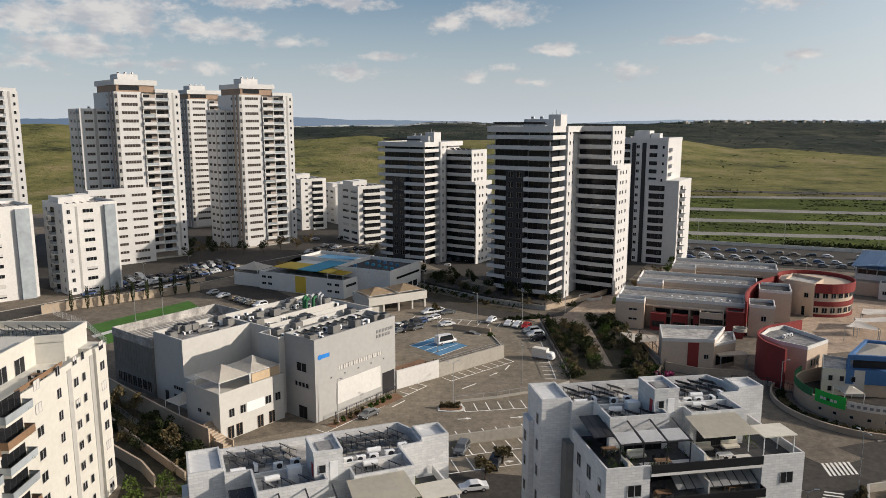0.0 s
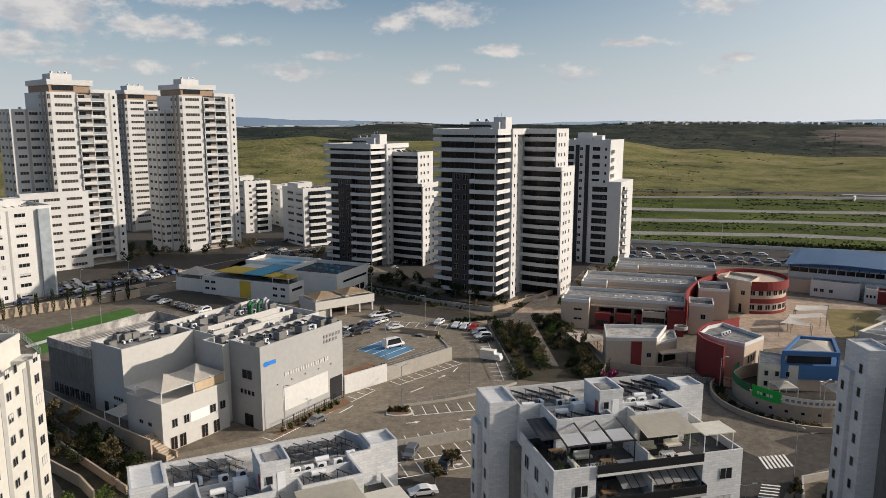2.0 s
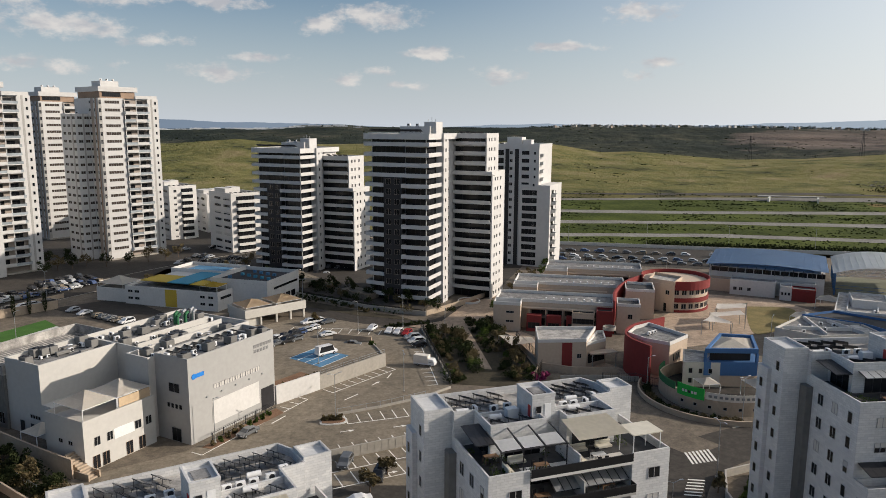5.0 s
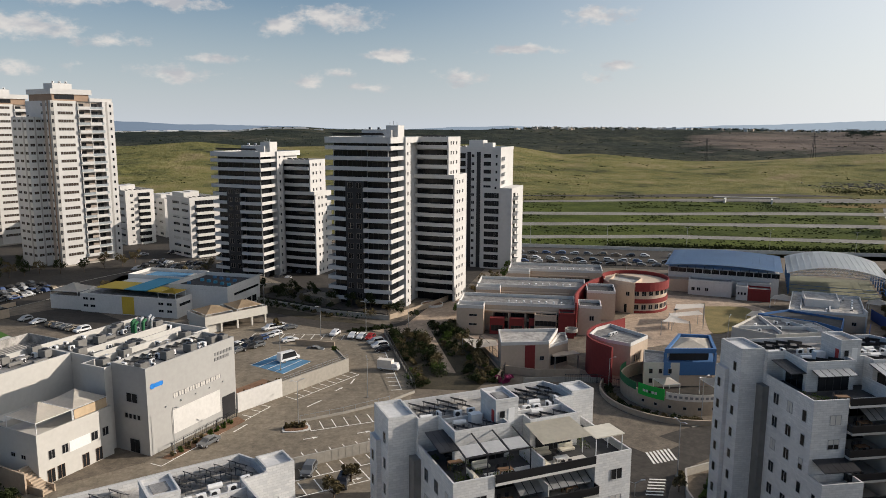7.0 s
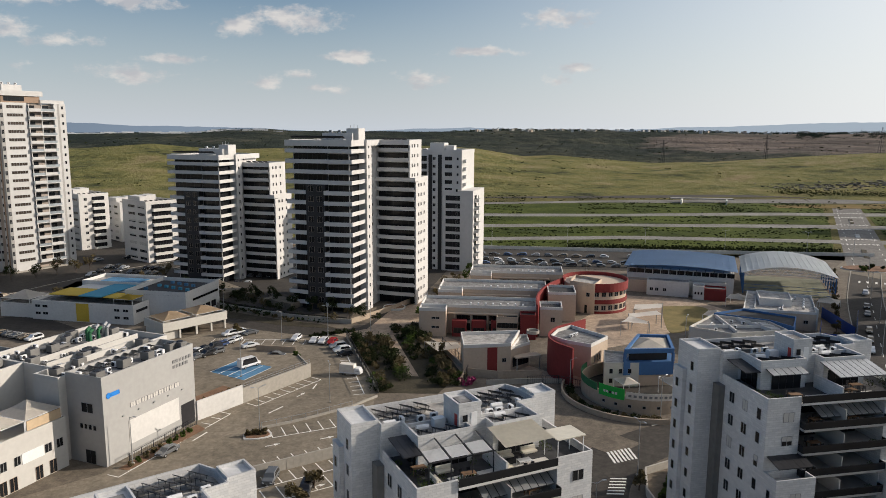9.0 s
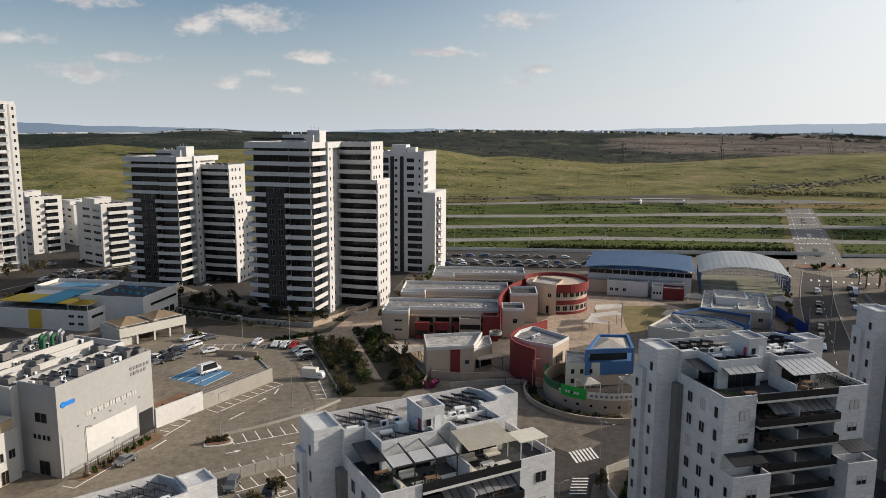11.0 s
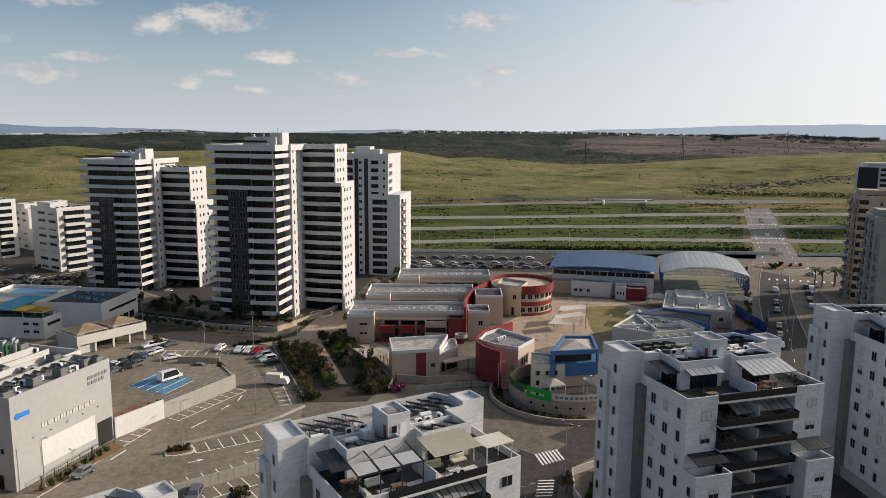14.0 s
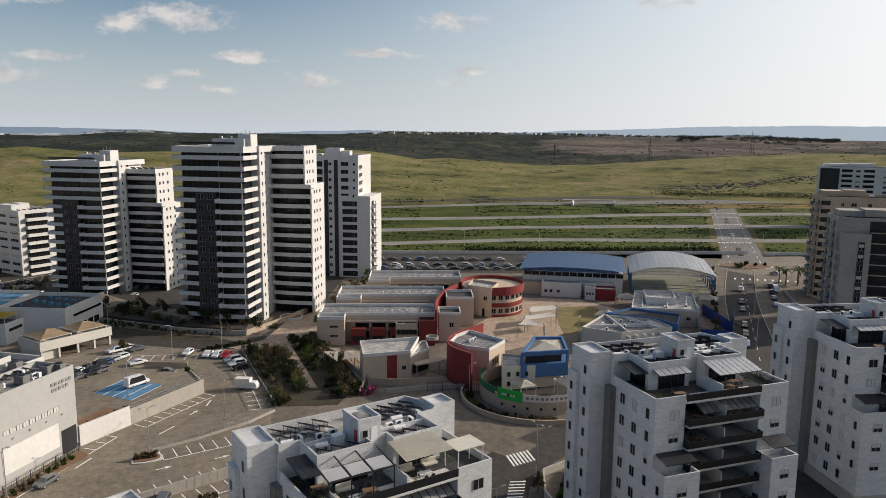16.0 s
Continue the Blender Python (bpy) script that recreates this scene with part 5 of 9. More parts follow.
# ---------------------------------------------------------------- cream block at the corner of the view
def cream_block(m):
    t = thing("cream_block", m, "cream stone apartment block with glass-railed balconies", "apartment block")
    S, W, D, n = 3.05, 17, 34, 8
    H = n * S - 2.2
    block("wall", 0, W, 0, D, 0, H, CREAM, t)
    ring("terrace_parapet", rect(0, W + 0.02, 0, D), H, H + 0.8, 0.2, CREAM, t)
    prism("penthouse_wall", [(2, 4), (W - 5.5, 4), (W - 5.5, D - 8), (W - 2.0, D - 7), (W - 2.0, D - 0.5), (2, D - 0.5)], H, H + 3.0, CREAM, t)
    ring("roof_parapet", [(2, 4), (W - 5.4, 4), (W - 5.4, D - 8.1), (W - 1.9, D - 7.1), (W - 1.9, D - 0.4), (2, D - 0.4)], H + 3.0, H + 4.0, 0.22, CREAM, t)
    block("corner_bay", W - 3, W + 0.5, D - 3.4, D - 0.2, 0, H + 0.8, CREAM, t)
    for v in (D - 3.9, D - 10.2):
        block("facade_strip", W + 0.003, W + 0.06, v - 0.55, v + 0.55, 0, H, TOWER_GREY, t, None, "pale grey stone strip")
    for k in range(n):
        z = k * S
        put("window", window_mesh(1.3, 1.3, RND.choice((0, 0.5, 1.0))), t, pose(W + 0.53, D - 1.8, z + 1.0, 0, 0, 90))
        put("window", window_mesh(0.8, 1.2, 0.0), t, pose(W + 0.09, D - 6.4, z + 1.0, 0, 0, 90))
        put("window", window_mesh(1.1, 1.2, RND.choice((0, 0.5))), t, pose(W + 0.09, D - 8.6, z + 1.0, 0, 0, 90))
        put("window", window_mesh(1.4, 1.3, RND.choice((0, 0.5, 1.0))), t, pose(W + 0.03, D - 18, z + 1.0, 0, 0, 90))
        put("window", window_mesh(1.0, 1.3, 0.0), t, pose(W + 0.03, D - 13, z + 1.0, 0, 0, 90))
        for v in (D - 24, D - 31):
            put("balcony", balcony_mesh("cream", rect(-2.8, 2.8, -1.3, -0.004), [(-2.8, -0.004), (-2.8, -1.3), (2.8, -1.3), (2.8, -0.004)], CREAM, GLASS_LIGHT if k % 3 else WOOD), t, pose(W, v, z, 0, 0, 90))
            put("balcony_door", glazing_mesh(4.8, 2.4, 4), t, pose(W + 0.04, v - 2.4, z, 0, 0, 90))
            plant(W + 0.8, v + 1.8, z, t, 0.6, 1.0)
            plant(W + 0.8, v - 1.8, z, t, 0.5, 0.9)
    for k in range(3):
        put("terrace_door", glazing_mesh(2.2, 2.1, 2, FRAME), t, pose(W - 5.44, D - 13 - 4 * k, H + 0.05, 0, 0, 90))
        plant(W - 1, D - 11 - 4 * k, H, t, 0.7, 1.3)
    table_set(t, W - 2, D - 14, H)
    wall_path("wicker_screen", [(W - 0.3, D - 22), (W - 0.3, D - 11)], H + 0.9, H + 1.5, 0.06, WOOD, t)
    collectors(t, 4, W - 5, 8, H + 3.0)
    collectors(t, 4, W - 3, D - 4, H + 3.0)
    collectors(t, 4, W - 3, D - 2.4, H + 3.0)
    block("roof_room", 4, 8, 14, 19, H + 3.0, H + 5.6, CREAM, t)
    return t


cream_block(pose(-67.2, 70.4, 0, 0, 0, 0))

# ---------------------------------------------------------------- event hall and hotel complex
def peaked_canopy(t, x0, x1, y0, y1, z, rise, mat, name="canopy", posts=True, floor=0.0):
    bm = bmesh.new()
    cx, cy = (x0 + x1) / 2, (y0 + y1) / 2
    c = [bm.verts.new(p) for p in ((x0, y0, z), (x1, y0, z), (x1, y1, z), (x0, y1, z))]
    mid = [bm.verts.new(((p.co.x + cx) / 2, (p.co.y + cy) / 2, z + rise * 0.42)) for p in c]
    top = bm.verts.new((cx, cy, z + rise))
    for i in range(4):
        j = (i + 1) % 4
        bm.faces.new((c[i], c[j], mid[j], mid[i]))
        bm.faces.new((mid[i], mid[j], top))
    bmesh.ops.solidify(bm, geom=bm.faces[:], thickness=0.05)
    if posts:
        for x, y in ((x0, y0), (x1, y0), (x1, y1), (x0, y1)):
            add_tube(bm, (x, y, floor), (x, y, z), 0.08, 6, 1)
        for a, b in (((x0, y0), (x1, y0)), ((x1, y0), (x1, y1)), ((x1, y1), (x0, y1)), ((x0, y1), (x0, y0))):
            add_tube(bm, (*a, z - 0.04), (*b, z - 0.04), 0.06, 4, 1)
    return put(name, to_mesh(name, bm, mat, METAL_WHITE), t)


def letters(parent, text, m, size, mat, name="letters"):
    cu = bpy.data.curves.new(name, "FONT")
    cu.body, cu.size, cu.extrude, cu.align_x = text, size, 0.04, "CENTER"
    cu.space_character = 1.35
    tmp = bpy.data.objects.new("tmp", cu)
    scene.collection.objects.link(tmp)
    dg = bpy.context.evaluated_depsgraph_get()
    me = bpy.data.meshes.new_from_object(tmp.evaluated_get(dg))
    bpy.data.objects.remove(tmp)
    me.materials.clear()
    me.materials.append(mat)
    return put(name, me, parent, m)


def hotel(m):
    """Local x runs along the signed front, y along the side towards the sports lawn."""
    t = thing("event_hall", m, "pale grey event hall with flat roofs full of machinery", "event hall")
    H1, H2 = 14.6, 12.6
    wings = (("main_wing", rect(0, 22, 0, 8.2), H1), ("middle_wing", rect(-1.5, 22, 8.2, 14), 14.0), ("rear_wing", rect(5, 30, 14, 35), H2), ("tall_wing", rect(-11, 5, 25, 35), H2))
    for n, pts, h in wings:
        skin = HOTEL_GREY if n == "main_wing" else HOTEL
        w = prism(n, pts, 0, h, skin, t)
        ring("parapet", pts, h, h + 1.2, 0.3, skin, w)
        x0, x1, y0, y1 = pts[0][0], pts[1][0], pts[0][1], pts[2][1]
        block("roof", x0 + 0.25, x1 - 0.25, y0 + 0.25, y1 - 0.25, h + 0.001, h + 0.06, ROOF_GREY, w)
    # metal-clad sports hall with a sunken glazed roof
    prism("metal_hall", rect(-11.5, 14, 35.003, 50), 0, 10.4, METAL_HALL, t, None, "ribbed grey metal hall wall")
    ring("metal_hall_parapet", rect(-11.6, 14, 35.003, 50.1), 10.4, 12.2, 0.2, ROOF_PALE, t)
    for k in range(13):
        block("roof_rib", -11.2, 13.7, 36 + k * 1.1, 36.12 + k * 1.1, 10.4, 10.5, ROOF_PALE, t)
    for k in range(14):
        block("cladding_rib", -11.68, -11.602, 35.3 + k * 1.1, 35.36 + k * 1.1, 4.2, 10.3, METAL_HALL, t)
    for k in range(7):
        put("window", window_mesh(1.5, 2.2, 0.0), t, pose(-11.53, 36.6 + 1.9 * k, 0.9, 0, 0, -90))
    # terrace wing with two tents on its deck
    prism("terrace_wing", rect(-16, -1.9, 6.6, 16.5), 0, 7.7, HOTEL, t)
    ring("terrace_parapet", rect(-16, -1.9, 6.6, 16.5), 7.7, 8.8, 0.2, HOTEL, t)
    block("link_wing", -11, -1.6, 16.5, 25, 0, 6.5, HOTEL, t)
    for a, b in ((-15.6, -9.2), (-9.0, -2.4)):
        peaked_canopy(t, a, b, 7.0, 14.2, 10.6, 1.9, SAIL, "tent_roof", True, 7.7)
    wall_path("straw_screen", [(-8.8, 6.95), (-2.3, 6.95)], 8.8, 10.4, 0.06, SAIL_TAN, t)
    wall_path("straw_screen", [(-2.3, 6.95), (-2.3, 14)], 8.8, 10.4, 0.06, SAIL_TAN, t)
    peaked_canopy(t, -17.2, -12.4, 17.2, 21.6, 4.6, 1.3, SAIL, "garden_tent", True, 0.0)
    for x, w in ((-13.6, 1.1), (-11.2, 1.1), (-5.6, 1.3), (-3.4, 1.2)):
        put("window", window_mesh(w, 1.5, 0.0), t, pose(x, 6.57, 4.0))
    block("white_panel", -10.4, -6.4, 6.53, 6.597, 3.8, 5.6, METAL_WHITE, t)
    for x in (-14.6, -12.8, -8.2, -5.6):
        put("door", glazing_mesh(1.3, 2.3, 2, TAN), t, pose(x, 6.56, 0.1))
    for y in (10, 12.5):
        put("window", window_mesh(1.0, 0.7, 0.0), t, pose(-16.03, y, 4.2, 0, 0, -90))
    for y, w, z, h in ((28.2, 1.0, 0.1, 2.2), (31.2, 1.2, 0.1, 2.3)):
        block("side_door", -11.06, -11.003, y - w / 2, y + w / 2, z, z + h, METAL_DARK, t)
    for k in range(4):
        put("window", window_mesh(0.6, 0.7, 0.0), t, pose(-11.03, 26 + 0.75 * k, 3.4, 0, 0, -90))
    # signed front and its flank
    put("window", window_mesh(2.6, 1.7, 0.0), t, pose(-0.03, 3.6, 9.2, 0, 0, -90))
    for k in range(4):
        put("window", window_mesh(0.7, 0.9, 0.0), t, pose(-0.03, 2.2 + 1.0 * k, 6.2, 0, 0, -90))
    put("door", glazing_mesh(2.2, 2.4, 2), t, pose(-0.05, 4.6, 0.1, 0, 0, -90))
    # fully shuttered windows stand in for a row of pale wall letters
    for k in range(9):
        put("window", window_mesh(1.2, 0.9, 1.0), t, pose(6.4 + 1.35 * k, -0.03, 8.6))
    block("white_panel", 5.2, 17.4, -0.08, -0.003, 2.0, 6.4, PLASTER, t, None, "large white wall panel")
    block("entrance_recess", 18, 21.6, -0.06, -0.003, 0.1, 4.6, CHARCOAL, t)
    for k in range(5):
        put("wall_lamp", box_mesh(-0.12, 0.12, -0.25, 0, 0, 0.2, METAL_GREY), t, pose(4 + 3.6 * k, -0.003, 7.6))
    for row, z, n in ((0, 13.35, 6), (1, 12.35, 5)):
        for k in range(n):
            block("sign_bar", 16.4 + 0.85 * k, 16.95 + 0.85 * k, -0.09, -0.01, z, z + 0.62, LETTER, t)
    bm = bmesh.new()
    add_tube(bm, (1.25, -0.1, 12.3), (1.25, -0.02, 12.3), 0.5, 14, 0)
    add_box(bm, 1.5, 3.6, -0.1, -0.02, 11.95, 12.7, 0, 0.08)
    put("logo_plate", to_mesh("logo_plate", bm, LOGO_BLUE), t, None, "blue logo plate")
    # machinery on the roofs
    rr = random.Random(5)
    spots = [(rr.uniform(1, 21), rr.uniform(1.5, 13), H1 + 0.06) for _ in range(34)] + [(rr.uniform(6, 29), rr.uniform(15.5, 34), H2 + 0.06) for _ in range(44)] + [(rr.uniform(-10, 4), rr.uniform(26, 34), H2 + 0.06) for _ in range(16)]
    for x, y, z in spots:
        if 8.0 < y < 14 and z > 14:
            z = 14.06
        k = rr.random()
        if k < 0.6:
            s = rr.uniform(0.7, 1.25)
            put("air_conditioner", ac_mesh(), t, pose(x, y, z, 0, 0, rr.choice((0, 90, 180, 270))) @ Matrix.Diagonal((s, s * 1.3, s, 1)))
        elif k < 0.8:
            bm = bmesh.new()
            add_box(bm, -1.4, 1.4, -0.35, 0.35, 0.25, 0.85, 0, 0.05)
            for a in (-1.1, 1.1):
                add_box(bm, a - 0.05, a + 0.05, -0.3, 0.3, 0, 0.25, 0)
            put("air_duct", to_mesh("air_duct", bm, METAL_HALL), t, pose(x, y, z, 0, 0, rr.choice((0, 90))))
        else:
            bm = bmesh.new()
            add_box(bm, -1.0, 1.0, -0.8, 0.8, 0.2, 1.7, 0, 0.06)
            add_tube(bm, (0, 0, 1.7), (0, 0, 1.85), 0.6, 12, 1)
            add_box(bm, -0.9, 0.9, -0.7, 0.7, 0, 0.2, 1)
            put("chiller", to_mesh("chiller", bm, METAL_HALL, METAL_DARK), t, pose(x, y, z, 0, 0, rr.choice((0, 90))))
    for k in range(6):
        bm = bmesh.new()
        add_tube(bm, (0, 0, 0), (0, 0, 2.2), 0.35, 10, 0)
        add_tube(bm, (0, 0, 2.2), (0.8, 0, 2.7), 0.35, 10, 0)
        put("vent_pipe", to_mesh("vent_pipe", bm, GREEN_DARK if k < 3 else METAL_GREY), t, pose(22 + 1.1 * k, 27 + (k % 2) * 2, H2 + 0.06))
    for y in (20, 24):
        wall_path("roof_screen", [(6, y), (28, y)], H2, H2 + 1.4, 0.15, HOTEL, t)
    collectors(t, 2, 20, 7.2, H1 + 0.06)
    return t


hotel(pose(-23.4, 128.4, 0, 0, 0, 52))

# ---------------------------------------------------------------- school with the red spine wall
def flat_block(name, pts, z0, h, mat, parent, roof=ROOF_GREY, cap=0.7, cap_mat=None):
    w = prism(name, pts, z0, h, mat, parent)
    ring("parapet", pts, h, h + cap, 0.25, cap_mat or mat, w)
    prism("roof", [(x, y) for x, y in pts], h + 0.001, h + 0.02, roof, w)
    return w


def curve_pts(pts, n=6):
    """Smooth plan line through a few points."""
    out = []
    P = [Vector(pts[0])] + [Vector(p) for p in pts] + [Vector(pts[-1])]
    for i in range(1, len(P) - 2):
        for k in range(n):
            t = k / n
            a, b, c, d = P[i - 1], P[i], P[i + 1], P[i + 2]
            q = 0.5 * ((2 * b) + (c - a) * t + (2 * a - 5 * b + 4 * c - d) * t * t + (3 * b - a - 3 * c + d) * t ** 3)
            out.append((q.x, q.y))
    out.append(pts[-1])
    return out


def arc(cx, cy, r, a0, a1, n=24):
    return [(cx + r * math.cos(radians(a0 + (a1 - a0) * k / n)), cy + r * math.sin(radians(a0 + (a1 - a0) * k / n))) for k in range(n + 1)]


def school():
    t = thing("school", pose(46.4, 192.5, 0, 0, 0, -21.5), "beige school with flat roofs and a curved red wall", "school")
    # three long classroom wings
    for i, (x0, x1, y0, y1) in enumerate(((0, 32.4, 5, 16), (2.6, 36, 29, 41), (10.5, 42.6, 56.5, 68))):
        w = flat_block("wing", rect(x0, x1, y0, y1), 0, 7.4, BEIGE, t, ROOF_GREY, 0.9, PLASTER)
        flat_block("end_block", rect(x0, x0 + 7.5, y0 - 4.1, y0 - 0.003), 0, 7.2, BEIGE, t, ROOF_PALE, 0.9, PLASTER)
        block("corridor_roof", x0 + 7.7, x1 - 5, y0 - 1.6, y0 - 0.01, 5.9, 6.2, BEIGE, t)
        for k in range(5):
            block("facade_fin", x0 + 9.5 + 4.6 * k, x0 + 9.8 + 4.6 * k, y0 - 1.5, y0 - 0.02, 0, 5.9, BEIGE, t)
            put("window", glazing_mesh(3.8, 2.0, 3), t, pose(x0 + 10.2 + 4.6 * k, y0 - 0.05, 1.0))
            put("window", glazing_mesh(3.8, 1.4, 3), t, pose(x0 + 10.2 + 4.6 * k, y0 - 0.05, 3.9))
        for k in range(3):
            block("red_bay", x0 + 9.2 + 5.4 * k, x0 + 13.2 + 5.4 * k, y0 - 3.6 + 0.3 * k, y0 - 1.62, 0, 4.6, RED, t, None, "dark red projecting bay")
            put("window", glazing_mesh(3.2, 1.6, 3), t, pose(x0 + 9.6 + 5.4 * k, y0 - 3.64 + 0.3 * k, 1.0))
        for k in range(8):
            put("air_conditioner", ac_mesh(), t, pose(x0 + 14 + 2.1 * k, y0 + 3, 7.42, 0, 0, 90))
        for z in (2.4, 5.0):
            put("window", window_mesh(2.2, 0.6, 0.0), t, pose(x0 + 4.6, y0 - 4.13, z))
    flat_block("glazed_room", rect(21.5, 27.5, 1.2, 4.99), 0, 5.6, BEIGE, t, ROOF_DARK, 0.5)
    put("window", glazing_mesh(5.6, 1.4, 5), t, pose(21.7, 1.16, 3.0))
    flat_block("red_room", rect(28, 32.3, 0.6, 4.98), 0, 6.4, RED, t, ROOF_DARK, 0.6)
    # pale towers on the plaza side
    flat_block("pale_tower", rect(33.4, 39.6, 4.6, 12), 0, 7.6, BEIGE, t, ROOF_DARK, 0.8, PLASTER)
    put("window", window_mesh(1.2, 1.3, 0.0), t, pose(37, 4.57, 4.2))
    flat_block("pale_tower", rect(36.2, 44.5, 21.5, 32), 0, 8.2, BEIGE, t, ROOF_DARK, 0.8, PLASTER)
    for k in range(4):
        for z in (1.6, 4.8):
            put("window", window_mesh(0.7, 1.5, 0.0), t, pose(44.53, 23 + 2.3 * k, z, 0, 0, 90))
    wall_path("red_spine_wall", curve_pts([(32.9, 3.6), (32.8, 12), (33.6, 19), (35.6, 28), (38.6, 36), (42.6, 43)]), 0, 9.3, 0.45, RED, t, None, "tall curved dark red wall")
    # round corner building with red bands
    cx, cy, r = 52.0, 42.0, 10.2
    prism("round_wall", arc(cx, cy, r - 0.3, 0, 352, 44), 0, 8.6, BEIGE, t)
    for z0, z1 in ((0.0, 0.8), (3.2, 4.5), (7.0, 9.7)):
        wall_path("red_band", arc(cx, cy, r + (0.3 if z0 > 6 else 0.05), -95, 62 if z0 < 6 else 190, 34), z0, z1, 0.3, RED, t, None, "curved dark red band")
    for k in range(11):
        a = -92 + 13 * k
        for z in (1.2, 5.5):
            put("window", window_mesh(1.4, 1.5, 0.0), t, pose(cx + (r - 0.24) * math.cos(radians(a)), cy + (r - 0.24) * math.sin(radians(a)), z, 0, 0, 90 + a))
    flat_block("round_annex", [(43.5, 36), (50.8, 31.2), (54, 40), (46, 46)], 0, 8.9, BEIGE, t, ROOF_PALE, 0.8)
    put("door", glazing_mesh(3.4, 2.6, 3), t, pose(46, 34.3, 0.1, 0, 0, -33))
    put("window", window_mesh(1.2, 1.3, 0.0), t, pose(45.6, 34.6, 5.4, 0, 0, -33))
    put("window", window_mesh(1.2, 1.3, 0.0), t, pose(49, 32.35, 5.4, 0, 0, -33))
    return t


school()


def school_gatehouse():
    t = thing("school_gatehouse", pose(51.0, 167.2, 0, 0, 0, 5), "low beige school building with a sweeping red wall", "school building")
    flat_block("hall", [(-2.6, -8.2), (8.6, -10.4), (15.6, -0.8), (1.0, 2.6)], 0, 6.4, BEIGE, t, ROOF_PALE, 0.8, PLASTER)
    flat_block("hall", [(8.8, -10.0), (15, -7.6), (17.6, -1), (15.8, -0.9)], 0, 5.4, BEIGE, t, ROOF_PALE, 0.7, PLASTER)
    block("red_panel", 0, 2.4, -0.08, -0.01, 0, 6.3, RED, t, pose(3.0, -9.3, 0, 0, 0, -11.1))
    put("window", window_mesh(1.0, 1.0, 0.0), t, pose(7.0, -10.13, 2.6, 0, 0, -11.1))
    put("window", glazing_mesh(5.6, 2.2, 5), t, pose(9.4, -9.82, 1.0, 0, 0, 21.2))
    block("porch_roof", 9.6, 16.4, -11.2, -8.4, 3.4, 3.7, BEIGE, t)
    for x in (10, 16):
        put("post", box_mesh(-0.1, 0.1, -0.1, 0.1, 0, 3.4, METAL_GREY), t, pose(x, -11, 0))
    bm = bmesh.new()
    add_ring(bm, arc(18.6, -2.2, 1.6, 0, 345, 24), 6.5, 7.3, 0.2, 0)
    put("roof_drum", to_mesh("roof_drum", bm, CONCRETE), t)
    return t


school_gatehouse()
shell = thing("red_shell", pose(0, 0, 0), "curved dark red wall wrapped round a pale block", "school building")
wall_path("curved_wall", curve_pts([(84.6, 168.2), (80.2, 166.0), (74.2, 163.0), (69.8, 157.6), (68.6, 151.6), (70.4, 145.2)], 8), 0, 8.8, 0.45, RED, shell)
flat_block("pale_block", [(72.6, 152.6), (76.6, 148.4), (83.6, 153.6), (79.4, 165.2), (74.6, 162.6), (70.6, 157.8)], 0, 7.6, BEIGE, shell, ROOF_GREY, 0.8, PLASTER)
for k in range(3):
    put("window", window_mesh(0.5, 1.6, 0.0), shell, pose(78.3 + 0.95 * k, 149.62 + 0.7 * k, 3.6, 0, 0, 36.6))
for x, y in ((75.6, 157), (76.6, 157.6), (77.6, 158.2)):
    put("air_conditioner", ac_mesh(), shell, pose(x, y, 7.62, 0, 0, 40))

# ---------------------------------------------------------------- sports hall and covered court
def vault(name, W, D, z, rise, mat, parent, over=0.6, n=16, label=""):
    bm = bmesh.new()
    rows = []
    for k in range(n + 1):
        x = -over + (W + 2 * over) * k / n
        zz = z + rise * (1 - ((2 * k / n) - 1) ** 2)
        rows.append((bm.verts.new((x, -over, zz)), bm.verts.new((x, D + over, zz))))
    for a, b in zip(rows, rows[1:]):
        bm.faces.new((a[0], b[0], b[1], a[1]))
    bmesh.ops.solidify(bm, geom=bm.faces[:], thickness=0.25)
    for k in range(n + 1):
        x = -over + (W + 2 * over) * k / n
        zz = z + rise * (1 - ((2 * k / n) - 1) ** 2)
        if 0 < k < n:
            rb = bmesh.new()
            add_tube(rb, (x, -over, zz + 0.05), (x, D + over, zz + 0.05), 0.05, 4, 0)
            put("roof_rib", to_mesh("roof_rib", rb, mat), parent)
    return put(name, to_mesh(name, bm, mat), parent, None, label)


hall = thing("sports_hall", pose(132.7, 233.0, 0, 0, 0, -35), "white sports hall under a curved blue metal roof", "sports hall")
block("wall", 0.4, 36.6, 2.5, 33, 0, 8.0, PLASTER, hall)
vault("roof", 37, 33.5, 9.0, 1.1, BLUE_ROOF, hall, label="curved blue metal roof")
for k in range(13):
    put("window", glazing_mesh(2.5, 1.5, 2), hall, pose(1.2 + 2.75 * k, 2.44, 6.3))
    put("roof_post", box_mesh(-0.1, 0.1, -0.1, 0.1, 0, 2.4, METAL_DARK), hall, pose(1.0 + 2.9 * k, 2.2, 6.2))
flat_block("front_wing", rect(8, 22, -5, 2.49), 0, 4.6, PLASTER, hall, ROOF_PALE, 0.7)
flat_block("front_wing", rect(0.4, 8, -1.5, 2.488), 0, 3.8, BEIGE, hall, ROOF_PALE, 0.6)
flat_block("front_wing", rect(22.003, 34, -1.5, 2.487), 0, 4.4, HOTEL, hall, ROOF_PALE, 0.6)
flat_block("red_wing", rect(27, 34, -7, -1.51), 0, 3.6, RED, hall, ROOF_GREY, 0.5)
flat_block("white_wing", rect(23.4, 27, -7.2, -1.52), 0, 4.2, PLASTER, hall, ROOF_PALE, 0.5)
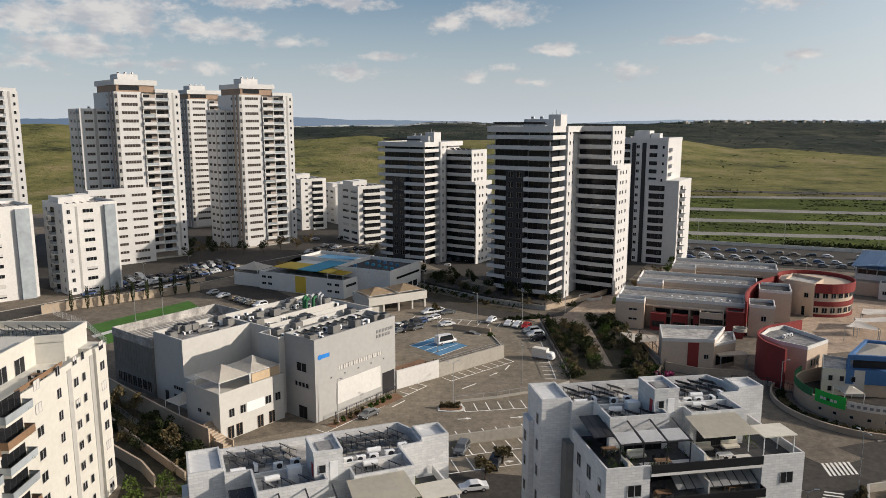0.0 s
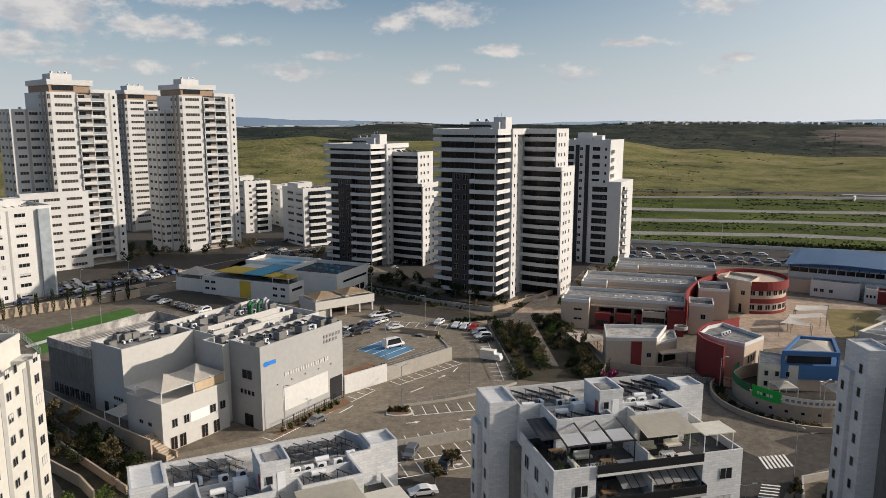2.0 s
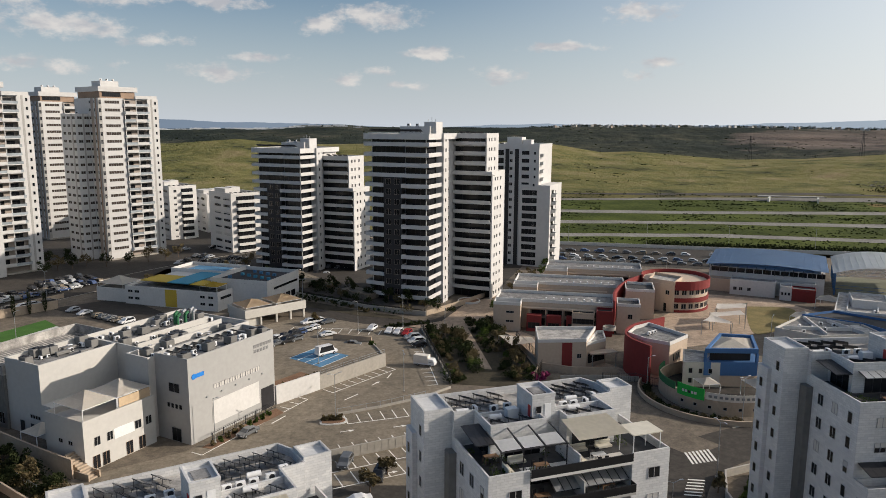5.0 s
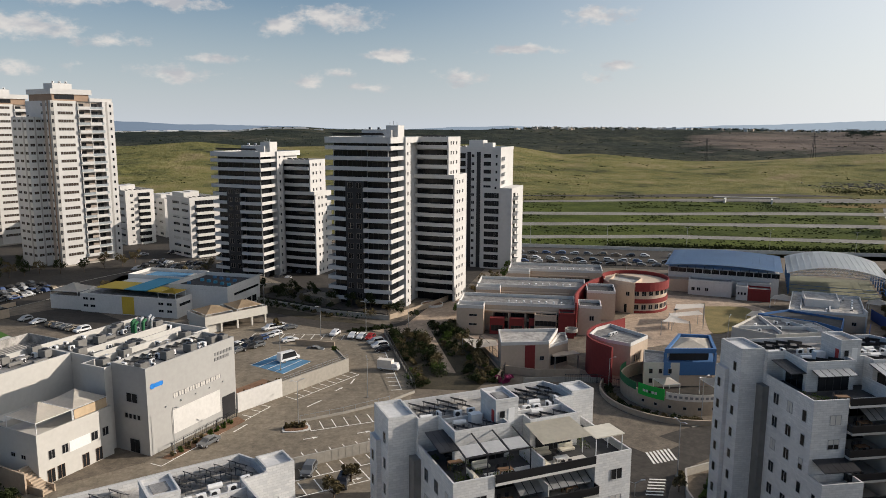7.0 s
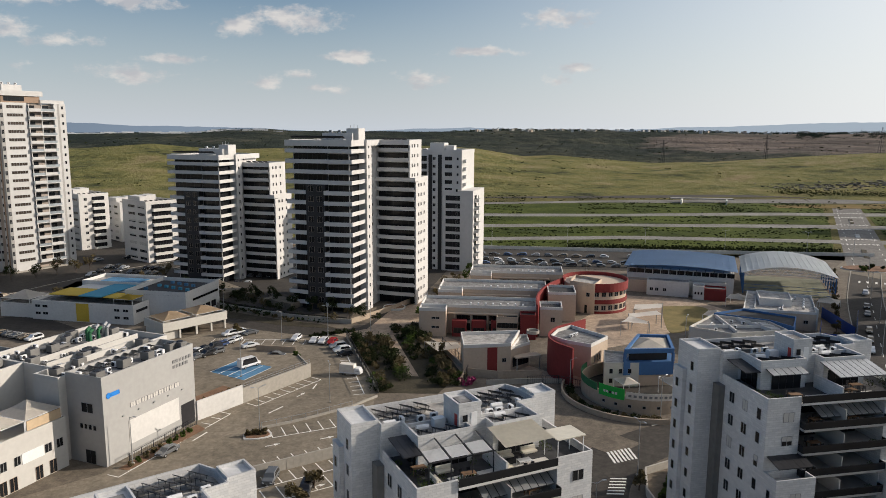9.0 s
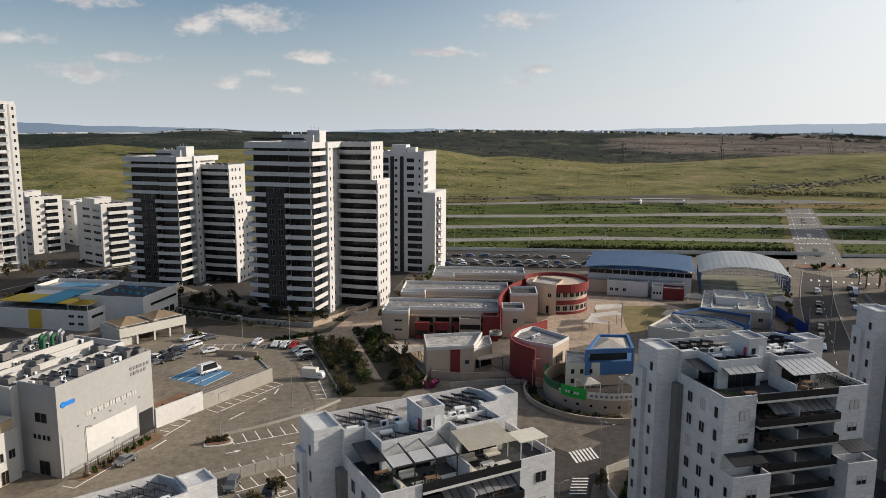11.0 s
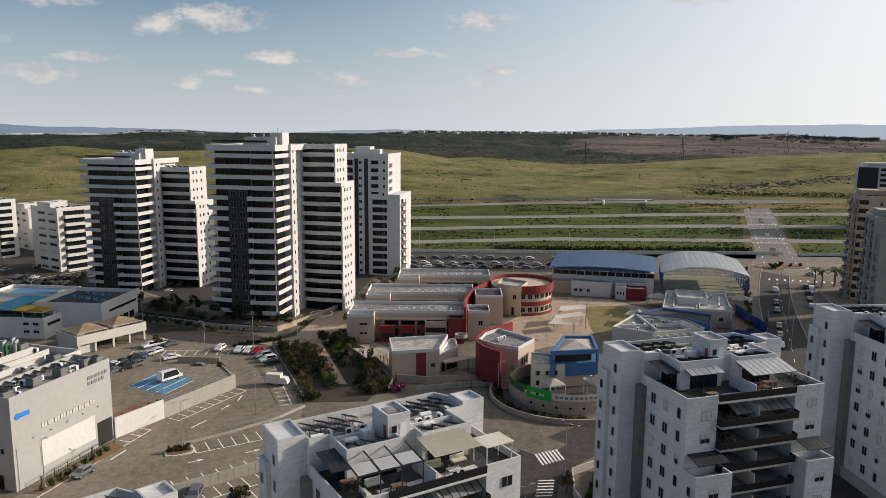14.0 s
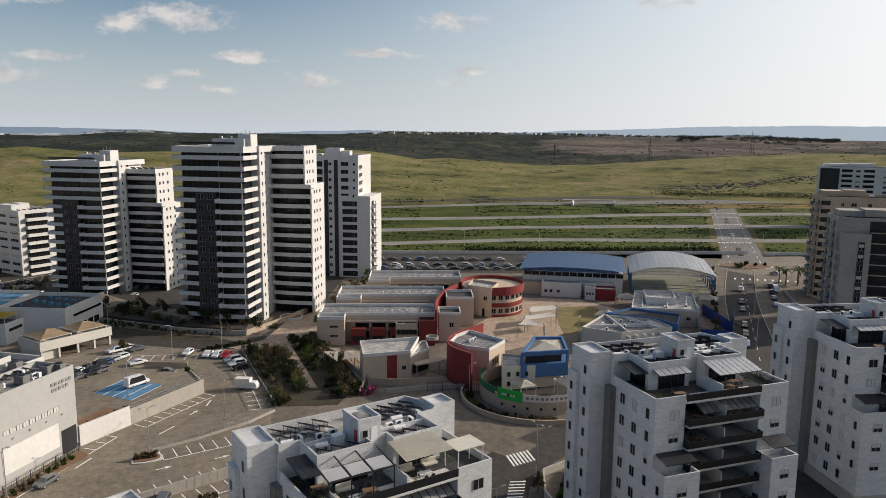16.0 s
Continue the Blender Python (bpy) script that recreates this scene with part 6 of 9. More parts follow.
for x in (9.6, 11.4, 14):
    put("window", window_mesh(1.1, 1.1, 0.0), hall, pose(x, -5.03, 1.6))
for x in (24.2, 25.2, 26.2):
    put("window", window_mesh(0.6, 0.9, 0.0), hall, pose(x, -7.23, 1.8))

court = thing("covered_court", pose(170.7, 217.9, 0, 0, 0, -35.7), "open sports court under a pale arched steel roof", "covered court")
vault("roof", 29.7, 36, 7.4, 2.9, WHITE_ROOF, court, label="pale arched metal roof")
for k in range(7):
    y = 0.3 + 5.9 * k
    bm = bmesh.new()
    for i in range(12):
        a, b = i / 12, (i + 1) / 12
        top = lambda s: 6.85 + 2.95 * (1 - (2 * s - 1) ** 2)
        add_tube(bm, (29.7 * a, 0, top(a)), (29.7 * b, 0, top(b)), 0.12, 4)
        add_tube(bm, (29.7 * a, 0, 6.2 + 1.2 * (1 - (2 * a - 1) ** 2)), (29.7 * b, 0, 6.2 + 1.2 * (1 - (2 * b - 1) ** 2)), 0.1, 4)
        add_tube(bm, (29.7 * a, 0, top(a)), (29.7 * b, 0, 6.2 + 1.2 * (1 - (2 * b - 1) ** 2)), 0.07, 4)
        add_tube(bm, (29.7 * a, 0, 6.2 + 1.2 * (1 - (2 * a - 1) ** 2)), (29.7 * b, 0, top(b)), 0.07, 4)
    put("truss", to_mesh("truss", bm, METAL_WHITE), court, pose(0, y, 0))
    for x in (0.2, 29.5):
        put("column", box_mesh(-0.2, 0.2, -0.2, 0.2, 0, 7.2, BLUE), court, pose(x, y, 0), "blue steel column")
block("court_floor", 1, 28.7, 0.5, 35.5, 0.05, 0.14, COURT_FLOOR, court)
for z in (1.0, 2.2, 3.4):
    for x0, x1, y0, y1 in ((0.2, 29.5, -0.05, 0.05), (29.45, 29.55, 0, 36), (0.15, 0.25, 0, 36)):
        block("court_rail", x0, x1, y0, y1, z, z + 0.12, BLUE, court)

# ---------------------------------------------------------------- round kindergarten and the blue classrooms
kg = thing("round_kindergarten", pose(83, 137.5, 0), "kindergarten behind a round wall with a green banner", "kindergarten")
wall_path("round_wall", arc(0, 0, 12.6, 100, 300, 36), 0, 3.4, 0.3, CONCRETE_WARM, kg)
wall_path("green_rail", arc(0, 0, 12.66, 128, 196, 18), 3.0, 4.6, 0.05, GREEN_DARK, kg, None, "dark green screen")
wall_path("banner", arc(0, 0, 12.72, 199, 226, 9), 2.5, 4.9, 0.05, GREEN_SIGN, kg, None, "bright green banner")
wall_path("banner", arc(0, 0, 12.70, 227, 275, 14), 2.9, 4.4, 0.05, SAIL, kg, None, "white banner with grey bars")
for a in (206, 209, 212, 215, 218):
    put("banner_bar", box_mesh(-0.25, 0.25, -0.03, 0, 0, 0.5, PLASTER if a != 212 else METAL_DARK), kg, pose(12.8 * math.cos(radians(a)), 12.8 * math.sin(radians(a)), 3.4, 0, 0, 90 + a))
for k in range(9):
    a = 231 + 4.6 * k
    put("banner_bar", box_mesh(-0.3, 0.3, -0.03, 0, 0, 0.5, LETTER), kg, pose(12.8 * math.cos(radians(a)), 12.8 * math.sin(radians(a)), 3.4, 0, 0, 90 + a))
for k in range(6):
    a = 205 + 13 * k
    put("window", window_mesh(0.7, 0.6, 0.0), kg, pose(12.64 * math.cos(radians(a)), 12.64 * math.sin(radians(a)), 1.1, 0, 0, 90 + a))
prism("yard", arc(0, 0, 12.2, 0, 352, 40), 0.02, 0.6, ASPHALT, kg)
wall_path("planter_wall", arc(-1, -1, 16.5, 140, 262, 26), 0, 1.1, 0.35, CONCRETE_WARM, kg)
flat_block("cream_house", [(-6.5, 4.2), (1, 2.2), (4, 9), (-2, 13)], 0.6, 5.6, CREAM, kg, ROOF_PALE, 0.5)
for k, (x, y) in enumerate(((-5.0, 3.8), (-3.0, 3.25), (-1.0, 2.75))):
    for z in (1.4, 3.6):
        put("window", window_mesh(0.8, 1.1, 0.0), kg, pose(x, y - 0.05, z, 0, 0, -14.9))
blue = [(-2.4, 3.0), (8.8, 0.8), (13.8, 11.0), (7.0, 13.6)]
prism("blue_room", blue, 3.2, 6.2, BLUE, kg, None, "blue-painted upper room")
ring("blue_frame", blue, 8.2, 9.2, 0.6, BLUE, kg, None, "blue roof frame")
for x, y in blue:
    put("post", box_mesh(-0.25, 0.25, -0.25, 0.25, 6.2, 8.2, BLUE), kg, pose(x * 0.96 + 0.2, y * 0.96 + 0.2, 0))
# charcoal core added to fill the open deck with painted shade
prism("deck_glazing", [(-0.6, 4.0), (8.0, 2.4), (12.2, 10.6), (7.0, 12.4)], 6.2, 8.3, CHARCOAL, kg, None, "dark core standing for shade in the open deck")
prism("lower_room", [(-2, 3.4), (8.4, 1.2), (13, 10.6), (6.8, 13)], 0.6, 3.2, BEIGE, kg)
bm = bmesh.new()
q = [bm.verts.new((*p, 8.6)) for p in ((-1.6, 3.4), (8.2, 1.6), (12.8, 10.6), (7.0, 12.8))]
c = bm.verts.new((6.2, 6.8, 9.9))
for i in range(4):
    bm.faces.new((q[i], q[(i + 1) % 4], c))
bmesh.ops.solidify(bm, geom=bm.faces[:], thickness=0.06)
put("shade_cloth", to_mesh("shade_cloth", bm, SAIL), kg)
peaked_canopy(kg, 3.2, 10, -8.6, -2.4, 3.9, 1.5, SAIL, "tent_roof", True, 0.6)
peaked_canopy(kg, -5.4, -1.6, -2.6, 1.6, 3.2, 0.9, SAIL, "tent_roof", True, 0.6)


def classrooms():
    t = thing("blue_classrooms", pose(0, 0, 0), "pale classrooms with blue walls and flat roofs", "school building")
    flat_block("polygon_room", [(114.7, 166.7), (121.4, 157.8), (138.3, 157.4), (139.5, 166.5), (128.7, 176.4)], 0, 4.6, CREAM, t, ROOF_GREY, 0.6)
    flat_block("blue_room", [(139.6, 166), (141, 158.2), (149.5, 167.2), (141.1, 179.2), (129.6, 176.8)], 0, 4.9, BLUE, t, ROOF_DARK, 0.6)
    flat_block("pale_room", [(141.5, 179.6), (158.6, 169.4), (173.4, 188.4), (158.2, 199.6)], 0, 4.8, BEIGE, t, ROOF_PALE, 0.7, PLASTER)
    flat_block("upper_room", [(150.5, 184), (158, 179), (164.5, 188), (156.8, 193.6)], 4.82, 6.6, PLASTER, t, ROOF_PALE, 0.5)
    for k in range(6):
        put("air_conditioner", ac_mesh(), t, pose(152 + 3 * k, 177 + 2.2 * k, 4.83, 0, 0, 40))
    for k in range(5):
        put("window", window_mesh(1.2, 1.0, 0.0), t, pose(144.5 + 2.9 * k, 177.75 - 1.73 * k, 2.0, 0, 0, -30.8))
        block("wall_fin", 0, 0.3, -1.6, 0, 0, 4.2, PLASTER, t, pose(123 + 2.6 * k, 157.7, 0))
    for a, b in (((117, 166.6), (137, 161)), ((124, 159), (129, 175)), ((134, 158.2), (133, 171)), ((146, 180), (160, 197)), ((152, 175.4), (167, 193.4))):
        wall_path("roof_divider", [a, b], 4.5, 5.5, 0.3, PLASTER, t)
    for k in range(7):
        put("air_conditioner", ac_mesh(), t, pose(120 + 2.3 * k, 162.6 + (k * 5) % 7, 4.62, 0, 0, 30 * k))
        put("roof_fin", box_mesh(-0.15, 0.15, -1.3, 1.3, 4.6, 5.1, PLASTER), t, pose(136.2 + 0.1 * k, 159.4 + 1.05 * k, 0, 0, 0, 90))
    for k in range(4):
        put("water_tank", tank_mesh(), t, pose(160 + 2.4 * k, 176.5 + 2.7 * k, 4.83, 0, 0, 45))
    wall_path("arched_rib", [(158.8, 169.2), (160.5, 172)], 0, 6.4, 0.4, PLASTER, t)
    return t


classrooms()
for x, y in ((181.4, 189.4), (156.4, 201.5), (135.5, 183.9)):
    tent = thing("yard_tent", pose(x, y, 0, 0, 0, 40), "pale peaked cloth tent in the classroom yard", "tent", "yard tents")
    peaked_canopy(tent, -3, 3, -3, 3, 3.0, 1.3, SAIL, "tent_roof", True, 0.0)
net = thing("blue_screen_fence", pose(0, 0, 0), "dark blue netting fence round the playground", "fence")
for a, b in (((149, 157.8), (156, 152.4)), ((156, 152.4), (179.4, 175.6)), ((163, 160), (172, 182)), ((149, 157.8), (160, 169))):
    wall_path("net", [a, b], 0, 3.4, 0.06, BLUE_DARK, net)
for k in range(9):
    put("post", box_mesh(-0.06, 0.06, -0.06, 0.06, 0, 3.6, METAL_GREY), net, pose(156 + 2.9 * k, 152.5 + 2.88 * k, 0))

# shade sails on the plaza
for corners in ([(115.2, 195.6, 4.4), (124.3, 194.8, 4.4), (120.8, 189.7, 4.4), (110.7, 188.8, 4.4)], [(108.4, 187.5, 4.0), (117.9, 187.8, 4.2), (116.8, 183.2, 4.2), (106.7, 182.7, 4.0)], [(101.6, 179.5, 4.0), (106.7, 184.3, 4.4), (108.6, 176.9, 4.2), (108.1, 175.4, 4.0)]):
    s = thing("shade_sail", pose(0, 0, 0), "white flat shade sail on steel masts over the plaza", "shade sail", "plaza shade sails")
    bm = bmesh.new()
    c = [Vector(q) for q in corners]
    g = []
    for i in range(7):
        row = []
        for j in range(5):
            u, v = i / 6, j / 4
            p = c[0].lerp(c[1], u).lerp(c[3].lerp(c[2], u), v)
            pull = 0.10 * (4 * u * (1 - u) * (v - 0.5))
            p = p + (c[0] - c[3]) * pull * 1.2 + Vector((0, 0, -0.9 * u * (1 - u) * v * (1 - v) * 4))
            row.append(bm.verts.new(p))
        g.append(row)
    for r0, r1 in zip(g, g[1:]):
        for j in range(4):
            bm.faces.new((r0[j], r1[j], r1[j + 1], r0[j + 1]))
    bmesh.ops.solidify(bm, geom=bm.faces[:], thickness=0.04)
    put("cloth", to_mesh("cloth", bm, SAIL_WHITE), s)
    for q in corners:
        put("mast", box_mesh(-0.07, 0.07, -0.07, 0.07, 0, round(q[2] + 0.15, 2), METAL_GREY), s, pose(q[0], q[1], 0))


# cloth roofs beside the school
for name, p, mat in (("yard_sail", [(44.6, 178, 2.9), (53, 176.6, 2.4), (52, 169.5, 3.2), (46, 171, 2.3)], SAIL), ("yard_canopy", [(82, 246, 5), (104, 250, 5.0), (118, 238, 5), (98, 232, 4.6)], SAIL_TAN)):
    s = thing(name, pose(0, 0, 0), "stretched pale cloth shading the school yard", "shade sail")
    bm = bmesh.new()
    v = [bm.verts.new(q) for q in p]
    mid = bm.verts.new(sum((Vector(q) for q in p), Vector()) / 4 + Vector((0, 0, 1.2 if mat == SAIL_TAN else -0.4)))
    for i in range(4):
        bm.faces.new((v[i], v[(i + 1) % 4], mid))
    bmesh.ops.solidify(bm, geom=bm.faces[:], thickness=0.05)
    put("cloth", to_mesh("cloth", bm, mat), s)
    for x, y, z in p:
        put("mast", box_mesh(-0.08, 0.08, -0.08, 0.08, 0, z, METAL_GREY), s, pose(x, y, 0))


# ---------------------------------------------------------------- kindergarten with the yellow decks, and the pavilion
def yellow_kindergarten():
    t = thing("yellow_kindergarten", pose(-31, 224.5, 0, 0, 0, -27), "white kindergarten with yellow and teal roof decks", "kindergarten")
    flat_block("front_wing", rect(-34, -0.2, 0, 12), 0, 5.2, PLASTER, t, ROOF_GREY, 0.7)
    flat_block("corner_room", rect(-8, 12, 8, 28), 0, 7.4, PLASTER, t, ROOF_DARK, 1.2)
    flat_block("rear_room", rect(-32, -9, 20, 32), 0, 7.0, PLASTER, t, ROOF_PALE, 1.0)
    flat_block("side_room", rect(-46, -34.003, 1, 11), 0, 4.0, PLASTER, t, ROOF_GREY, 0.4)
    block("yellow_deck", -31, -19, 3.5, 13, 6.9, 7.1, YELLOW, t, None, "yellow roof deck")
    block("teal_deck", -19.6, -12, 2, 19.5, 7.2, 7.45, TEAL, t, None, "teal roof deck")
    block("yellow_deck", -12, -2, 3, 9.5, 6.9, 7.1, YELLOW, t, None, "yellow roof deck")
    block("deck_wall", -30, -2, 12.02, 19.9, 0, 6.8, PLASTER, t)
    block("yellow_panel", -19, -14.8, -0.08, -0.003, 0.2, 5.6, YELLOW, t)
    peaked_canopy(t, -7, -1, 1, 6, 7.3, 1.2, YELLOW, "yellow_tent", True, 5.2)
    peaked_canopy(t, -46, -36, 1.4, 10, 5.6, 2.0, SAIL, "grey_tent", True, 4.0)
    for x in (-32, -29.5, -5.5, -2.6):
        for z in (1.6, 3.8):
            put("window", window_mesh(1.7, 0.8, 0.0), t, pose(x, -0.03, z))
    block("window_band", 12.003, 12.07, 12, 27, 5.2, 5.9, GLASS, t)
    block("window_band", -0.197, -0.13, 1.5, 7, 3.4, 4.2, GLASS, t)
    for k in range(4):
        put("window", glazing_mesh(2.6, 2.0, 2), t, pose(12.05, 12.5 + 3.4 * k, 0.8, 0, 0, 90))
    for k in range(10):
        put("roof_toy", box_mesh(-0.5, 0.5, -0.4, 0.4, 0, 0.8, TEAL if k % 2 else COURT_BLUE), t, pose(-5 + 1.5 * k, 14 + (k * 5) % 11, 7.43))
    block("roof_pool", -28, -14, 22.5, 30, 7.03, 7.2, COURT_BLUE, t)
    return t


yellow_kindergarten()
pv = thing("parking_pavilion", pose(-21.2, 204.6, 0, 0, 0, 33), "cream pavilion on columns with two tent roofs", "pavilion")
block("deck", 0, 19.5, 0, 10.5, 2.9, 3.2, CREAM, pv)
ring("parapet", rect(-0.02, 19.52, -0.02, 10.52), 2.6, 5.0, 0.25, CREAM, pv)
for x in (0.5, 5, 10, 14.6, 19):
    for y in (0.5, 10):
        put("column", box_mesh(-0.25, 0.25, -0.25, 0.25, 0, 2.9, CREAM), pv, pose(x, y, 0))
block("back_wall", 0.3, 5, 1, 10, 0, 2.9, CREAM, pv)
peaked_canopy(pv, 0.8, 8.8, 1, 9.6, 5.4, 1.5, SAIL_TAN, "tent_roof", True, 3.2)
peaked_canopy(pv, 10.4, 18.6, 1, 9.6, 5.4, 1.5, SAIL_TAN, "tent_roof", True, 3.2)

# ---------------------------------------------------------------- brown and beige towers by the roundabout
bt = midrise("beige_tower", pose(227.2, 186.2, 0, 0, 0, -40), 24, 16, 12, CONCRETE_WARM, [("b", 1.6, 3.0, 1.3, None)], [("b", 3.2, 2.6, 1.5, None), ("w", 7.2, 1.0), ("b", 12, 2.6, 1.3, GLASS_LIGHT)], "beige plastered tower with small stacked balconies", 2.98, group="beige towers by the street")
for x, w in ((7.0, 1.0), (10.6, 1.7), (15.6, 1.2)):
    put("window", window_mesh(w, 1.3, 0.0), bt, pose(x, -0.03, 11 * 2.98 + 0.6))


def grey_tower(m):
    """Stepped grey-beige tower: a blind corner pier with a glazed slot before a dark stack of balconies."""
    S, n, W, D = 3.25, 10, 24, 15
    # the wide charcoal strip mimics the dark depth of the balcony stack
    t = midrise("beige_tower", m, W, D, n, CONCRETE, [("s", 16.2, 14.6, CHARCOAL, 0.06), ("b", 16.2, 14.0, 1.6, GLASS_TINT)], [("b", 4, 2.6, 1.3, None), ("w", 8, 1.0), ("b", 12, 2.6, 1.3, None)], "stepped grey-beige apartment tower beside the street", S, group="beige towers by the street")
    top = 8.6 * S
    block("corner_pier", 0.8, 8.8, -3.4, -0.002, 0, top, CONCRETE, t)
    ring("pier_parapet", rect(0.8, 8.8, -3.4, -0.004), top, top + 1.0, 0.22, CONCRETE, t)
    block("window_slot", 5.4, 7.2, -3.46, -3.403, 1.5, top - 1.5, CHARCOAL, t, None, "dark glazed slot")
    for k in range(8):
        put("window", window_mesh(1.5, 1.9, RND.choice((0.0, 0.5))), t, pose(6.3, -3.5, k * S + 1.2))
        put("balcony", balcony_mesh("pier", rect(-1.2, 1.2, -1.3, -0.004), [(-1.2, -0.004), (-1.2, -1.3), (1.2, -1.3), (1.2, -0.004)], CONCRETE), t, pose(0.8, -1.8, k * S, 0, 0, -90))
    for k in range(7):
        plant(1.4 + 1.0 * k, -2.9, top, t, 0.5, 1.0, LEAF)
    block("top_room", 8, 16, 3, 11, n * S + 0.12, n * S + 3.2, CONCRETE, t)
    return t


grey_tower(pose(200.6, 157.9, 0, 0, 0, -40))
midrise("dark_block", pose(402.0, 331.6, 0, 0, 0, -46), 48, 18, 12, PLASTER, [("s", 5.4, 10.8, CHARCOAL, 0.08), ("w", 36, 2.4), ("s", 40, 6, CHARCOAL, 0.08), ("b", 45, 5, 1.5, None), ("b", 15, 6, 1.5, None), ("w", 21, 2.4), ("b", 27, 6, 1.5, None)], [("w", 9, 3)], "white and charcoal block beyond the roundabout", group="")

# ---------------------------------------------------------------- town ground, streets, lots
def patch(name, pts, z, mat, label, category="pavement", h=0.1):
    """A flat sheet of ground with a small thickness."""
    ob = prism(name, pts, z - h, z, mat)
    return tagged(ob, label, category, kind="structure")


def ribbon(pts, w):
    """Outline of a street of width w along a smooth centre line."""
    c = [Vector(p) for p in curve_pts(pts, 8)]
    left, right = [], []
    for i, p in enumerate(c):
        d = (c[min(i + 1, len(c) - 1)] - c[max(i - 1, 0)]).normalized()
        n = Vector((-d.y, d.x)) * w / 2
        left.append(tuple(p + n))
        right.append(tuple(p - n))
    return right + left[::-1]


def street(name, pts, w, z, mat=ASPHALT, kerb=True, label="asphalt street between pale kerbs", cut=0.0):
    out = ribbon(pts, w)
    st = patch(name, out, z, mat, label, "road", 0.06)
    if kerb:
        n = len(out) // 2
        for side in (out[int(n * cut):n], out[n:2 * n - int(n * cut)]):
            bm = bmesh.new()
            add_wall_path(bm, side, z - 0.05, z + 0.13, 0.28)
            tagged(put("kerb", to_mesh("kerb", bm, CONCRETE)), "grey concrete kerb along the street", "kerb", kind="structure")
    return st


patch("town_ground", [(-330, -60), (330, -60), (420, 160), (300, 262), (96, 330), (-60, 460), (-330, 430)], 0.0, SIDEWALK, "worn concrete paving between the buildings", "pavement", 0.1)
# dark sheet painting the shade among the white towers
patch("yard", [(-170, 262), (-128, 236), (-92, 268), (-20, 300), (6, 356), (-60, 440), (-200, 360)], 0.022, ASPHALT, "asphalt yard among the white towers, darkened for their shade", "yard", 0.08)
GREY_Z = 0.03
street("street", [(-160, 165), (-122, 208), (-84, 258), (-60, 292), (-30, 322), (30, 352)], 13, GREY_Z)
# asphalt instead of paving, so the lane carries the towers' shadow in its colour
street("street", [(-84, 260), (-40, 262), (-14, 238), (6, 214), (24, 203), (38, 207), (62, 255), (84, 300)], 8, GREY_Z + 0.012, ASPHALT, False, "lane past the towers, darkened for their shadow")
street("street", [(44, 84), (56, 104), (70, 113), (92, 118), (128, 122), (152, 140), (200, 193), (247, 240)], 11, GREY_Z, cut=0.34)
street("street", [(66, 112), (61, 124), (63, 140), (58, 150), (46, 150), (34, 140)], 8, GREY_Z + 0.01, SIDEWALK, False, "service lane round the kindergarten wall")
street("street", [(-20, 108), (8, 104), (34, 100), (58, 107)], 9, GREY_Z + 0.014, ASPHALT, False, "asphalt street beside the parking bays")
patch("car_park", [(-44, 116), (-26, 100), (20, 102), (24, 140), (27, 152), (29.5, 186), (20, 205), (-8, 213), (-24, 202), (-13, 180), (-10, 148), (-24, 126)], 0.035, ASPHALT_PALE, "worn brown-grey asphalt car park", "car park", 0.07)
patch("car_park", [(-126, 232), (-98, 252), (-78, 285), (-62, 318), (-100, 300), (-118, 262)], 0.05, ASPHALT, "dark asphalt car park full of cars", "car park", 0.07)
patch("car_park", [(-60, 300), (-36, 280), (-22, 318), (-40, 326), (-58, 330)], 0.05, ASPHALT, "dark asphalt car park behind the kindergarten", "car park", 0.07)
patch("car_park", [(-82, 236), (-50, 208), (-38, 214), (-64, 248)], 0.055, ASPHALT, "asphalt parking strip by the kindergarten", "car park", 0.07)
patch("car_park", [(88, 292), (160, 262), (182, 288), (186, 302), (112, 334), (92, 330)], 0.05, ASPHALT, "long asphalt car park behind the school", "car park", 0.07)
patch("plaza", [(84, 168), (104, 172), (150, 196), (146, 214), (126, 226), (112, 210), (96, 196), (84, 176), (70, 146), (76, 142)], 0.06, PAVING, "sand-coloured school plaza paving", "plaza", 0.08)
patch("court_yard", [(44, 172), (50, 160), (70, 146), (72, 150), (64, 166), (54, 190), (46, 190)], 0.05, PAVING, "shaded paved school yard", "pavement", 0.08)
patch("plaza", [(24, 200), (34, 204), (44, 222), (60, 236), (66, 230), (50, 206), (42, 196), (28, 196)], 0.062, PAVING, "paved approach to the towers", "plaza", 0.08)
patch("school_lawn", curve_pts([(132, 207), (144, 203), (139, 191), (126, 181), (117, 178), (122, 190), (132, 207)], 5)[:-1], 0.09, DRY_LAWN, "yellowed lawn inside the school plaza", "lawn", 0.1)
patch("sports_lawn", [(-97, 193), (-84.5, 177), (-66, 205), (-79, 222)], 0.09, LAWN, "bright green artificial turf pitch", "lawn", 0.1)
patch("lawn_path", [(-91.5, 184.5), (-90, 182.6), (-72, 212.6), (-73.5, 214.5)], 0.11, KERB_WHITE, "pale path across the turf", "path", 0.1)
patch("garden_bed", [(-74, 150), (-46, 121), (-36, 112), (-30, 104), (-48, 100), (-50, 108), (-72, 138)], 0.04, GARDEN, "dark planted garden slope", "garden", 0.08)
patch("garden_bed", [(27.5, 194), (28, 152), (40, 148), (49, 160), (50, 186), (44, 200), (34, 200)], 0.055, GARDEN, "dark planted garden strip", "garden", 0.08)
for pts in ([(37.5, 196), (40.0, 196), (38.6, 160), (36.4, 161)],):
    patch("garden_path", pts, 0.1, PAVING, "paved garden path", "path", 0.06)
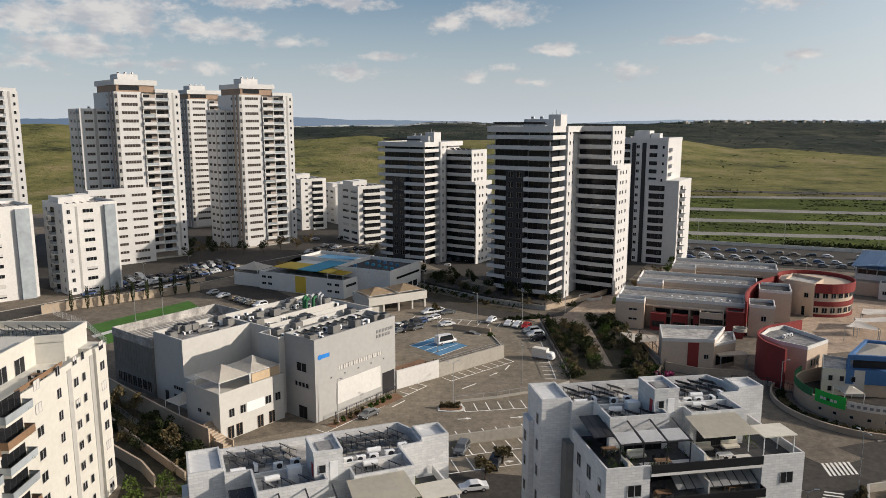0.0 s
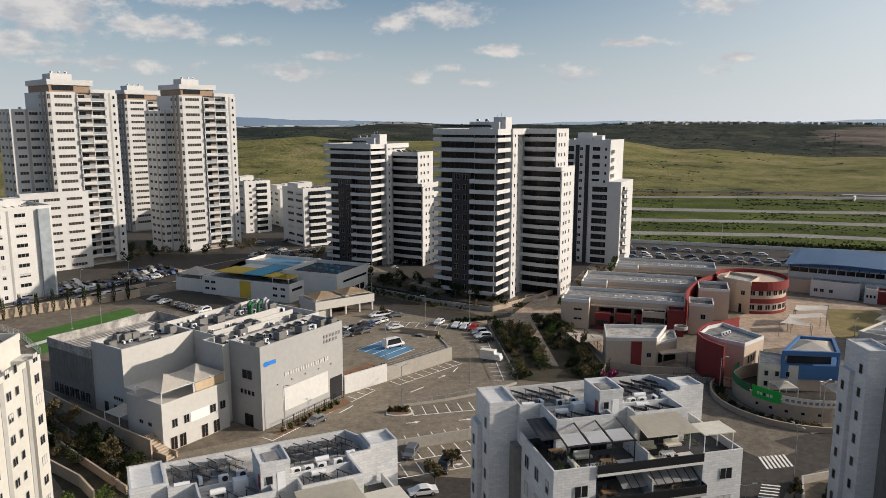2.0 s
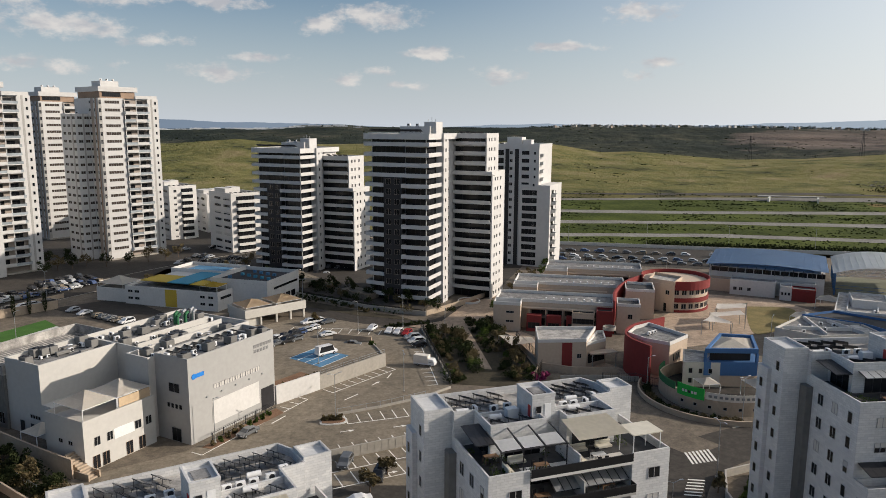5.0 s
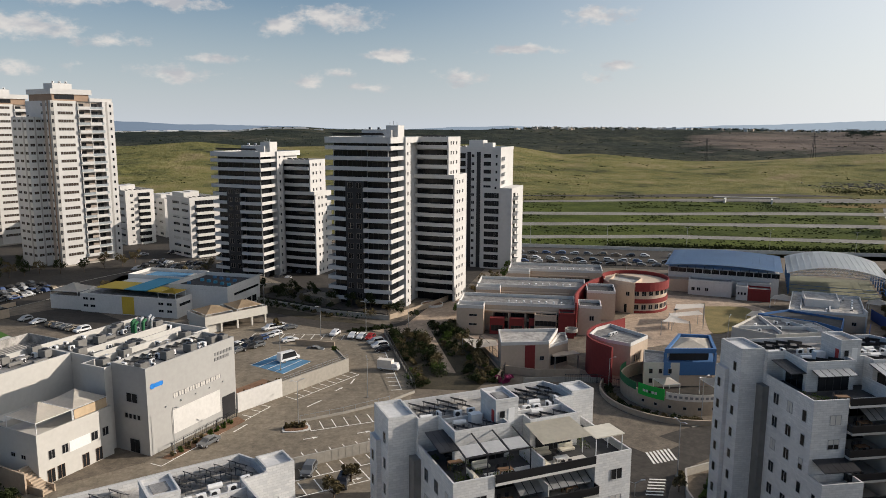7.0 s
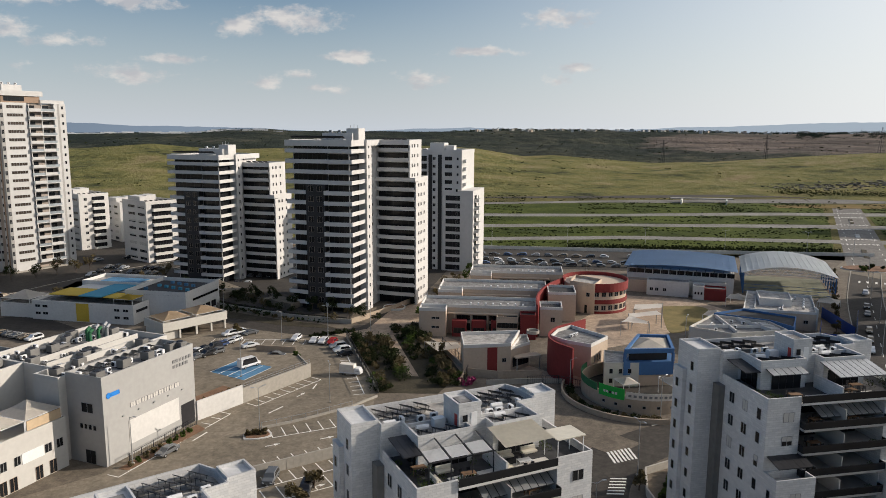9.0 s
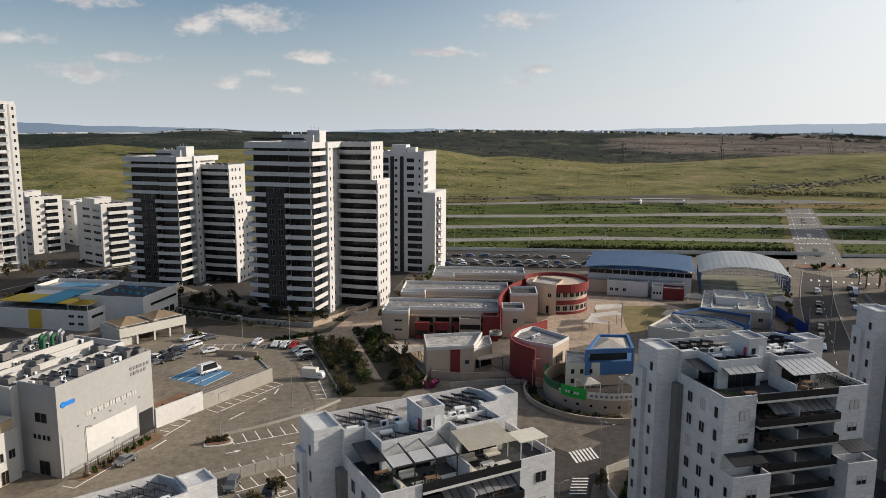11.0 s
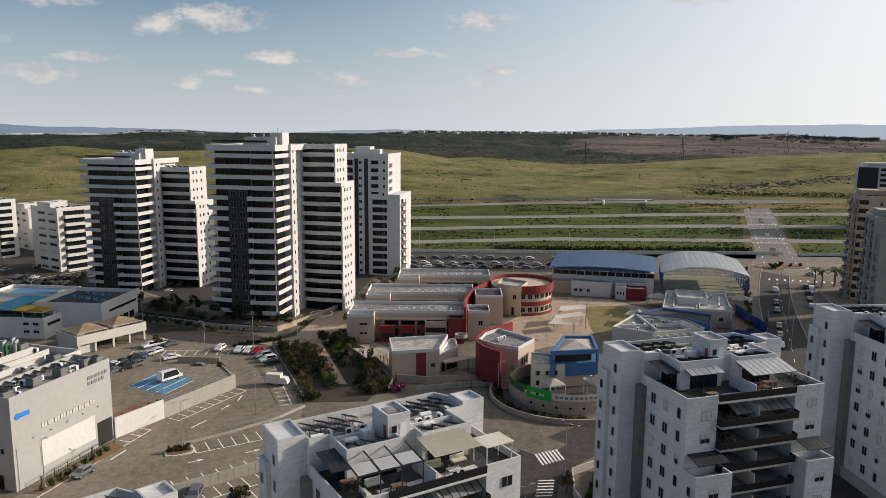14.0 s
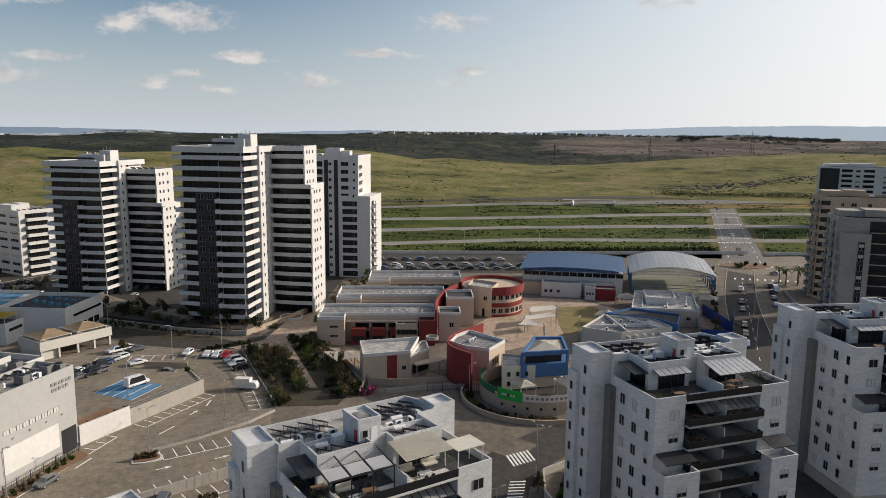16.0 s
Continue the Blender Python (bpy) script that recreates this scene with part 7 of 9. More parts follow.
patch("roundabout_yard", [(236, 246), (262, 266), (300, 254), (292, 226), (262, 216), (240, 226)], 0.045, ASPHALT_PALE, "pale asphalt round the roundabout", "road", 0.07)
patch("road_verge", [(132, 126), (150, 150), (206, 212), (236, 242), (226, 250), (190, 214), (150, 160), (126, 134)], 0.11, SIDEWALK, "pale pavement with street trees", "pavement", 0.12)

# planting strip laid dark to paint in the towers' shade
patch("garden_bed", [(-26, 256), (-6, 236), (12, 219), (22, 212), (26, 206), (10, 214), (-8, 230), (-30, 250)], 0.07, GARDEN, "planting along the podium wall, darkened for tower shade", "garden", 0.08)
# three dark sheets that paint tower and block shadow onto the ground
patch("yard", [(-24, 262), (-4, 242), (14, 224), (34, 228), (44, 246), (20, 290), (-30, 304)], 0.052, ASPHALT, "asphalt yard, its dark tone painting in tower shadow", "yard", 0.08)
patch("yard", [(80, 46), (112, 48), (122, 96), (100, 108), (84, 94)], 0.03, ASPHALT, "asphalt drive between two blocks, darkened in place of shade", "yard", 0.08)
patch("yard", [(-70, 250), (-30, 262), (-26, 300), (-60, 296)], 0.03, ASPHALT, "asphalt drive painted dark for shadow", "yard", 0.08)

# asphalt yard whose dark tone also stands for the towers' shadow
patch("yard", [(-60, 252), (-22, 262), (6, 296), (44, 322), (24, 352), (-40, 332), (-64, 300)], 0.028, ASPHALT, "dark asphalt yard behind the towers, also painting their shadow", "yard", 0.08)

# raised parking deck with the painted bays
deck = thing("parking_deck", pose(0, 0, 0), "raised parking deck behind a pale retaining wall", "parking deck")
prism("deck_slab", [(-9.4, 146.4), (-1.0, 153.6), (14.0, 166.6), (12.0, 176), (-3, 182), (-13, 176)], 0, 2.3, ASPHALT_PALE, deck)
wall_path("retaining_wall", [(-9.6, 145.6), (-0.9, 152.9)], 0, 4.0, 0.35, PLASTER, deck, None, "white rendered wall")
wall_path("retaining_wall", [(-0.9, 152.902), (14.4, 166.2)], 0, 3.3, 0.35, CONCRETE, deck, None, "concrete retaining wall")
wall_path("retaining_wall", [(14.4, 166.202), (12.4, 176.4)], 0, 2.6, 0.3, CONCRETE, deck)
prism("planting_bed", [(-9, 147.2), (-1.2, 154), (-5, 158), (-11, 152)], 2.301, 2.5, SOIL, deck)
prism("painted_bay", [(-8.0, 168.8), (-0.7, 161.0), (5.8, 168.8), (-2.0, 175.8)], 2.302, 2.32, COURT_BLUE, deck, None, "blue-painted parking bays")
for k in range(5):
    a = Vector((-8.0, 168.8)).lerp(Vector((-0.7, 161.0)), k / 4)
    b = a + Vector((6.2, 7.2))
    prism("bay_line", [tuple(a), (a.x + 0.14, a.y - 0.14), (b.x + 0.14, b.y - 0.14), tuple(b)], 2.322, 2.33, LINE, deck)
for k in range(13):
    p = Vector((-0.7, 153.2)).lerp(Vector((14.2, 166.2)), k / 12)
    put("rail_post", box_mesh(-0.04, 0.04, -0.04, 0.04, 3.3, 4.3, METAL_GREY), deck, pose(p.x, p.y, 0))
for z in (3.7, 4.2):
    wall_path("rail", [(-0.7, 153.2), (14.2, 166.2)], z, z + 0.06, 0.05, METAL_GREY, deck)

# walls and fences between the lots
def free_wall(pts, h, mat, label, name="retaining_wall", t=0.3, ribs=0.0):
    w = tagged(wall_path(name, pts, -0.05, h, t, mat), label, "wall", kind="structure")
    if ribs:
        for a, b in zip(pts, pts[1:]):
            a, b = Vector(a), Vector(b)
            n = int((b - a).length / ribs)
            turn = math.degrees(math.atan2((b - a).y, (b - a).x))
            for k in range(n):
                p = a.lerp(b, (k + 0.5) / n)
                put("pilaster", box_mesh(-0.05, 0.05, -0.025, 0, 0, h - 0.02, mat), w, pose(p.x, p.y, 0, 0, 0, turn))
    return w


free_wall([(2.4, 138.0), (11, 140.6), (20.8, 144.8), (27, 149.4)], 0.5, CONCRETE, "low concrete kerb wall between parking rows")
free_wall([(2.6, 190.4), (12.4, 186.0)], 1.5, CONCRETE_WARM, "low sandy wall at the end of the car park")
free_wall([(-8, 116.4), (0.4, 118.1), (15.3, 122.6), (22, 124.6)], 2.0, CONCRETE, "ribbed concrete wall below the parking bays", ribs=1.2)
free_wall([(-118.5, 212), (-100, 229), (-83, 251)], 1.4, CONCRETE_WARM, "sandy wall along the street", ribs=6)
free_wall([(-116, 206), (-97, 222), (-80, 236)], 2.6, CONCRETE_WARM, "sandy boundary wall behind the pitch", ribs=6)
free_wall([(-73, 147.5), (-58, 133.5), (-46.6, 123.4), (-40, 118)], 3.4, CONCRETE_WARM, "sandy retaining wall below the event hall")
free_wall([(-72, 139), (-54, 120), (-40, 106)], 1.5, CONCRETE_WARM, "low sandy garden wall")
free_wall([(-60, 119), (-48, 109), (-44, 104)], 2.0, CONCRETE_WARM, "sandy wall beside the cream block")
free_wall([(26.8, 196), (27.0, 174), (27.4, 152)], 0.8, CONCRETE, "low wall under the garden fence")
free_wall([(44.5, 200), (49.5, 180), (50, 160), (46, 152)], 1.3, CONCRETE_WARM, "sandy wall along the school garden")
free_wall([(30.5, 210.5), (46, 224), (58, 237)], 1.6, CONCRETE_WARM, "pale plinth wall below the tower")
free_wall([(30.4, 210.6), (14, 221), (-4, 238), (-22, 258)], 1.4, CONCRETE, "grey podium wall of the towers")
free_wall([(50, 158), (56, 154), (66, 152)], 1.8, CONCRETE_WARM, "sandy wall before the school")
free_wall([(52, 150.5), (60, 149.5), (69, 147)], 1.2, CONCRETE, "low grey wall along the lane")
free_wall([(26, 96), (41, 99), (52, 110)], 0.9, CONCRETE, "low garden wall by the street", t=0.25)
free_wall([(58.5, 86), (60.4, 96), (64, 102.5), (72, 104.5)], 1.3, STONE_WARM, "curved pale garden wall beside the street", t=0.3)
free_wall([(158, 130), (210, 178), (224, 196)], 1.2, CONCRETE, "grey wall along the pavement")
free_wall([(104, 336), (186, 303), (280, 268)], 1.6, KERB_WHITE, "white wall between car park and fields")
free_wall([(284, 262), (345, 240)], 1.6, KERB_WHITE, "white wall between street and fields")

podium = thing("tower_podium", pose(0, 0, 0), "low podium with planters, darkened to carry tower shadow", "podium")
# asphalt tones darken the podium in place of deep tower shadow
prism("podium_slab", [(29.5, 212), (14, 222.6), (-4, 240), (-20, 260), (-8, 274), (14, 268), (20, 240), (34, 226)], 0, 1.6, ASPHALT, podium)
prism("podium_room", [(-16, 262), (-6, 246), (0, 252), (-8, 268)], 1.6, 3.6, ASPHALT_PALE, podium)
prism("podium_room", [(6, 236), (14, 226), (18, 230), (10, 240)], 1.6, 3.4, ASPHALT_PALE, podium)


def fence(pts, h, label, step=2.5, mat=METAL_DARK, infill=True):
    f = thing("fence", pose(0, 0, 0), label, "fence")
    for a, b in zip(pts, pts[1:]):
        a, b = Vector(a), Vector(b)
        n = max(1, int((b - a).length / step))
        turn = math.degrees(math.atan2((b - a).y, (b - a).x))
        for k in range(n + 1):
            p = a.lerp(b, k / n)
            put("post", box_mesh(-0.05, 0.05, -0.05, 0.05, 0, h, mat), f, pose(p.x, p.y, 0, 0, 0, turn))
        L = (b - a).length
        for z in (0.25, h - 0.15):
            put("rail", box_mesh(0, L, -0.03, 0.03, z, z + 0.07, mat), f, pose(a.x, a.y, 0, 0, 0, turn))
        if infill:
            m = int(L / 0.5)
            bm = bmesh.new()
            for k in range(m):
                add_box(bm, 0.5 * k + 0.2, 0.5 * k + 0.24, -0.015, 0.015, 0.3, h - 0.1)
            tagged(put("fence_infill", to_mesh("fence_infill", bm, mat), f, pose(a.x, a.y, 0, 0, 0, turn)), kind="stuff")
    return f


fence([(26.9, 197), (27.0, 174), (27.4, 152)], 2.4, "dark steel fence along the garden strip")
fence([(50.4, 182), (51, 160), (46.5, 151.5)], 2.6, "steel fence beside the school garden")
fence([(-20, 129.6), (-9.8, 143.6)], 1.6, "steel fence along the planted bed")
fence([(-70, 141.6), (-44, 114.4)], 1.4, "pale rail along the garden wall", mat=METAL_GREY)
fence([(2.4, 138.1), (11, 140.7), (20.8, 144.9)], 1.5, "thin mesh fence between parking rows", mat=METAL_GREY, infill=False)
fence([(61, 148.4), (68, 147), (72, 142)], 2.2, "steel fence before the kindergarten")
fence([(-112, 205), (-97, 193), (-84, 176.5)], 2.0, "thin fence round the turf pitch", mat=METAL_GREY)
bed = patch("garden_bed", [(-21.5, 127.2), (-19.8, 126.2), (-8, 141), (-9.6, 143.6)], 0.08, SOIL, "red soil bed under the hall front", "garden", 0.1)


# painted lines
def line(a, b, w=0.2, z=0.046, mat=LINE):
    a, b = Vector(a), Vector(b)
    turn = math.degrees(math.atan2((b - a).y, (b - a).x))
    L = (b - a).length
    tagged(put("road_marking", box_mesh(0, round(L, 2), -w / 2, w / 2, z - 0.008, z, mat), None, pose(a.x, a.y, 0, 0, 0, turn)), "white painted line on asphalt", "road marking", kind="structure")


def bays(a, b, n, depth, z=0.046):
    """Parking bays: a base line from a to b, with n strokes to its left."""
    a, b = Vector(a), Vector(b)
    d = (b - a).normalized()
    nrm = Vector((-d.y, d.x))
    line(a, b, z=z)
    for k in range(n + 1):
        p = a.lerp(b, k / n)
        line(p, p + nrm * depth, z=z + 0.002)


bays((1.8, 150.6), (16.4, 163.6), 8, 3.0)
bays((-21, 124.0), (-3.4, 147.6), 10, 2.4)
bays((4.3, 133.6), (18.6, 135.9), 6, 4.2)
bays((-4.0, 118.3), (18.0, 124.4), 9, 4.4)
bays((0.3, 113.8), (16.6, 118.7), 7, 3.7)
bays((0, 108.2), (18, 113.4), 7, 4.6)
bays((24.5, 152), (24.9, 190), 14, 2.3)
bays((16, 197), (-8, 204), 9, 4.6)
for a, b in (((-10, 136), (-7.6, 139.4)), ((4, 146), (7, 149)), ((6, 122.8), (8.6, 123.4)), ((14, 158), (15.2, 161))):
    line(a, b, 0.3)
for k in range(7):
    line((61.0 + 0.75 * k, 107.6 + 0.9 * k * 0.12), (61.8 + 0.75 * k, 112.0 + 0.1 * k), 0.4, 0.062)
for k in range(6):
    line((54.4 + 0.6 * k, 98.2 + 0.9 * k), (57.0 + 0.6 * k, 97.4 + 0.9 * k), 0.36, 0.062)
for k in range(9):
    line((226 + 2.3 * k, 222 - 1.7 * k), (228.6 + 2.3 * k, 224.6 - 1.7 * k), 0.7, 0.05)
for k in range(12):
    a = Vector((150, 137)).lerp(Vector((236, 229)), k / 12)
    line(a, a + Vector((2.4, 2.55)), 0.16, 0.045)
def arrow(x, y, turn):
    bm = bmesh.new()
    add_prism(bm, [(-1.4, -0.12), (0.3, -0.12), (0.3, -0.45), (1.4, 0), (0.3, 0.45), (0.3, 0.12), (-1.4, 0.12)], 0.04, 0.05)
    tagged(put("road_arrow", to_mesh("road_arrow", bm, LINE), None, pose(x, y, 0, 0, 0, turn)), "white painted direction arrow on asphalt", "road marking", kind="structure")


for x, y, r in ((4.1, 130.3, 12), (10.4, 112.6, 14), (11.2, 155.0, 48), (14.0, 131.0, 12)):
    arrow(x, y, r)
isl = thing("traffic_island", pose(1.4, 135.4, 0), "planted traffic island with a pale kerb", "traffic island")
prism("kerb_ring", curve_pts([(-2.4, -1.6), (0, -2.0), (2.6, -1.2), (2.4, 1.2), (0, 1.8), (-2.2, 1.2), (-2.4, -1.6)], 5)[:-1], 0.0, 0.2, KERB_WHITE, isl)
prism("soil", curve_pts([(-2.0, -1.2), (0, -1.6), (2.2, -0.9), (2.0, 0.9), (0, 1.4), (-1.8, 0.9), (-2.0, -1.2)], 5)[:-1], 0.2, 0.3, SOIL, isl)

ro = thing("roundabout", pose(253, 243, 0, 0, 0, -24), "planted roundabout island with red soil", "roundabout")
prism("kerb_ring", [(12 * math.cos(i * 0.2618), 7.5 * math.sin(i * 0.2618)) for i in range(24)], 0, 0.25, KERB_WHITE, ro)
prism("soil", [(11.4 * math.cos(i * 0.2618), 6.9 * math.sin(i * 0.2618)) for i in range(24)], 0.25, 0.45, SOIL, ro)
plaza_bed = thing("planter_ring", pose(46.5, 226, 0, 0, 0, 50), "oval planter of red soil before the tower", "planter")
ring("kerb_ring", arc(0, 0, 3.6, 0, 345, 24), 0, 0.7, 0.3, KERB_WHITE, plaza_bed)
prism("soil", arc(0, 0, 3.3, 0, 345, 24), 0, 0.5, SOIL, plaza_bed)

# ---------------------------------------------------------------- fields and the roads across them
FM = pose(0, 0, 0, 0, 0, -23.4)


# the field roads fan out slightly: near and far edge of each at five places along the fields
ALONG = (-130, -40, 44, 150, 520)
ROADS = (((356, 374, 394, 397, 402), (368, 386, 407, 410, 418)), ((408, 426, 446, 457, 470), (424, 441, 459, 474, 490)), ((466, 482, 497, 522, 560), (482, 499, 513, 540, 584)), ((546, 563, 592, 606, 668), (560, 578, 610, 640, 704)))


def edge_line(knots, u0, u1, jitter, seed):
    rr = random.Random(seed)
    n = max(6, int((u1 - u0) / 14))
    return [(u0 + (u1 - u0) * k / n, float(np.interp(u0 + (u1 - u0) * k / n, ALONG, knots)) + rr.uniform(-jitter, jitter)) for k in range(n + 1)]


def field(name, lo, hi, z, mat, label, category):
    ob = prism(name, lo + hi[::-1], z - 0.1, z, mat, None, FM)
    return tagged(ob, label, category, kind="structure")


def flat_line(v):
    return (v,) * 5


def avenue_side(v, off):
    """Distance along the fields at which the avenue's side runs at depth v."""
    return 127.8 + (v - 328) * 0.333 + off


field("field_base", edge_line(flat_line(344), -130, 520, 0.5, 1), edge_line((600, 630, 652, 690, 716), -130, 520, 2, 2), 0.0, GRASS_ROUGH, "rough yellow-green grass between the fields", "ground")
STRIPS = [((346, 352, 366, 354, 350), ROADS[0][0])] + [(ROADS[k][1], ROADS[k + 1][0]) for k in range(3)]
for k, (lo, hi) in enumerate(STRIPS):
    v0, v1 = lo[3], hi[3]
    low, high = edge_line(lo, -120, avenue_side(v0, -4), 0.9, 20 + k), edge_line(hi, -120, avenue_side(v1, -4), 0.9, 40 + k)
    field("field", low, high, 0.12, FIELD, "strip of green field grass", "field")
    low, high = edge_line(lo, avenue_side(v0, 24), 520, 0.9, 60 + k), edge_line(hi, avenue_side(v1, 24), 520, 0.9, 80 + k)
    field("field", low, high, 0.12, FIELD, "strip of green field grass beyond the avenue", "field")
for k, (lo, hi) in enumerate(ROADS):
    field("field_road", edge_line(lo, -130, 520, 0.3, 100 + k), edge_line(hi, -130, 520, 0.3, 120 + k), 0.05, FIELD_ROAD if k < 3 else AVENUE, "pale field road between grass strips", "road")
ob = prism("avenue", [(avenue_side(326, 0), 326), (avenue_side(326, 20), 326), (avenue_side(590, 20), 590), (avenue_side(590, 0), 590)], -0.06, 0.07, AVENUE, None, FM)
tagged(ob, "pale avenue crossing the fields", "road", kind="structure")
for k in range(17):
    for off in (3.0, 17.0):
        v = 332 + 15 * k
        ob = put("road_marking", box_mesh(-0.15, 0.15, 0, 5, 0.07, 0.078, LINE), None, FM @ pose(avenue_side(v, off), v, 0, 0, 0, -18))
        tagged(ob, "white painted line on the avenue", "road marking", kind="structure")
for k, v in enumerate((352, 420, 428, 484, 492)):
    hub = put("median", box_mesh(-1.1, 1.1, 0, 26 if k in (0, 3) else 5, 0.07, 0.3, KERB_WHITE if k not in (0, 3) else GARDEN), None, FM @ pose(avenue_side(v, 9.5), v, 0, 0, 0, -18.4))
    tagged(hub, "raised median strip in the middle of the avenue", "median", kind="structure")
for v in (394, 412, 454, 476, 518, 544):
    for k in range(9):
        ob = put("road_marking", box_mesh(0, 1.1, 0, 2.6, 0.07, 0.08, LINE), None, FM @ pose(avenue_side(v, 0.4 + 2.15 * k), v, 0))
        tagged(ob, "white crossing bar on the avenue", "road marking", kind="structure")
field("channel", edge_line((594, 616, 628, 660, 708), -130, 520, 1, 9), edge_line((600, 626, 650, 684, 714), -130, 520, 1, 10), 0.08, ASPHALT, "dark gravel channel at the foot of the hill", "channel")
field("bare_field", edge_line((562, 562, 562, 574, 606), 172, 330, 0.8, 7), edge_line((580, 580, 580, 590, 680), 172, 330, 0.8, 8), 0.16, OCHRE, "strip of bare ochre ground beside the avenue", "field")
ob = prism("junction_road", [(-8, 446), (8, 452), (4, 500), (14, 560), (30, 600), (8, 596), (-8, 556), (-14, 500)], -0.03, 0.09, FIELD_ROAD, None, FM)
tagged(ob, "grey junction road joining the field roads", "road", kind="structure")


def grass_tufts():
    """Uneven tufts and weeds over the grass strips."""
    tr = random.Random(31)
    V, F = [], []
    for _ in range(52000):
        u, v = tr.uniform(-110, 480), tr.uniform(356, 640)
        if any(float(np.interp(u, ALONG, lo)) - 1 < v < float(np.interp(u, ALONG, hi)) + 1 for lo, hi in ROADS) or -4 < u - avenue_side(v, 0) < 24 or -16 < u < 24 and v > 444:
            continue
        if noise.noise((u / 30, v / 9, 4.0)) + 0.5 * noise.noise((u / 7, v / 4, 8.0)) < tr.uniform(-0.1, 0.5):
            continue
        p = FM @ Vector((u, v, 0.1))
        s = tr.uniform(0.2, 0.6)
        w = radians(tr.uniform(0, 180))
        d = Vector((math.cos(w), math.sin(w), 0)) * s * 1.6
        i = len(V)
        V += [p - d, p + d, p + d * 0.6 + Vector((d.y * 0.4, -d.x * 0.4, s)), p - d * 0.6 + Vector((d.y * 0.4, -d.x * 0.4, s * 0.8))]
        F.append((i, i + 1, i + 2, i + 3))
    me = bpy.data.meshes.new("grass_tufts")
    me.from_pydata(V, [], F)
    me.materials.append(HEDGE)
    return tagged(put("grass_tufts", me), "dark weeds and tufts over the grass strips", "grass", kind="stuff")


grass_tufts()
under = thing("underpass", FM @ pose(104, 590, 0), "concrete underpass walls in the field road", "underpass")
for x in (0, 34):
    prism("wing_wall", [(x, 0), (x + 1.2, 0), (x + 6.2, 22), (x + 5, 22)], 0, 3.2, KERB_WHITE, under)
block("deck", -4, 44, 16, 22, 2.6, 3.4, CONCRETE, under)

# ---------------------------------------------------------------- vehicles
def car_meshes(kind):
    if ("car", kind) in CACHE:
        return CACHE[("car", kind)]
    L, W, H, prof, cab = {
        "sedan": (4.5, 1.76, 1.45, [(-2.25, 0.35), (-2.2, 0.8), (-1.3, 0.95), (-0.6, 1.42), (0.7, 1.45), (1.45, 1.02), (2.2, 0.95), (2.25, 0.35)], (-1.15, 1.3)),
        "hatch": (4.0, 1.72, 1.5, [(-2.0, 0.35), (-1.95, 0.78), (-1.15, 0.95), (-0.4, 1.45), (1.35, 1.5), (1.9, 1.0), (2.0, 0.35)], (-0.95, 1.75)),
        "suv": (4.6, 1.85, 1.7, [(-2.3, 0.4), (-2.25, 0.95), (-1.2, 1.08), (-0.6, 1.66), (1.7, 1.7), (2.2, 1.1), (2.3, 0.4)], (-1.0, 2.05)),
        "van": (5.4, 1.95, 2.4, [(-2.7, 0.4), (-2.65, 1.0), (-2.0, 1.3), (-1.4, 2.3), (2.6, 2.4), (2.7, 0.4)], (-1.9, 2.5)),
        "truck": (6.2, 2.1, 3.0, [(-3.1, 0.5), (-3.1, 1.3), (-2.7, 2.2), (-1.3, 2.25), (-1.3, 0.9), (3.1, 0.9), (3.1, 0.5)], (-2.95, -1.6)),
    }[kind]
    bm = bmesh.new()
    a = [bm.verts.new((x, -W / 2, z)) for x, z in prof]
    b = [bm.verts.new((x, W / 2, z)) for x, z in prof]
    n = len(prof)
    bm.faces.new(a)
    bm.faces.new(b[::-1])
    for i in range(n):
        bm.faces.new((a[i], b[i], b[(i + 1) % n], a[(i + 1) % n]))
    bmesh.ops.recalc_face_normals(bm, faces=bm.faces[:])
    for v in bm.verts:
        if v.co.z > 1.2 and kind != "truck":
            v.co.y *= 0.86
    bmesh.ops.bevel(bm, geom=bm.edges[:], offset=0.06, segments=1, affect="EDGES")
    body = bm
    g = bmesh.new()
    zb, zt = (1.0, H - 0.1) if kind != "truck" else (1.35, 2.1)
    x0, x1 = cab
    w = W / 2 + 0.012
    s = 0.9
    q = [g.verts.new(p) for p in ((x0 + 0.1, -w, zb), (x1 - 0.1, -w, zb), (x1 - 0.5, -w * s, zt), (x0 + 0.6, -w * s, zt), (x0 + 0.1, w, zb), (x1 - 0.1, w, zb), (x1 - 0.5, w * s, zt), (x0 + 0.6, w * s, zt))]
    for f in ((0, 1, 2, 3), (7, 6, 5, 4), (0, 3, 7, 4), (1, 5, 6, 2)):
        g.faces.new([q[i] for i in f])
    wheel = bmesh.new()
    add_tube(wheel, (0, -0.1, 0), (0, 0.1, 0), 0.33, 12, 0)
    add_tube(wheel, (0, -0.11, 0), (0, 0.11, 0), 0.2, 8, 1)
    bodies = []
    me = to_mesh("body", body)
    for p in CAR_PAINTS:
        c = me.copy()
        c.materials.append(p)
        bodies.append(c)
    lamp = bmesh.new()
    add_box(lamp, -0.03, 0.03, -0.18, 0.18, -0.07, 0.07)
    CACHE[("car", kind)] = (bodies, to_mesh("windows", g, CAR_GLASS), to_mesh("wheel", wheel, TYRE, METAL_GREY), to_mesh("headlight", lamp, METAL_WHITE), L, W)
    return CACHE[("car", kind)]


CAR_WORDS = ("white", "silver", "dark grey", "black", "red", "dark blue", "bronze")
CAR_TEMPLATES = {}
CRND = random.Random(21)


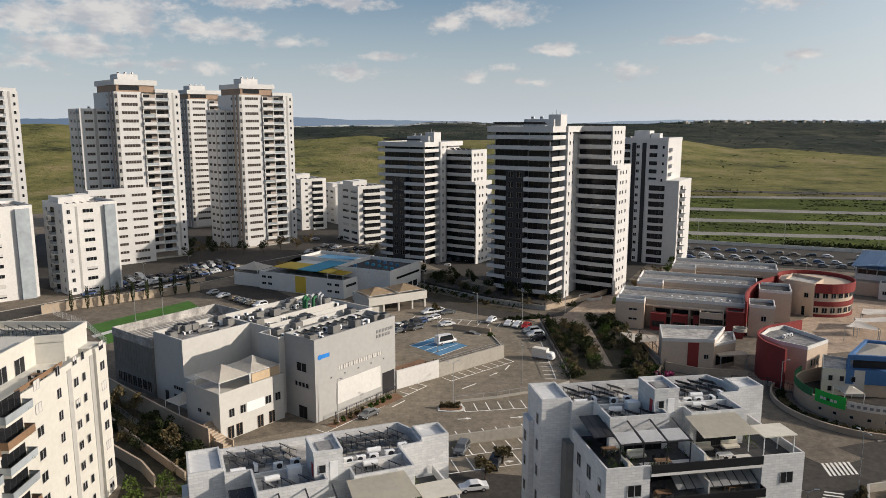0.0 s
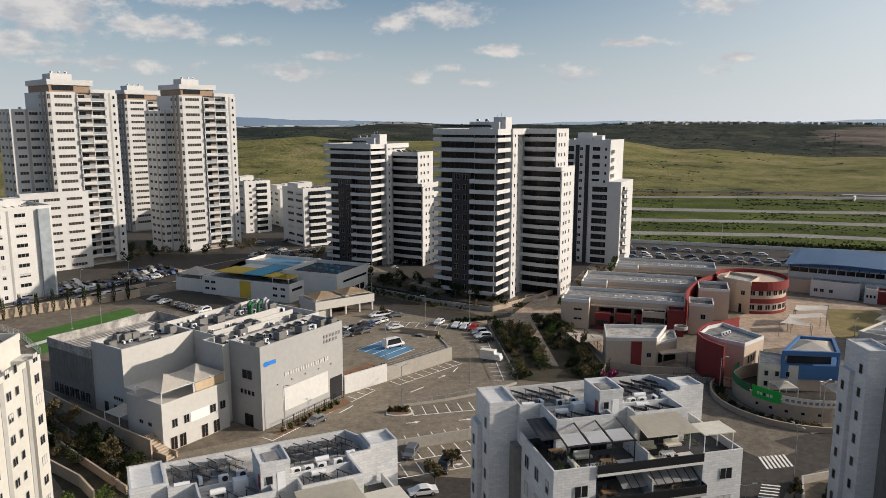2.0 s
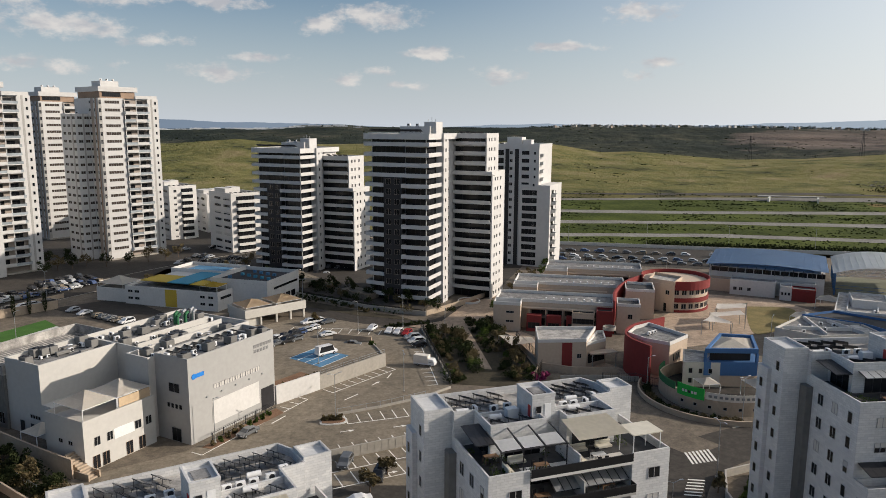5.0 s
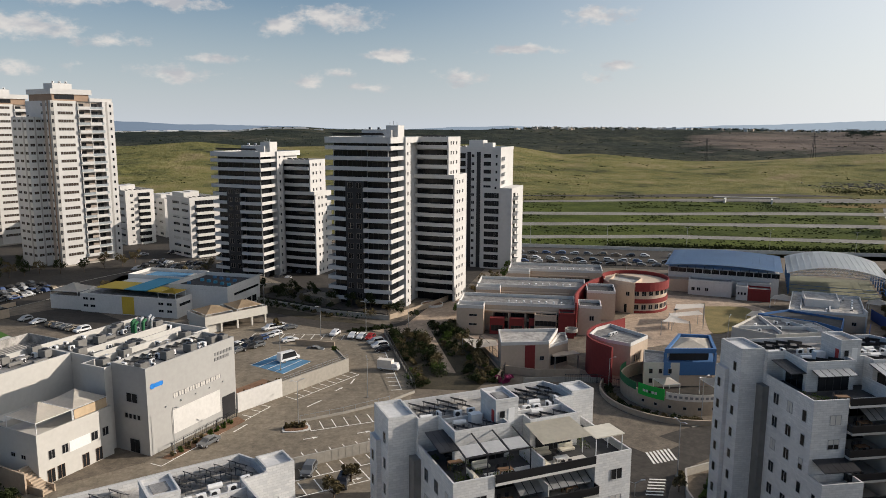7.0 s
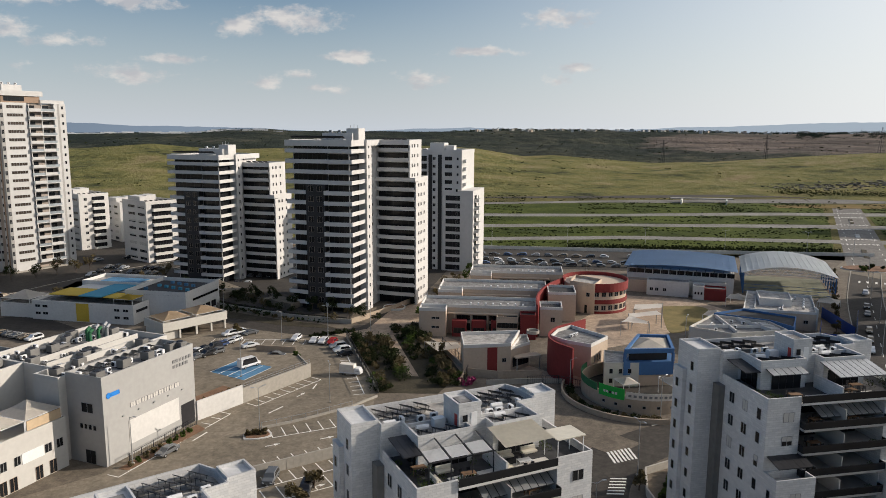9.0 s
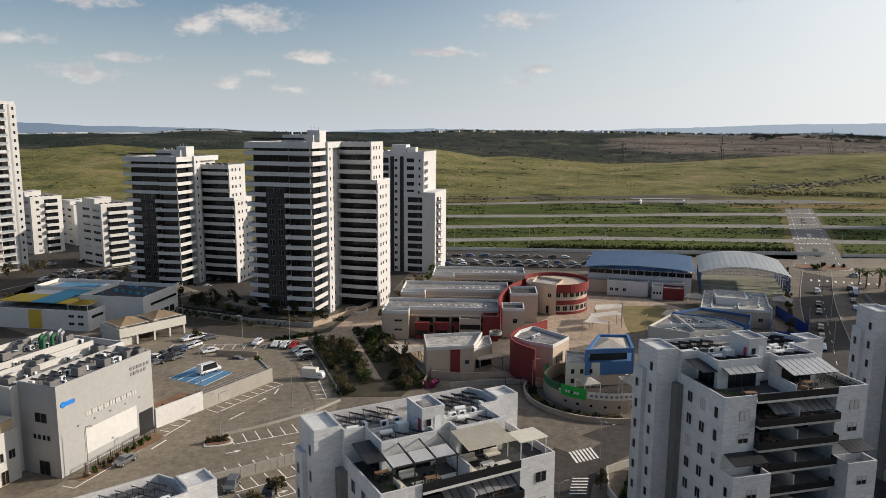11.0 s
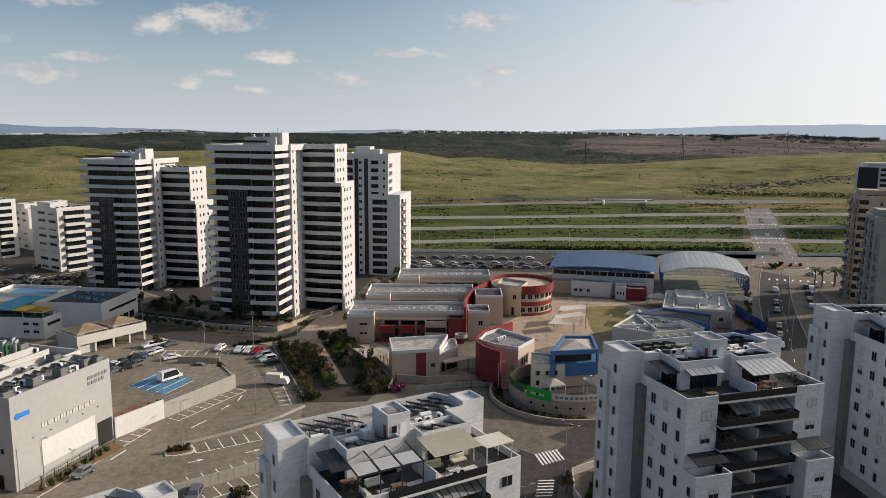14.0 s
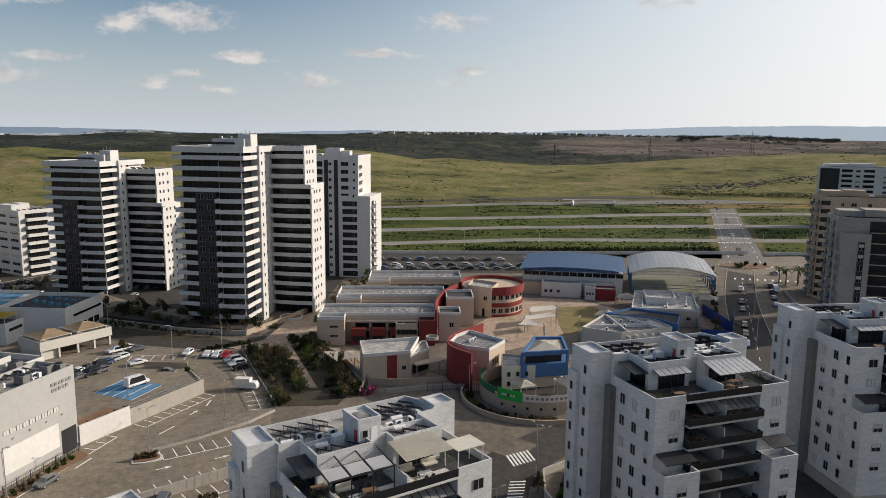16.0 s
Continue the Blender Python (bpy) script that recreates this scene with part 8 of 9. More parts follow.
def car(x, y, turn, paint=None, kind=None, z=0.05, where="parked on asphalt"):
    kind = kind or CRND.choice(("sedan", "hatch", "hatch", "suv"))
    paint = CRND.choice((0, 1, 1, 2, 2, 3, 3, 3, 5, 6)) if paint is None else paint
    key = (kind, paint)
    m = pose(x, y, z, 0, 0, turn)
    if key in CAR_TEMPLATES:
        return copy_thing(CAR_TEMPLATES[key], m)
    bodies, glass, wheel, lamp, L, W = car_meshes(kind)
    word = {"sedan": "saloon car", "hatch": "hatchback car", "suv": "tall family car", "van": "passenger van", "truck": "box truck"}[kind]
    t = thing("car" if kind not in ("van", "truck") else kind, m, CAR_WORDS[paint] + " " + word + " parked on asphalt", "car" if kind not in ("van", "truck") else kind, "parked cars")
    put("body", bodies[paint], t)
    put("glasshouse", glass, t)
    for a in (-L * 0.31, L * 0.31):
        for b in (-W / 2 + 0.08, W / 2 - 0.08):
            put("wheel", wheel, t, pose(a, b, 0.33))
    for b in (-W / 2 + 0.3, W / 2 - 0.3):
        put("headlight", lamp, t, pose(-L / 2 - 0.01, b, 0.68))
    if kind == "truck":
        block("cargo_box", -1.2, 3.1, -1.08, 1.08, 0.9, 3.1, SAIL, t, None, "pale cargo box", 0.04)
    CAR_TEMPLATES[key] = t
    return t


def car_row(a, b, n, turn, skip=0.15, z=0.05):
    a, b = Vector(a), Vector(b)
    for k in range(n):
        if CRND.random() < skip:
            continue
        p = a.lerp(b, (k + 0.5) / n)
        car(p.x + CRND.uniform(-0.2, 0.2), p.y + CRND.uniform(-0.2, 0.2), turn + CRND.choice((0, 180)) + CRND.uniform(-3, 3), z=z)


car(0.6, 170.2, 215, 0, "van", 2.34)
truck = car(23.6, 165.4, 150, 0, "truck")
truck.scale = (0.84, 0.84, 0.84)
for x, y, r, p, k in ((-12.2, 191.8, 40, 0, "sedan"), (-10.2, 193.4, 40, 3, "sedan"), (-8.0, 194.6, 40, 3, "suv"), (-6.2, 196.2, 40, 5, "hatch"), (-4.6, 198.2, 40, 1, "hatch"), (1.2, 193.6, 200, 0, "sedan"),
                      (-4, 206.6, 30, 0, "suv"), (-1.4, 207.8, 30, 0, "hatch"), (1.4, 206.4, 25, 2, "sedan"), (13.4, 197.6, 60, 0, "hatch"), (18.0, 194.4, 65, 0, "sedan"), (20.2, 192.8, 60, 0, "hatch"), (22.4, 191.6, 60, 4, "hatch"), (23.4, 187.2, 10, 1, "suv"),
                      (24.0, 183.6, 10, 0, "suv"), (24.2, 180.2, 10, 3, "hatch"), (7.4, 183.6, 160, 2, "sedan"), (-14, 131.4, 52, 2, "sedan"), (3.2, 116.4, 72, 2, "suv"), (8.4, 111.0, 72, 3, "suv"), (-15.4, 188.6, 40, 0, "sedan"), (-13.4, 189.6, 40, 3, "hatch"), (-2.6, 200.2, 40, 0, "hatch"), (-11.8, 187.0, 40, 2, "sedan"), (-9.4, 188.8, 40, 3, "suv"), (-7.0, 190.6, 40, 2, "hatch"), (4.6, 103.2, 10, 0, "sedan"), (19, 104.6, 10, 2, "hatch")):
    car(x, y, r, p, k)
car_row((-118, 224), (-82, 266), 12, 50, 0.2, 0.06)
car_row((-110, 216), (-84, 246), 9, 50, 0.25, 0.06)
for j, (a, b) in enumerate((((-116, 246), (-88, 286)), ((-111, 244), (-83, 283)), ((-105, 244), (-80, 277)), ((-100, 246), (-78, 274)))):
    car_row(a, b, 13, -38, 0.15, 0.06)
for q in range(3):
    car_row((-30 + 9 * q, 272 + 12 * q), (-6 + 9 * q, 262 + 12 * q), 7, 60, 0.2, 0.07)
car_row((-58, 306), (-36, 294), 8, 60, 0.2, 0.06)
car_row((-56, 314), (-32, 302), 8, 60, 0.2, 0.06)
car_row((-54, 322), (-30, 312), 8, 60, 0.2, 0.06)
car_row((-78, 234), (-54, 214), 10, 50, 0.25, 0.06)
for y in (294, 302, 316):
    d = (y - 292) * 0.6
    car_row((97 + d * 0.4, y + 1), (170 + d * 0.5, y - 29), 13, -26, 0.1, 0.06)
for k in range(9):
    p = Vector((159.7, 146.3)).lerp(Vector((229, 218)), k / 9)
    if k in (0, 1, 2, 4, 5, 7):
        car(p.x - 2.4, p.y + 2.4, 46, z=0.04)
    if k in (5, 6, 7, 8):
        car(p.x + 5.6, p.y - 5.0, 226, z=0.04)
car(222.5, 198.5, 46, 0, "van", 0.04)
for x, y in ((250, 224), (266, 222), (236, 250)):
    car(x, y, CRND.uniform(0, 360), z=0.06)
for k in range(10):
    car(-60 + 12 * k, 340 + 3.2 * k, 28, z=0.04)


# ---------------------------------------------------------------- street lamps
def street_lamp(x, y, h=9.0, turn=0.0, z=0.0, double=False):
    t = thing("street_lamp", pose(x, y, z, 0, 0, turn), "grey steel street lamp on a thin pole", "street lamp", "street lamps")
    bm = bmesh.new()
    add_tube(bm, (0, 0, 0), (0, 0, h), 0.09, 8, 0, 0.06)
    put("pole", to_mesh("pole", bm, METAL_GREY), t)
    put("base", box_mesh(-0.22, 0.22, -0.22, 0.22, 0, 0.3, CONCRETE), t)
    for s in ((1, -1) if double else (1,)):
        ar = bmesh.new()
        add_tube(ar, (0, 0, h - 0.1), (0.9 * s, 0, h + 0.25), 0.045, 6)
        put("arm", to_mesh("arm", ar, METAL_GREY), t)
        put("lamp_head", box_mesh(-0.35, 0.35, -0.13, 0.13, -0.06, 0.06, METAL_GREY, 0.03), t, pose(1.15 * s, 0, h + 0.27))
    return t


for x, y, h, r in ((16.7, 148.8, 8.5, 90), (2.0, 136.4, 9, 20), (-19.4, 128.6, 8.5, -40), (-1.2, 163.6, 8.5, 90), (22.2, 199.5, 8.5, 180), (62.4, 102.6, 9.5, 100), (-86, 199, 9, 0), (-77, 196, 9, 40), (-98, 236, 9, -40), (-88, 250, 9, -40), (9.5, 196.5, 8.5, 200), (34, 198.5, 8, 180),
                   (79, 122.5, 9, 200), (69, 143, 7, 0), (116, 170, 7, 40), (158, 146, 9.5, -45), (184, 172, 9.5, -45), (208, 199, 9.5, -45), (232, 224, 9.5, -45), (262, 262, 10, -60), (300, 300, 10, -30), (340, 345, 10, -30), (-6, 228, 8.5, 220), (-40, 268, 8.5, 220), (92, 262, 8.5, 0), (126, 250, 8, 0), (46, 86, 9, 0)):
    street_lamp(x, y, h, r, 0.0 if not (-9 < x < 13 and 155 < y < 176) else 2.3, (x + y) % 3 < 1)
for k in range(7):
    street_lamp(120 + 34 * k, 342 - 14.7 * k, 10, -23, 0.0, True)


# ---------------------------------------------------------------- trees, palms, hedges
def crown_mesh(k, r, h, n, leaf, mat):
    """A crown of small leaves gathered in uneven clumps."""
    key = ("crown", k, r, h, n, leaf, mat.name)
    if key not in CACHE:
        rr = random.Random(300 + k)
        bm = bmesh.new()
        clumps = []
        for _ in range(11):
            a, q, z = rr.uniform(0, 6.28), rr.uniform(0.1, 0.85), rr.uniform(0.15, 0.95)
            clumps.append((Vector((r * q * math.cos(a), r * q * math.sin(a), h * z)), rr.uniform(0.25, 0.5) * r))
        for i in range(n):
            c, s = clumps[i % len(clumps)]
            d = Vector((rr.gauss(0, 1), rr.gauss(0, 1), rr.gauss(0, 0.8)))
            p = c + d.normalized() * s * rr.uniform(0.5, 1.05)
            e = Vector((rr.uniform(-1, 1), rr.uniform(-1, 1), rr.uniform(-0.5, 1))).normalized()
            f = e.orthogonal().normalized()
            g = e.cross(f)
            u = leaf * rr.uniform(0.6, 1.4)
            bm.faces.new([bm.verts.new(p + f * u * i2 + g * u * 0.6 * j2) for i2, j2 in ((-1, 0), (0, -1), (1, 0), (0, 1))])
        CACHE[key] = to_mesh("crown", bm, mat)
    return CACHE[key]


def trunk_mesh(k, h, r):
    key = ("trunk", k, h, r)
    if key not in CACHE:
        rr = random.Random(500 + k)
        bm = bmesh.new()
        add_tube(bm, (0, 0, 0), (0, 0, h * 0.6), 0.14, 7, 0, 0.1)
        for i in range(5):
            a = i * 1.257 + rr.uniform(-0.3, 0.3)
            add_tube(bm, (0, 0, h * rr.uniform(0.4, 0.6)), (r * 0.6 * math.cos(a), r * 0.6 * math.sin(a), h * rr.uniform(0.8, 1.1)), 0.07, 5, 0, 0.03)
        CACHE[key] = to_mesh("trunk", bm, BARK)
    return CACHE[key]


TRND = random.Random(33)


def tree(x, y, h=5.0, r=2.0, mat=LEAF, z=0.0, n=800, label="small leafy street tree in the town"):
    k = TRND.randrange(3)
    t = thing("tree", pose(x, y, z, 0, 0, TRND.uniform(0, 360)), label, "tree", "town trees")
    put("trunk", trunk_mesh(k, round(h * 0.55, 1), r), t)
    put("crown", crown_mesh(k, r, round(h * 0.7, 1), n, 0.2, mat), t, pose(0, 0, h * 0.32))
    return t


def bush(x, y, r, h, mat, z=0.0):
    ob = put("bush", crown_mesh(TRND.randrange(4), round(r * 2) / 2, round(h * 2) / 2, 420, 0.17, mat), None, pose(x, y, z - 0.1, 0, 0, TRND.uniform(0, 360)))
    return tagged(ob, "dense dark garden bush in brown soil", "bush", "garden bushes")


def palm(x, y, h=6.0):
    t = thing("palm_tree", pose(x, y, 0, 0, 0, TRND.uniform(0, 360)), "palm tree with arching green fronds", "palm tree", "palms")
    if "palm_trunk" not in CACHE:
        bm = bmesh.new()
        add_tube(bm, (0, 0, 0), (0.1, 0, 6.0), 0.24, 8, 0, 0.18)
        CACHE["palm_trunk"] = to_mesh("trunk", bm, BARK)
        fb = bmesh.new()
        for k in range(6):
            z0, z1 = 0.5 * math.sin(k / 6 * 2.4), 0.5 * math.sin((k + 1) / 6 * 2.4)
            x0, x1 = 0.45 * k, 0.45 * (k + 1)
            w0, w1 = 0.35 * math.sin((k + 0.4) / 6.6 * 3.1), 0.35 * math.sin((k + 1.4) / 6.9 * 3.1)
            drop0, drop1 = -0.03 * k * k, -0.03 * (k + 1) ** 2
            for s in (-1, 1):
                fb.faces.new([fb.verts.new(p) for p in ((x0, 0, z0 + drop0), (x1, 0, z1 + drop1), (x1, s * w1, z1 + drop1 - 0.15), (x0, s * w0, z0 + drop0 - 0.15))])
        CACHE["frond"] = to_mesh("frond", fb, LEAF)
    put("trunk", CACHE["palm_trunk"], t)
    for k in range(14):
        put("frond", CACHE["frond"], t, pose(0.1, 0, 5.9, 0, TRND.uniform(-35, 25), k * 360 / 14 + TRND.uniform(-8, 8)))
    return t


def cypress(x, y, h):
    t = thing("cypress", pose(x, y, 0, 0, 0, TRND.uniform(0, 360)), "slim dark cypress along the street wall", "tree", "cypresses")
    put("trunk", trunk_mesh(1, 2.0, 0.3), t)
    if "cyp" not in CACHE:
        rr = random.Random(9)
        bm = bmesh.new()
        for _ in range(420):
            z = rr.random()
            w = 0.62 * math.sin(min(1, z * 1.25 + 0.12) * 3.14 * 0.78) + 0.05
            a = rr.uniform(0, 6.28)
            p = Vector((w * math.cos(a), w * math.sin(a), z))
            p.x, p.y = p.x * rr.uniform(0.6, 1), p.y * rr.uniform(0.6, 1)
            e = Vector((rr.uniform(-1, 1), rr.uniform(-1, 1), rr.uniform(-0.2, 1))).normalized()
            f = e.orthogonal().normalized() * 0.14
            bm.faces.new([bm.verts.new(q) for q in (p - f, p + Vector((0, 0, 0.04)), p + f, p - Vector((0, 0, 0.03)))])
        CACHE["cyp"] = to_mesh("crown", bm, HEDGE)
    put("crown", CACHE["cyp"], t, Matrix.Translation((0, 0, 0.4)) @ Matrix.Diagonal((1, 1, h, 1)))


for k in range(9):
    cypress(-109 + 3.3 * k, 209.5 + 2.9 * k, 5.5 + TRND.uniform(-0.5, 1))
# garden strip between car park and school
for k in range(120):
    v = TRND.random()
    x, y = (TRND.uniform(28, 30.4), TRND.uniform(153, 194)) if v < 0.3 else (TRND.uniform(40.5, 48.5), TRND.uniform(152, 200)) if v < 0.8 else (TRND.uniform(33.6, 36), TRND.uniform(158, 194))
    bush(x, y, TRND.uniform(0.8, 2.1), TRND.uniform(0.9, 2.6), TRND.choice((HEDGE, HEDGE, LEAF_DRY, LEAF_DRY, LEAF)), 0.05)
for x, y in ((32, 186), (35, 180), (33.6, 172), (43, 190), (45, 180), (46, 170), (44.5, 160)):
    tree(x, y, TRND.uniform(3.6, 5.2), 1.9, TRND.choice((LEAF_DRY, HEDGE)), 0.05)
# slope below the event hall
for k in range(60):
    f = TRND.random()
    x, y = -70 + 36 * f + TRND.uniform(-3, 1), 138 - 31 * f + TRND.uniform(-3, 2.5)
    bush(x, y, TRND.uniform(1.1, 2.3), TRND.uniform(1.0, 2.8), TRND.choice((HEDGE, HEDGE, LEAF_DRY)))
for x, y in ((-58, 131), (-53, 126), (-49, 121.5), (-63, 135), (-46, 117), (-41, 113.4)):
    tree(x, y, TRND.uniform(3.6, 5.0), 1.6, TRND.choice((HEDGE, LEAF_DRY)))
for x, y in ((-46.5, 102), (-44.5, 98), (-42, 103), (-40, 96), (-38, 101)):
    bush(x, y, 1.6, 2.4, LEAF)
for x, y in ((5.5, 88), (3.5, 86.4), (7.6, 86), (2.0, 84)):
    bush(x, y, 2.2, 3.4, LEAF, -0.5)
for x, y in ((46.6, 152.4), (48, 151.4), (49.4, 152.6)):
    ob = bush(x, y, 1.2, 1.6, PINK)
    ob["label"] = "magenta flowering bush by the fence"
# steps from the garden terrace down to the car park
st = thing("garden_steps", pose(-41.2, 121.0, 0, 0, 0, -36), "sandy garden steps between low walls", "steps")
for k in range(11):
    block("step", 0.5 * k, 0.5 * k + 0.52, -0.9, 0.9, 0, 3.3 - 0.3 * k, CONCRETE_WARM, st)
for y in (-1.12, 0.9):
    prism("side_wall", [(-1.2, y), (5.8, y), (5.8, y + 0.22), (-1.2, y + 0.22)], 0, 1.2, CONCRETE_WARM, st)
# street trees and planting round the lots
for x, y, h in ((6.6, 106.6, 3.6), (9.8, 112, 3.4), (-2, 207, 3), (12, 178.5, 2.4), (52, 212, 4), (64, 238, 4), (70, 248, 4.6), (76, 256, 4.6), (82, 262, 4), (92, 200, 3.4), (93.5, 201, 3), (95, 202, 3.2), (88, 276, 4.5), (110, 262, 4), (60, 98, 3)):
    tree(x, y, h, h * 0.42, TRND.choice((LEAF, LEAF_DRY)))
for k in range(10):
    p = Vector((146, 148)).lerp(Vector((232, 242)), k / 10)
    tree(p.x, p.y, 3.4, 1.2, LEAF_DRY, 0.1)
for x, y in ((236, 206), (240, 204), (244, 207), (248, 204), (238, 211), (252, 209)):
    palm(x, y)
for x, y in ((-46, 258), (-40, 266), (-34, 276), (-28, 290), (-20, 300), (-12, 306), (-2, 312), (8, 318), (-24, 312), (-48, 274), (-100, 298), (-96, 302), (-92, 306), (-102, 290), (-70, 312), (-64, 316), (-76, 306), (-84, 304), (-60, 322), (-100, 310), (-106, 306), (-52, 268), (-58, 262)):
    tree(x, y, TRND.uniform(4, 7), 2.4, TRND.choice((LEAF_DRY, HEDGE)))
for k in range(46):
    f = TRND.random()
    x, y = 30 - 52 * f + TRND.uniform(-1, 9), 213 + 46 * f + TRND.uniform(-4, 12)
    bush(x, y, TRND.uniform(1.0, 2.2), TRND.uniform(1.0, 2.4), TRND.choice((HEDGE, HEDGE, LEAF_DRY)), 1.5)
for k in range(9):
    f = k / 9
    tree(26 - 50 * f, 220 + 44 * f, TRND.uniform(3.5, 5.5), 1.9, HEDGE, 1.6)
for k in range(12):
    bush(14 - 30 * k / 12 + TRND.uniform(-0.8, 0.8), 218 + 36 * k / 12, 1.1, 1.2, TRND.choice((HEDGE, LEAF_DRY)))
for k in range(8):
    bush(18 + 1.6 * k, 200 + 0.3 * k, 0.9, 1.0, HEDGE)
for k in range(9):
    bush(-19.6 + 1.1 * k, 127.6 + 1.55 * k, 0.7, 0.9, TRND.choice((LEAF_DRY, LEAF)), 0.08)
for k in range(5):
    bush(-8.2 + 1.6 * k, 149 + 1.5 * k, 0.6, 0.8, LEAF_DRY, 2.45)
for k in range(5):
    bush(-0.4 + 0.8 * k, 135.4, 0.6, 0.8, LEAF_DRY, 0.3)
for k in range(10):
    bush(253 + TRND.uniform(-8, 8), 243 + TRND.uniform(-4, 4), 1.2, 1.6, TRND.choice((HEDGE, LEAF)), 0.4)
for k in range(14):
    bush(60.4 + 0.7 * k + TRND.uniform(-0.3, 0.3), 92 + 0.75 * k, 0.9, 1.4, TRND.choice((LEAF, HEDGE, LEAF)))
for k in range(14):
    a = 150 + 8 * k
    bush(82 + 14.6 * math.cos(radians(a)), 136.5 + 14.6 * math.sin(radians(a)), 0.9, 1.0, TRND.choice((LEAF_DRY, HEDGE)))


def hedge_row(pts, h, w, name, label):
    """A long clipped or wild hedge: thousands of leaves along a line."""
    rr = random.Random(77)
    V, F = [], []
    for a, b in zip(pts, pts[1:]):
        a, b = Vector((*a, 0)), Vector((*b, 0))
        for _ in range(int((b - a).length * 22)):
            p = a.lerp(b, rr.random()) + Vector((rr.gauss(0, w / 2), rr.gauss(0, w / 2), h * rr.random() * rr.uniform(0.5, 1) + 0.1))
            e = Vector((rr.uniform(-1, 1), rr.uniform(-1, 1), rr.uniform(-0.3, 1))).normalized()
            f = e.orthogonal().normalized()
            g = e.cross(f)
            s = rr.uniform(0.25, 0.6)
            i = len(V)
            V += [p - f * s, p - g * s, p + f * s, p + g * s]
            F.append((i, i + 1, i + 2, i + 3))
    me = bpy.data.meshes.new(name)
    me.from_pydata(V, [], F)
    me.materials.append(HEDGE)
    return tagged(put(name, me), label, "hedge", kind="stuff")


hedge_row([(153, 326), (199, 307), (272, 281)], 2.6, 2.0, "hedge", "dark hedge along the white field wall")
# two extra-dense shrub rows added to darken the ground in tower shadow
hedge_row([(26, 217), (10, 227), (-8, 245), (-20, 261)], 1.7, 4.5, "ground_cover", "dark shrubs on the podium, massed to deepen tower shade")
hedge_row([(30, 226), (18, 236), (4, 250), (-8, 268)], 1.9, 6.0, "ground_cover", "dark shrubs between the banded towers, massed to deepen shade")
hedge_row([(470, 560), (560, 500), (640, 430)], 6.0, 9.0, "scrub", "dark scrub near the far buildings")


def hill_scatter():
    """Shrubs and stones dotted over the meadow and the far ridge."""
    rr = random.Random(4)
    V, F = [], []
    for _ in range(4200):
        r = 600 + 2300 * rr.random() ** 1.4
        a = radians(rr.uniform(20, 120))
        x, y = r * math.cos(a), r * math.sin(a)
        if r < 1500 and noise.noise((x / 120, y / 120, 9.0)) < 0.2:
            continue
        z = hill_height(x, y)
        s = rr.uniform(0.5, 1.9) * (0.6 if r < 1300 else 0.9)
        for _ in range(9):
            p = Vector((x + rr.gauss(0, s), y + rr.gauss(0, s), z + abs(rr.gauss(0, s * 0.5))))
            e = Vector((rr.uniform(-1, 1), rr.uniform(-1, 1), rr.uniform(-0.3, 1))).normalized()
            f = e.orthogonal().normalized() * 0.6
            g = e.cross(f)
            i = len(V)
            V += [p - f * s, p - g * s, p + f * s, p + g * s]
            F.append((i, i + 1, i + 2, i + 3))
    me = bpy.data.meshes.new("shrubs")
    me.from_pydata(V, [], F)
    me.materials.append(HEDGE)
    return tagged(put("shrubs", me), "dark shrubs dotted over the hills", "shrubs", kind="stuff")


hill_scatter()


def far_woods():
    """Belts of dark trees along the ridge, and a wood on the slope towards the sun."""
    tr = random.Random(9)
    V, F = [], []
    for k in range(1500):
        if k < 800:
            a, r = radians(tr.uniform(46, 74)), tr.gauss(2480, 60)
        else:
            a, r = radians(tr.uniform(38.5, 49)), tr.gauss(2300, 110)
        x, y = r * math.cos(a), r * math.sin(a)
        if noise.noise((x / 140, y / 140, 2.0)) < -0.15:
            continue
        z, s = hill_height(x, y), tr.uniform(2.0, 4.2)
        for _ in range(26):
            p = Vector((x + tr.gauss(0, s), y + tr.gauss(0, s), z + abs(tr.gauss(s * 0.7, s * 0.5))))
            e = Vector((tr.uniform(-1, 1), tr.uniform(-1, 1), tr.uniform(-0.3, 1))).normalized()
            f = e.orthogonal().normalized() * s * 0.32
            g = e.cross(f)
            i = len(V)
            V += [p - f, p - g, p + f, p + g]
            F.append((i, i + 1, i + 2, i + 3))
    me = bpy.data.meshes.new("woods")
    me.from_pydata(V, [], F)
    me.materials.append(HAZED_LEAVES)
    return tagged(put("woods", me), "dark belts of trees on the far ridge", "trees", kind="stuff")


far_woods()


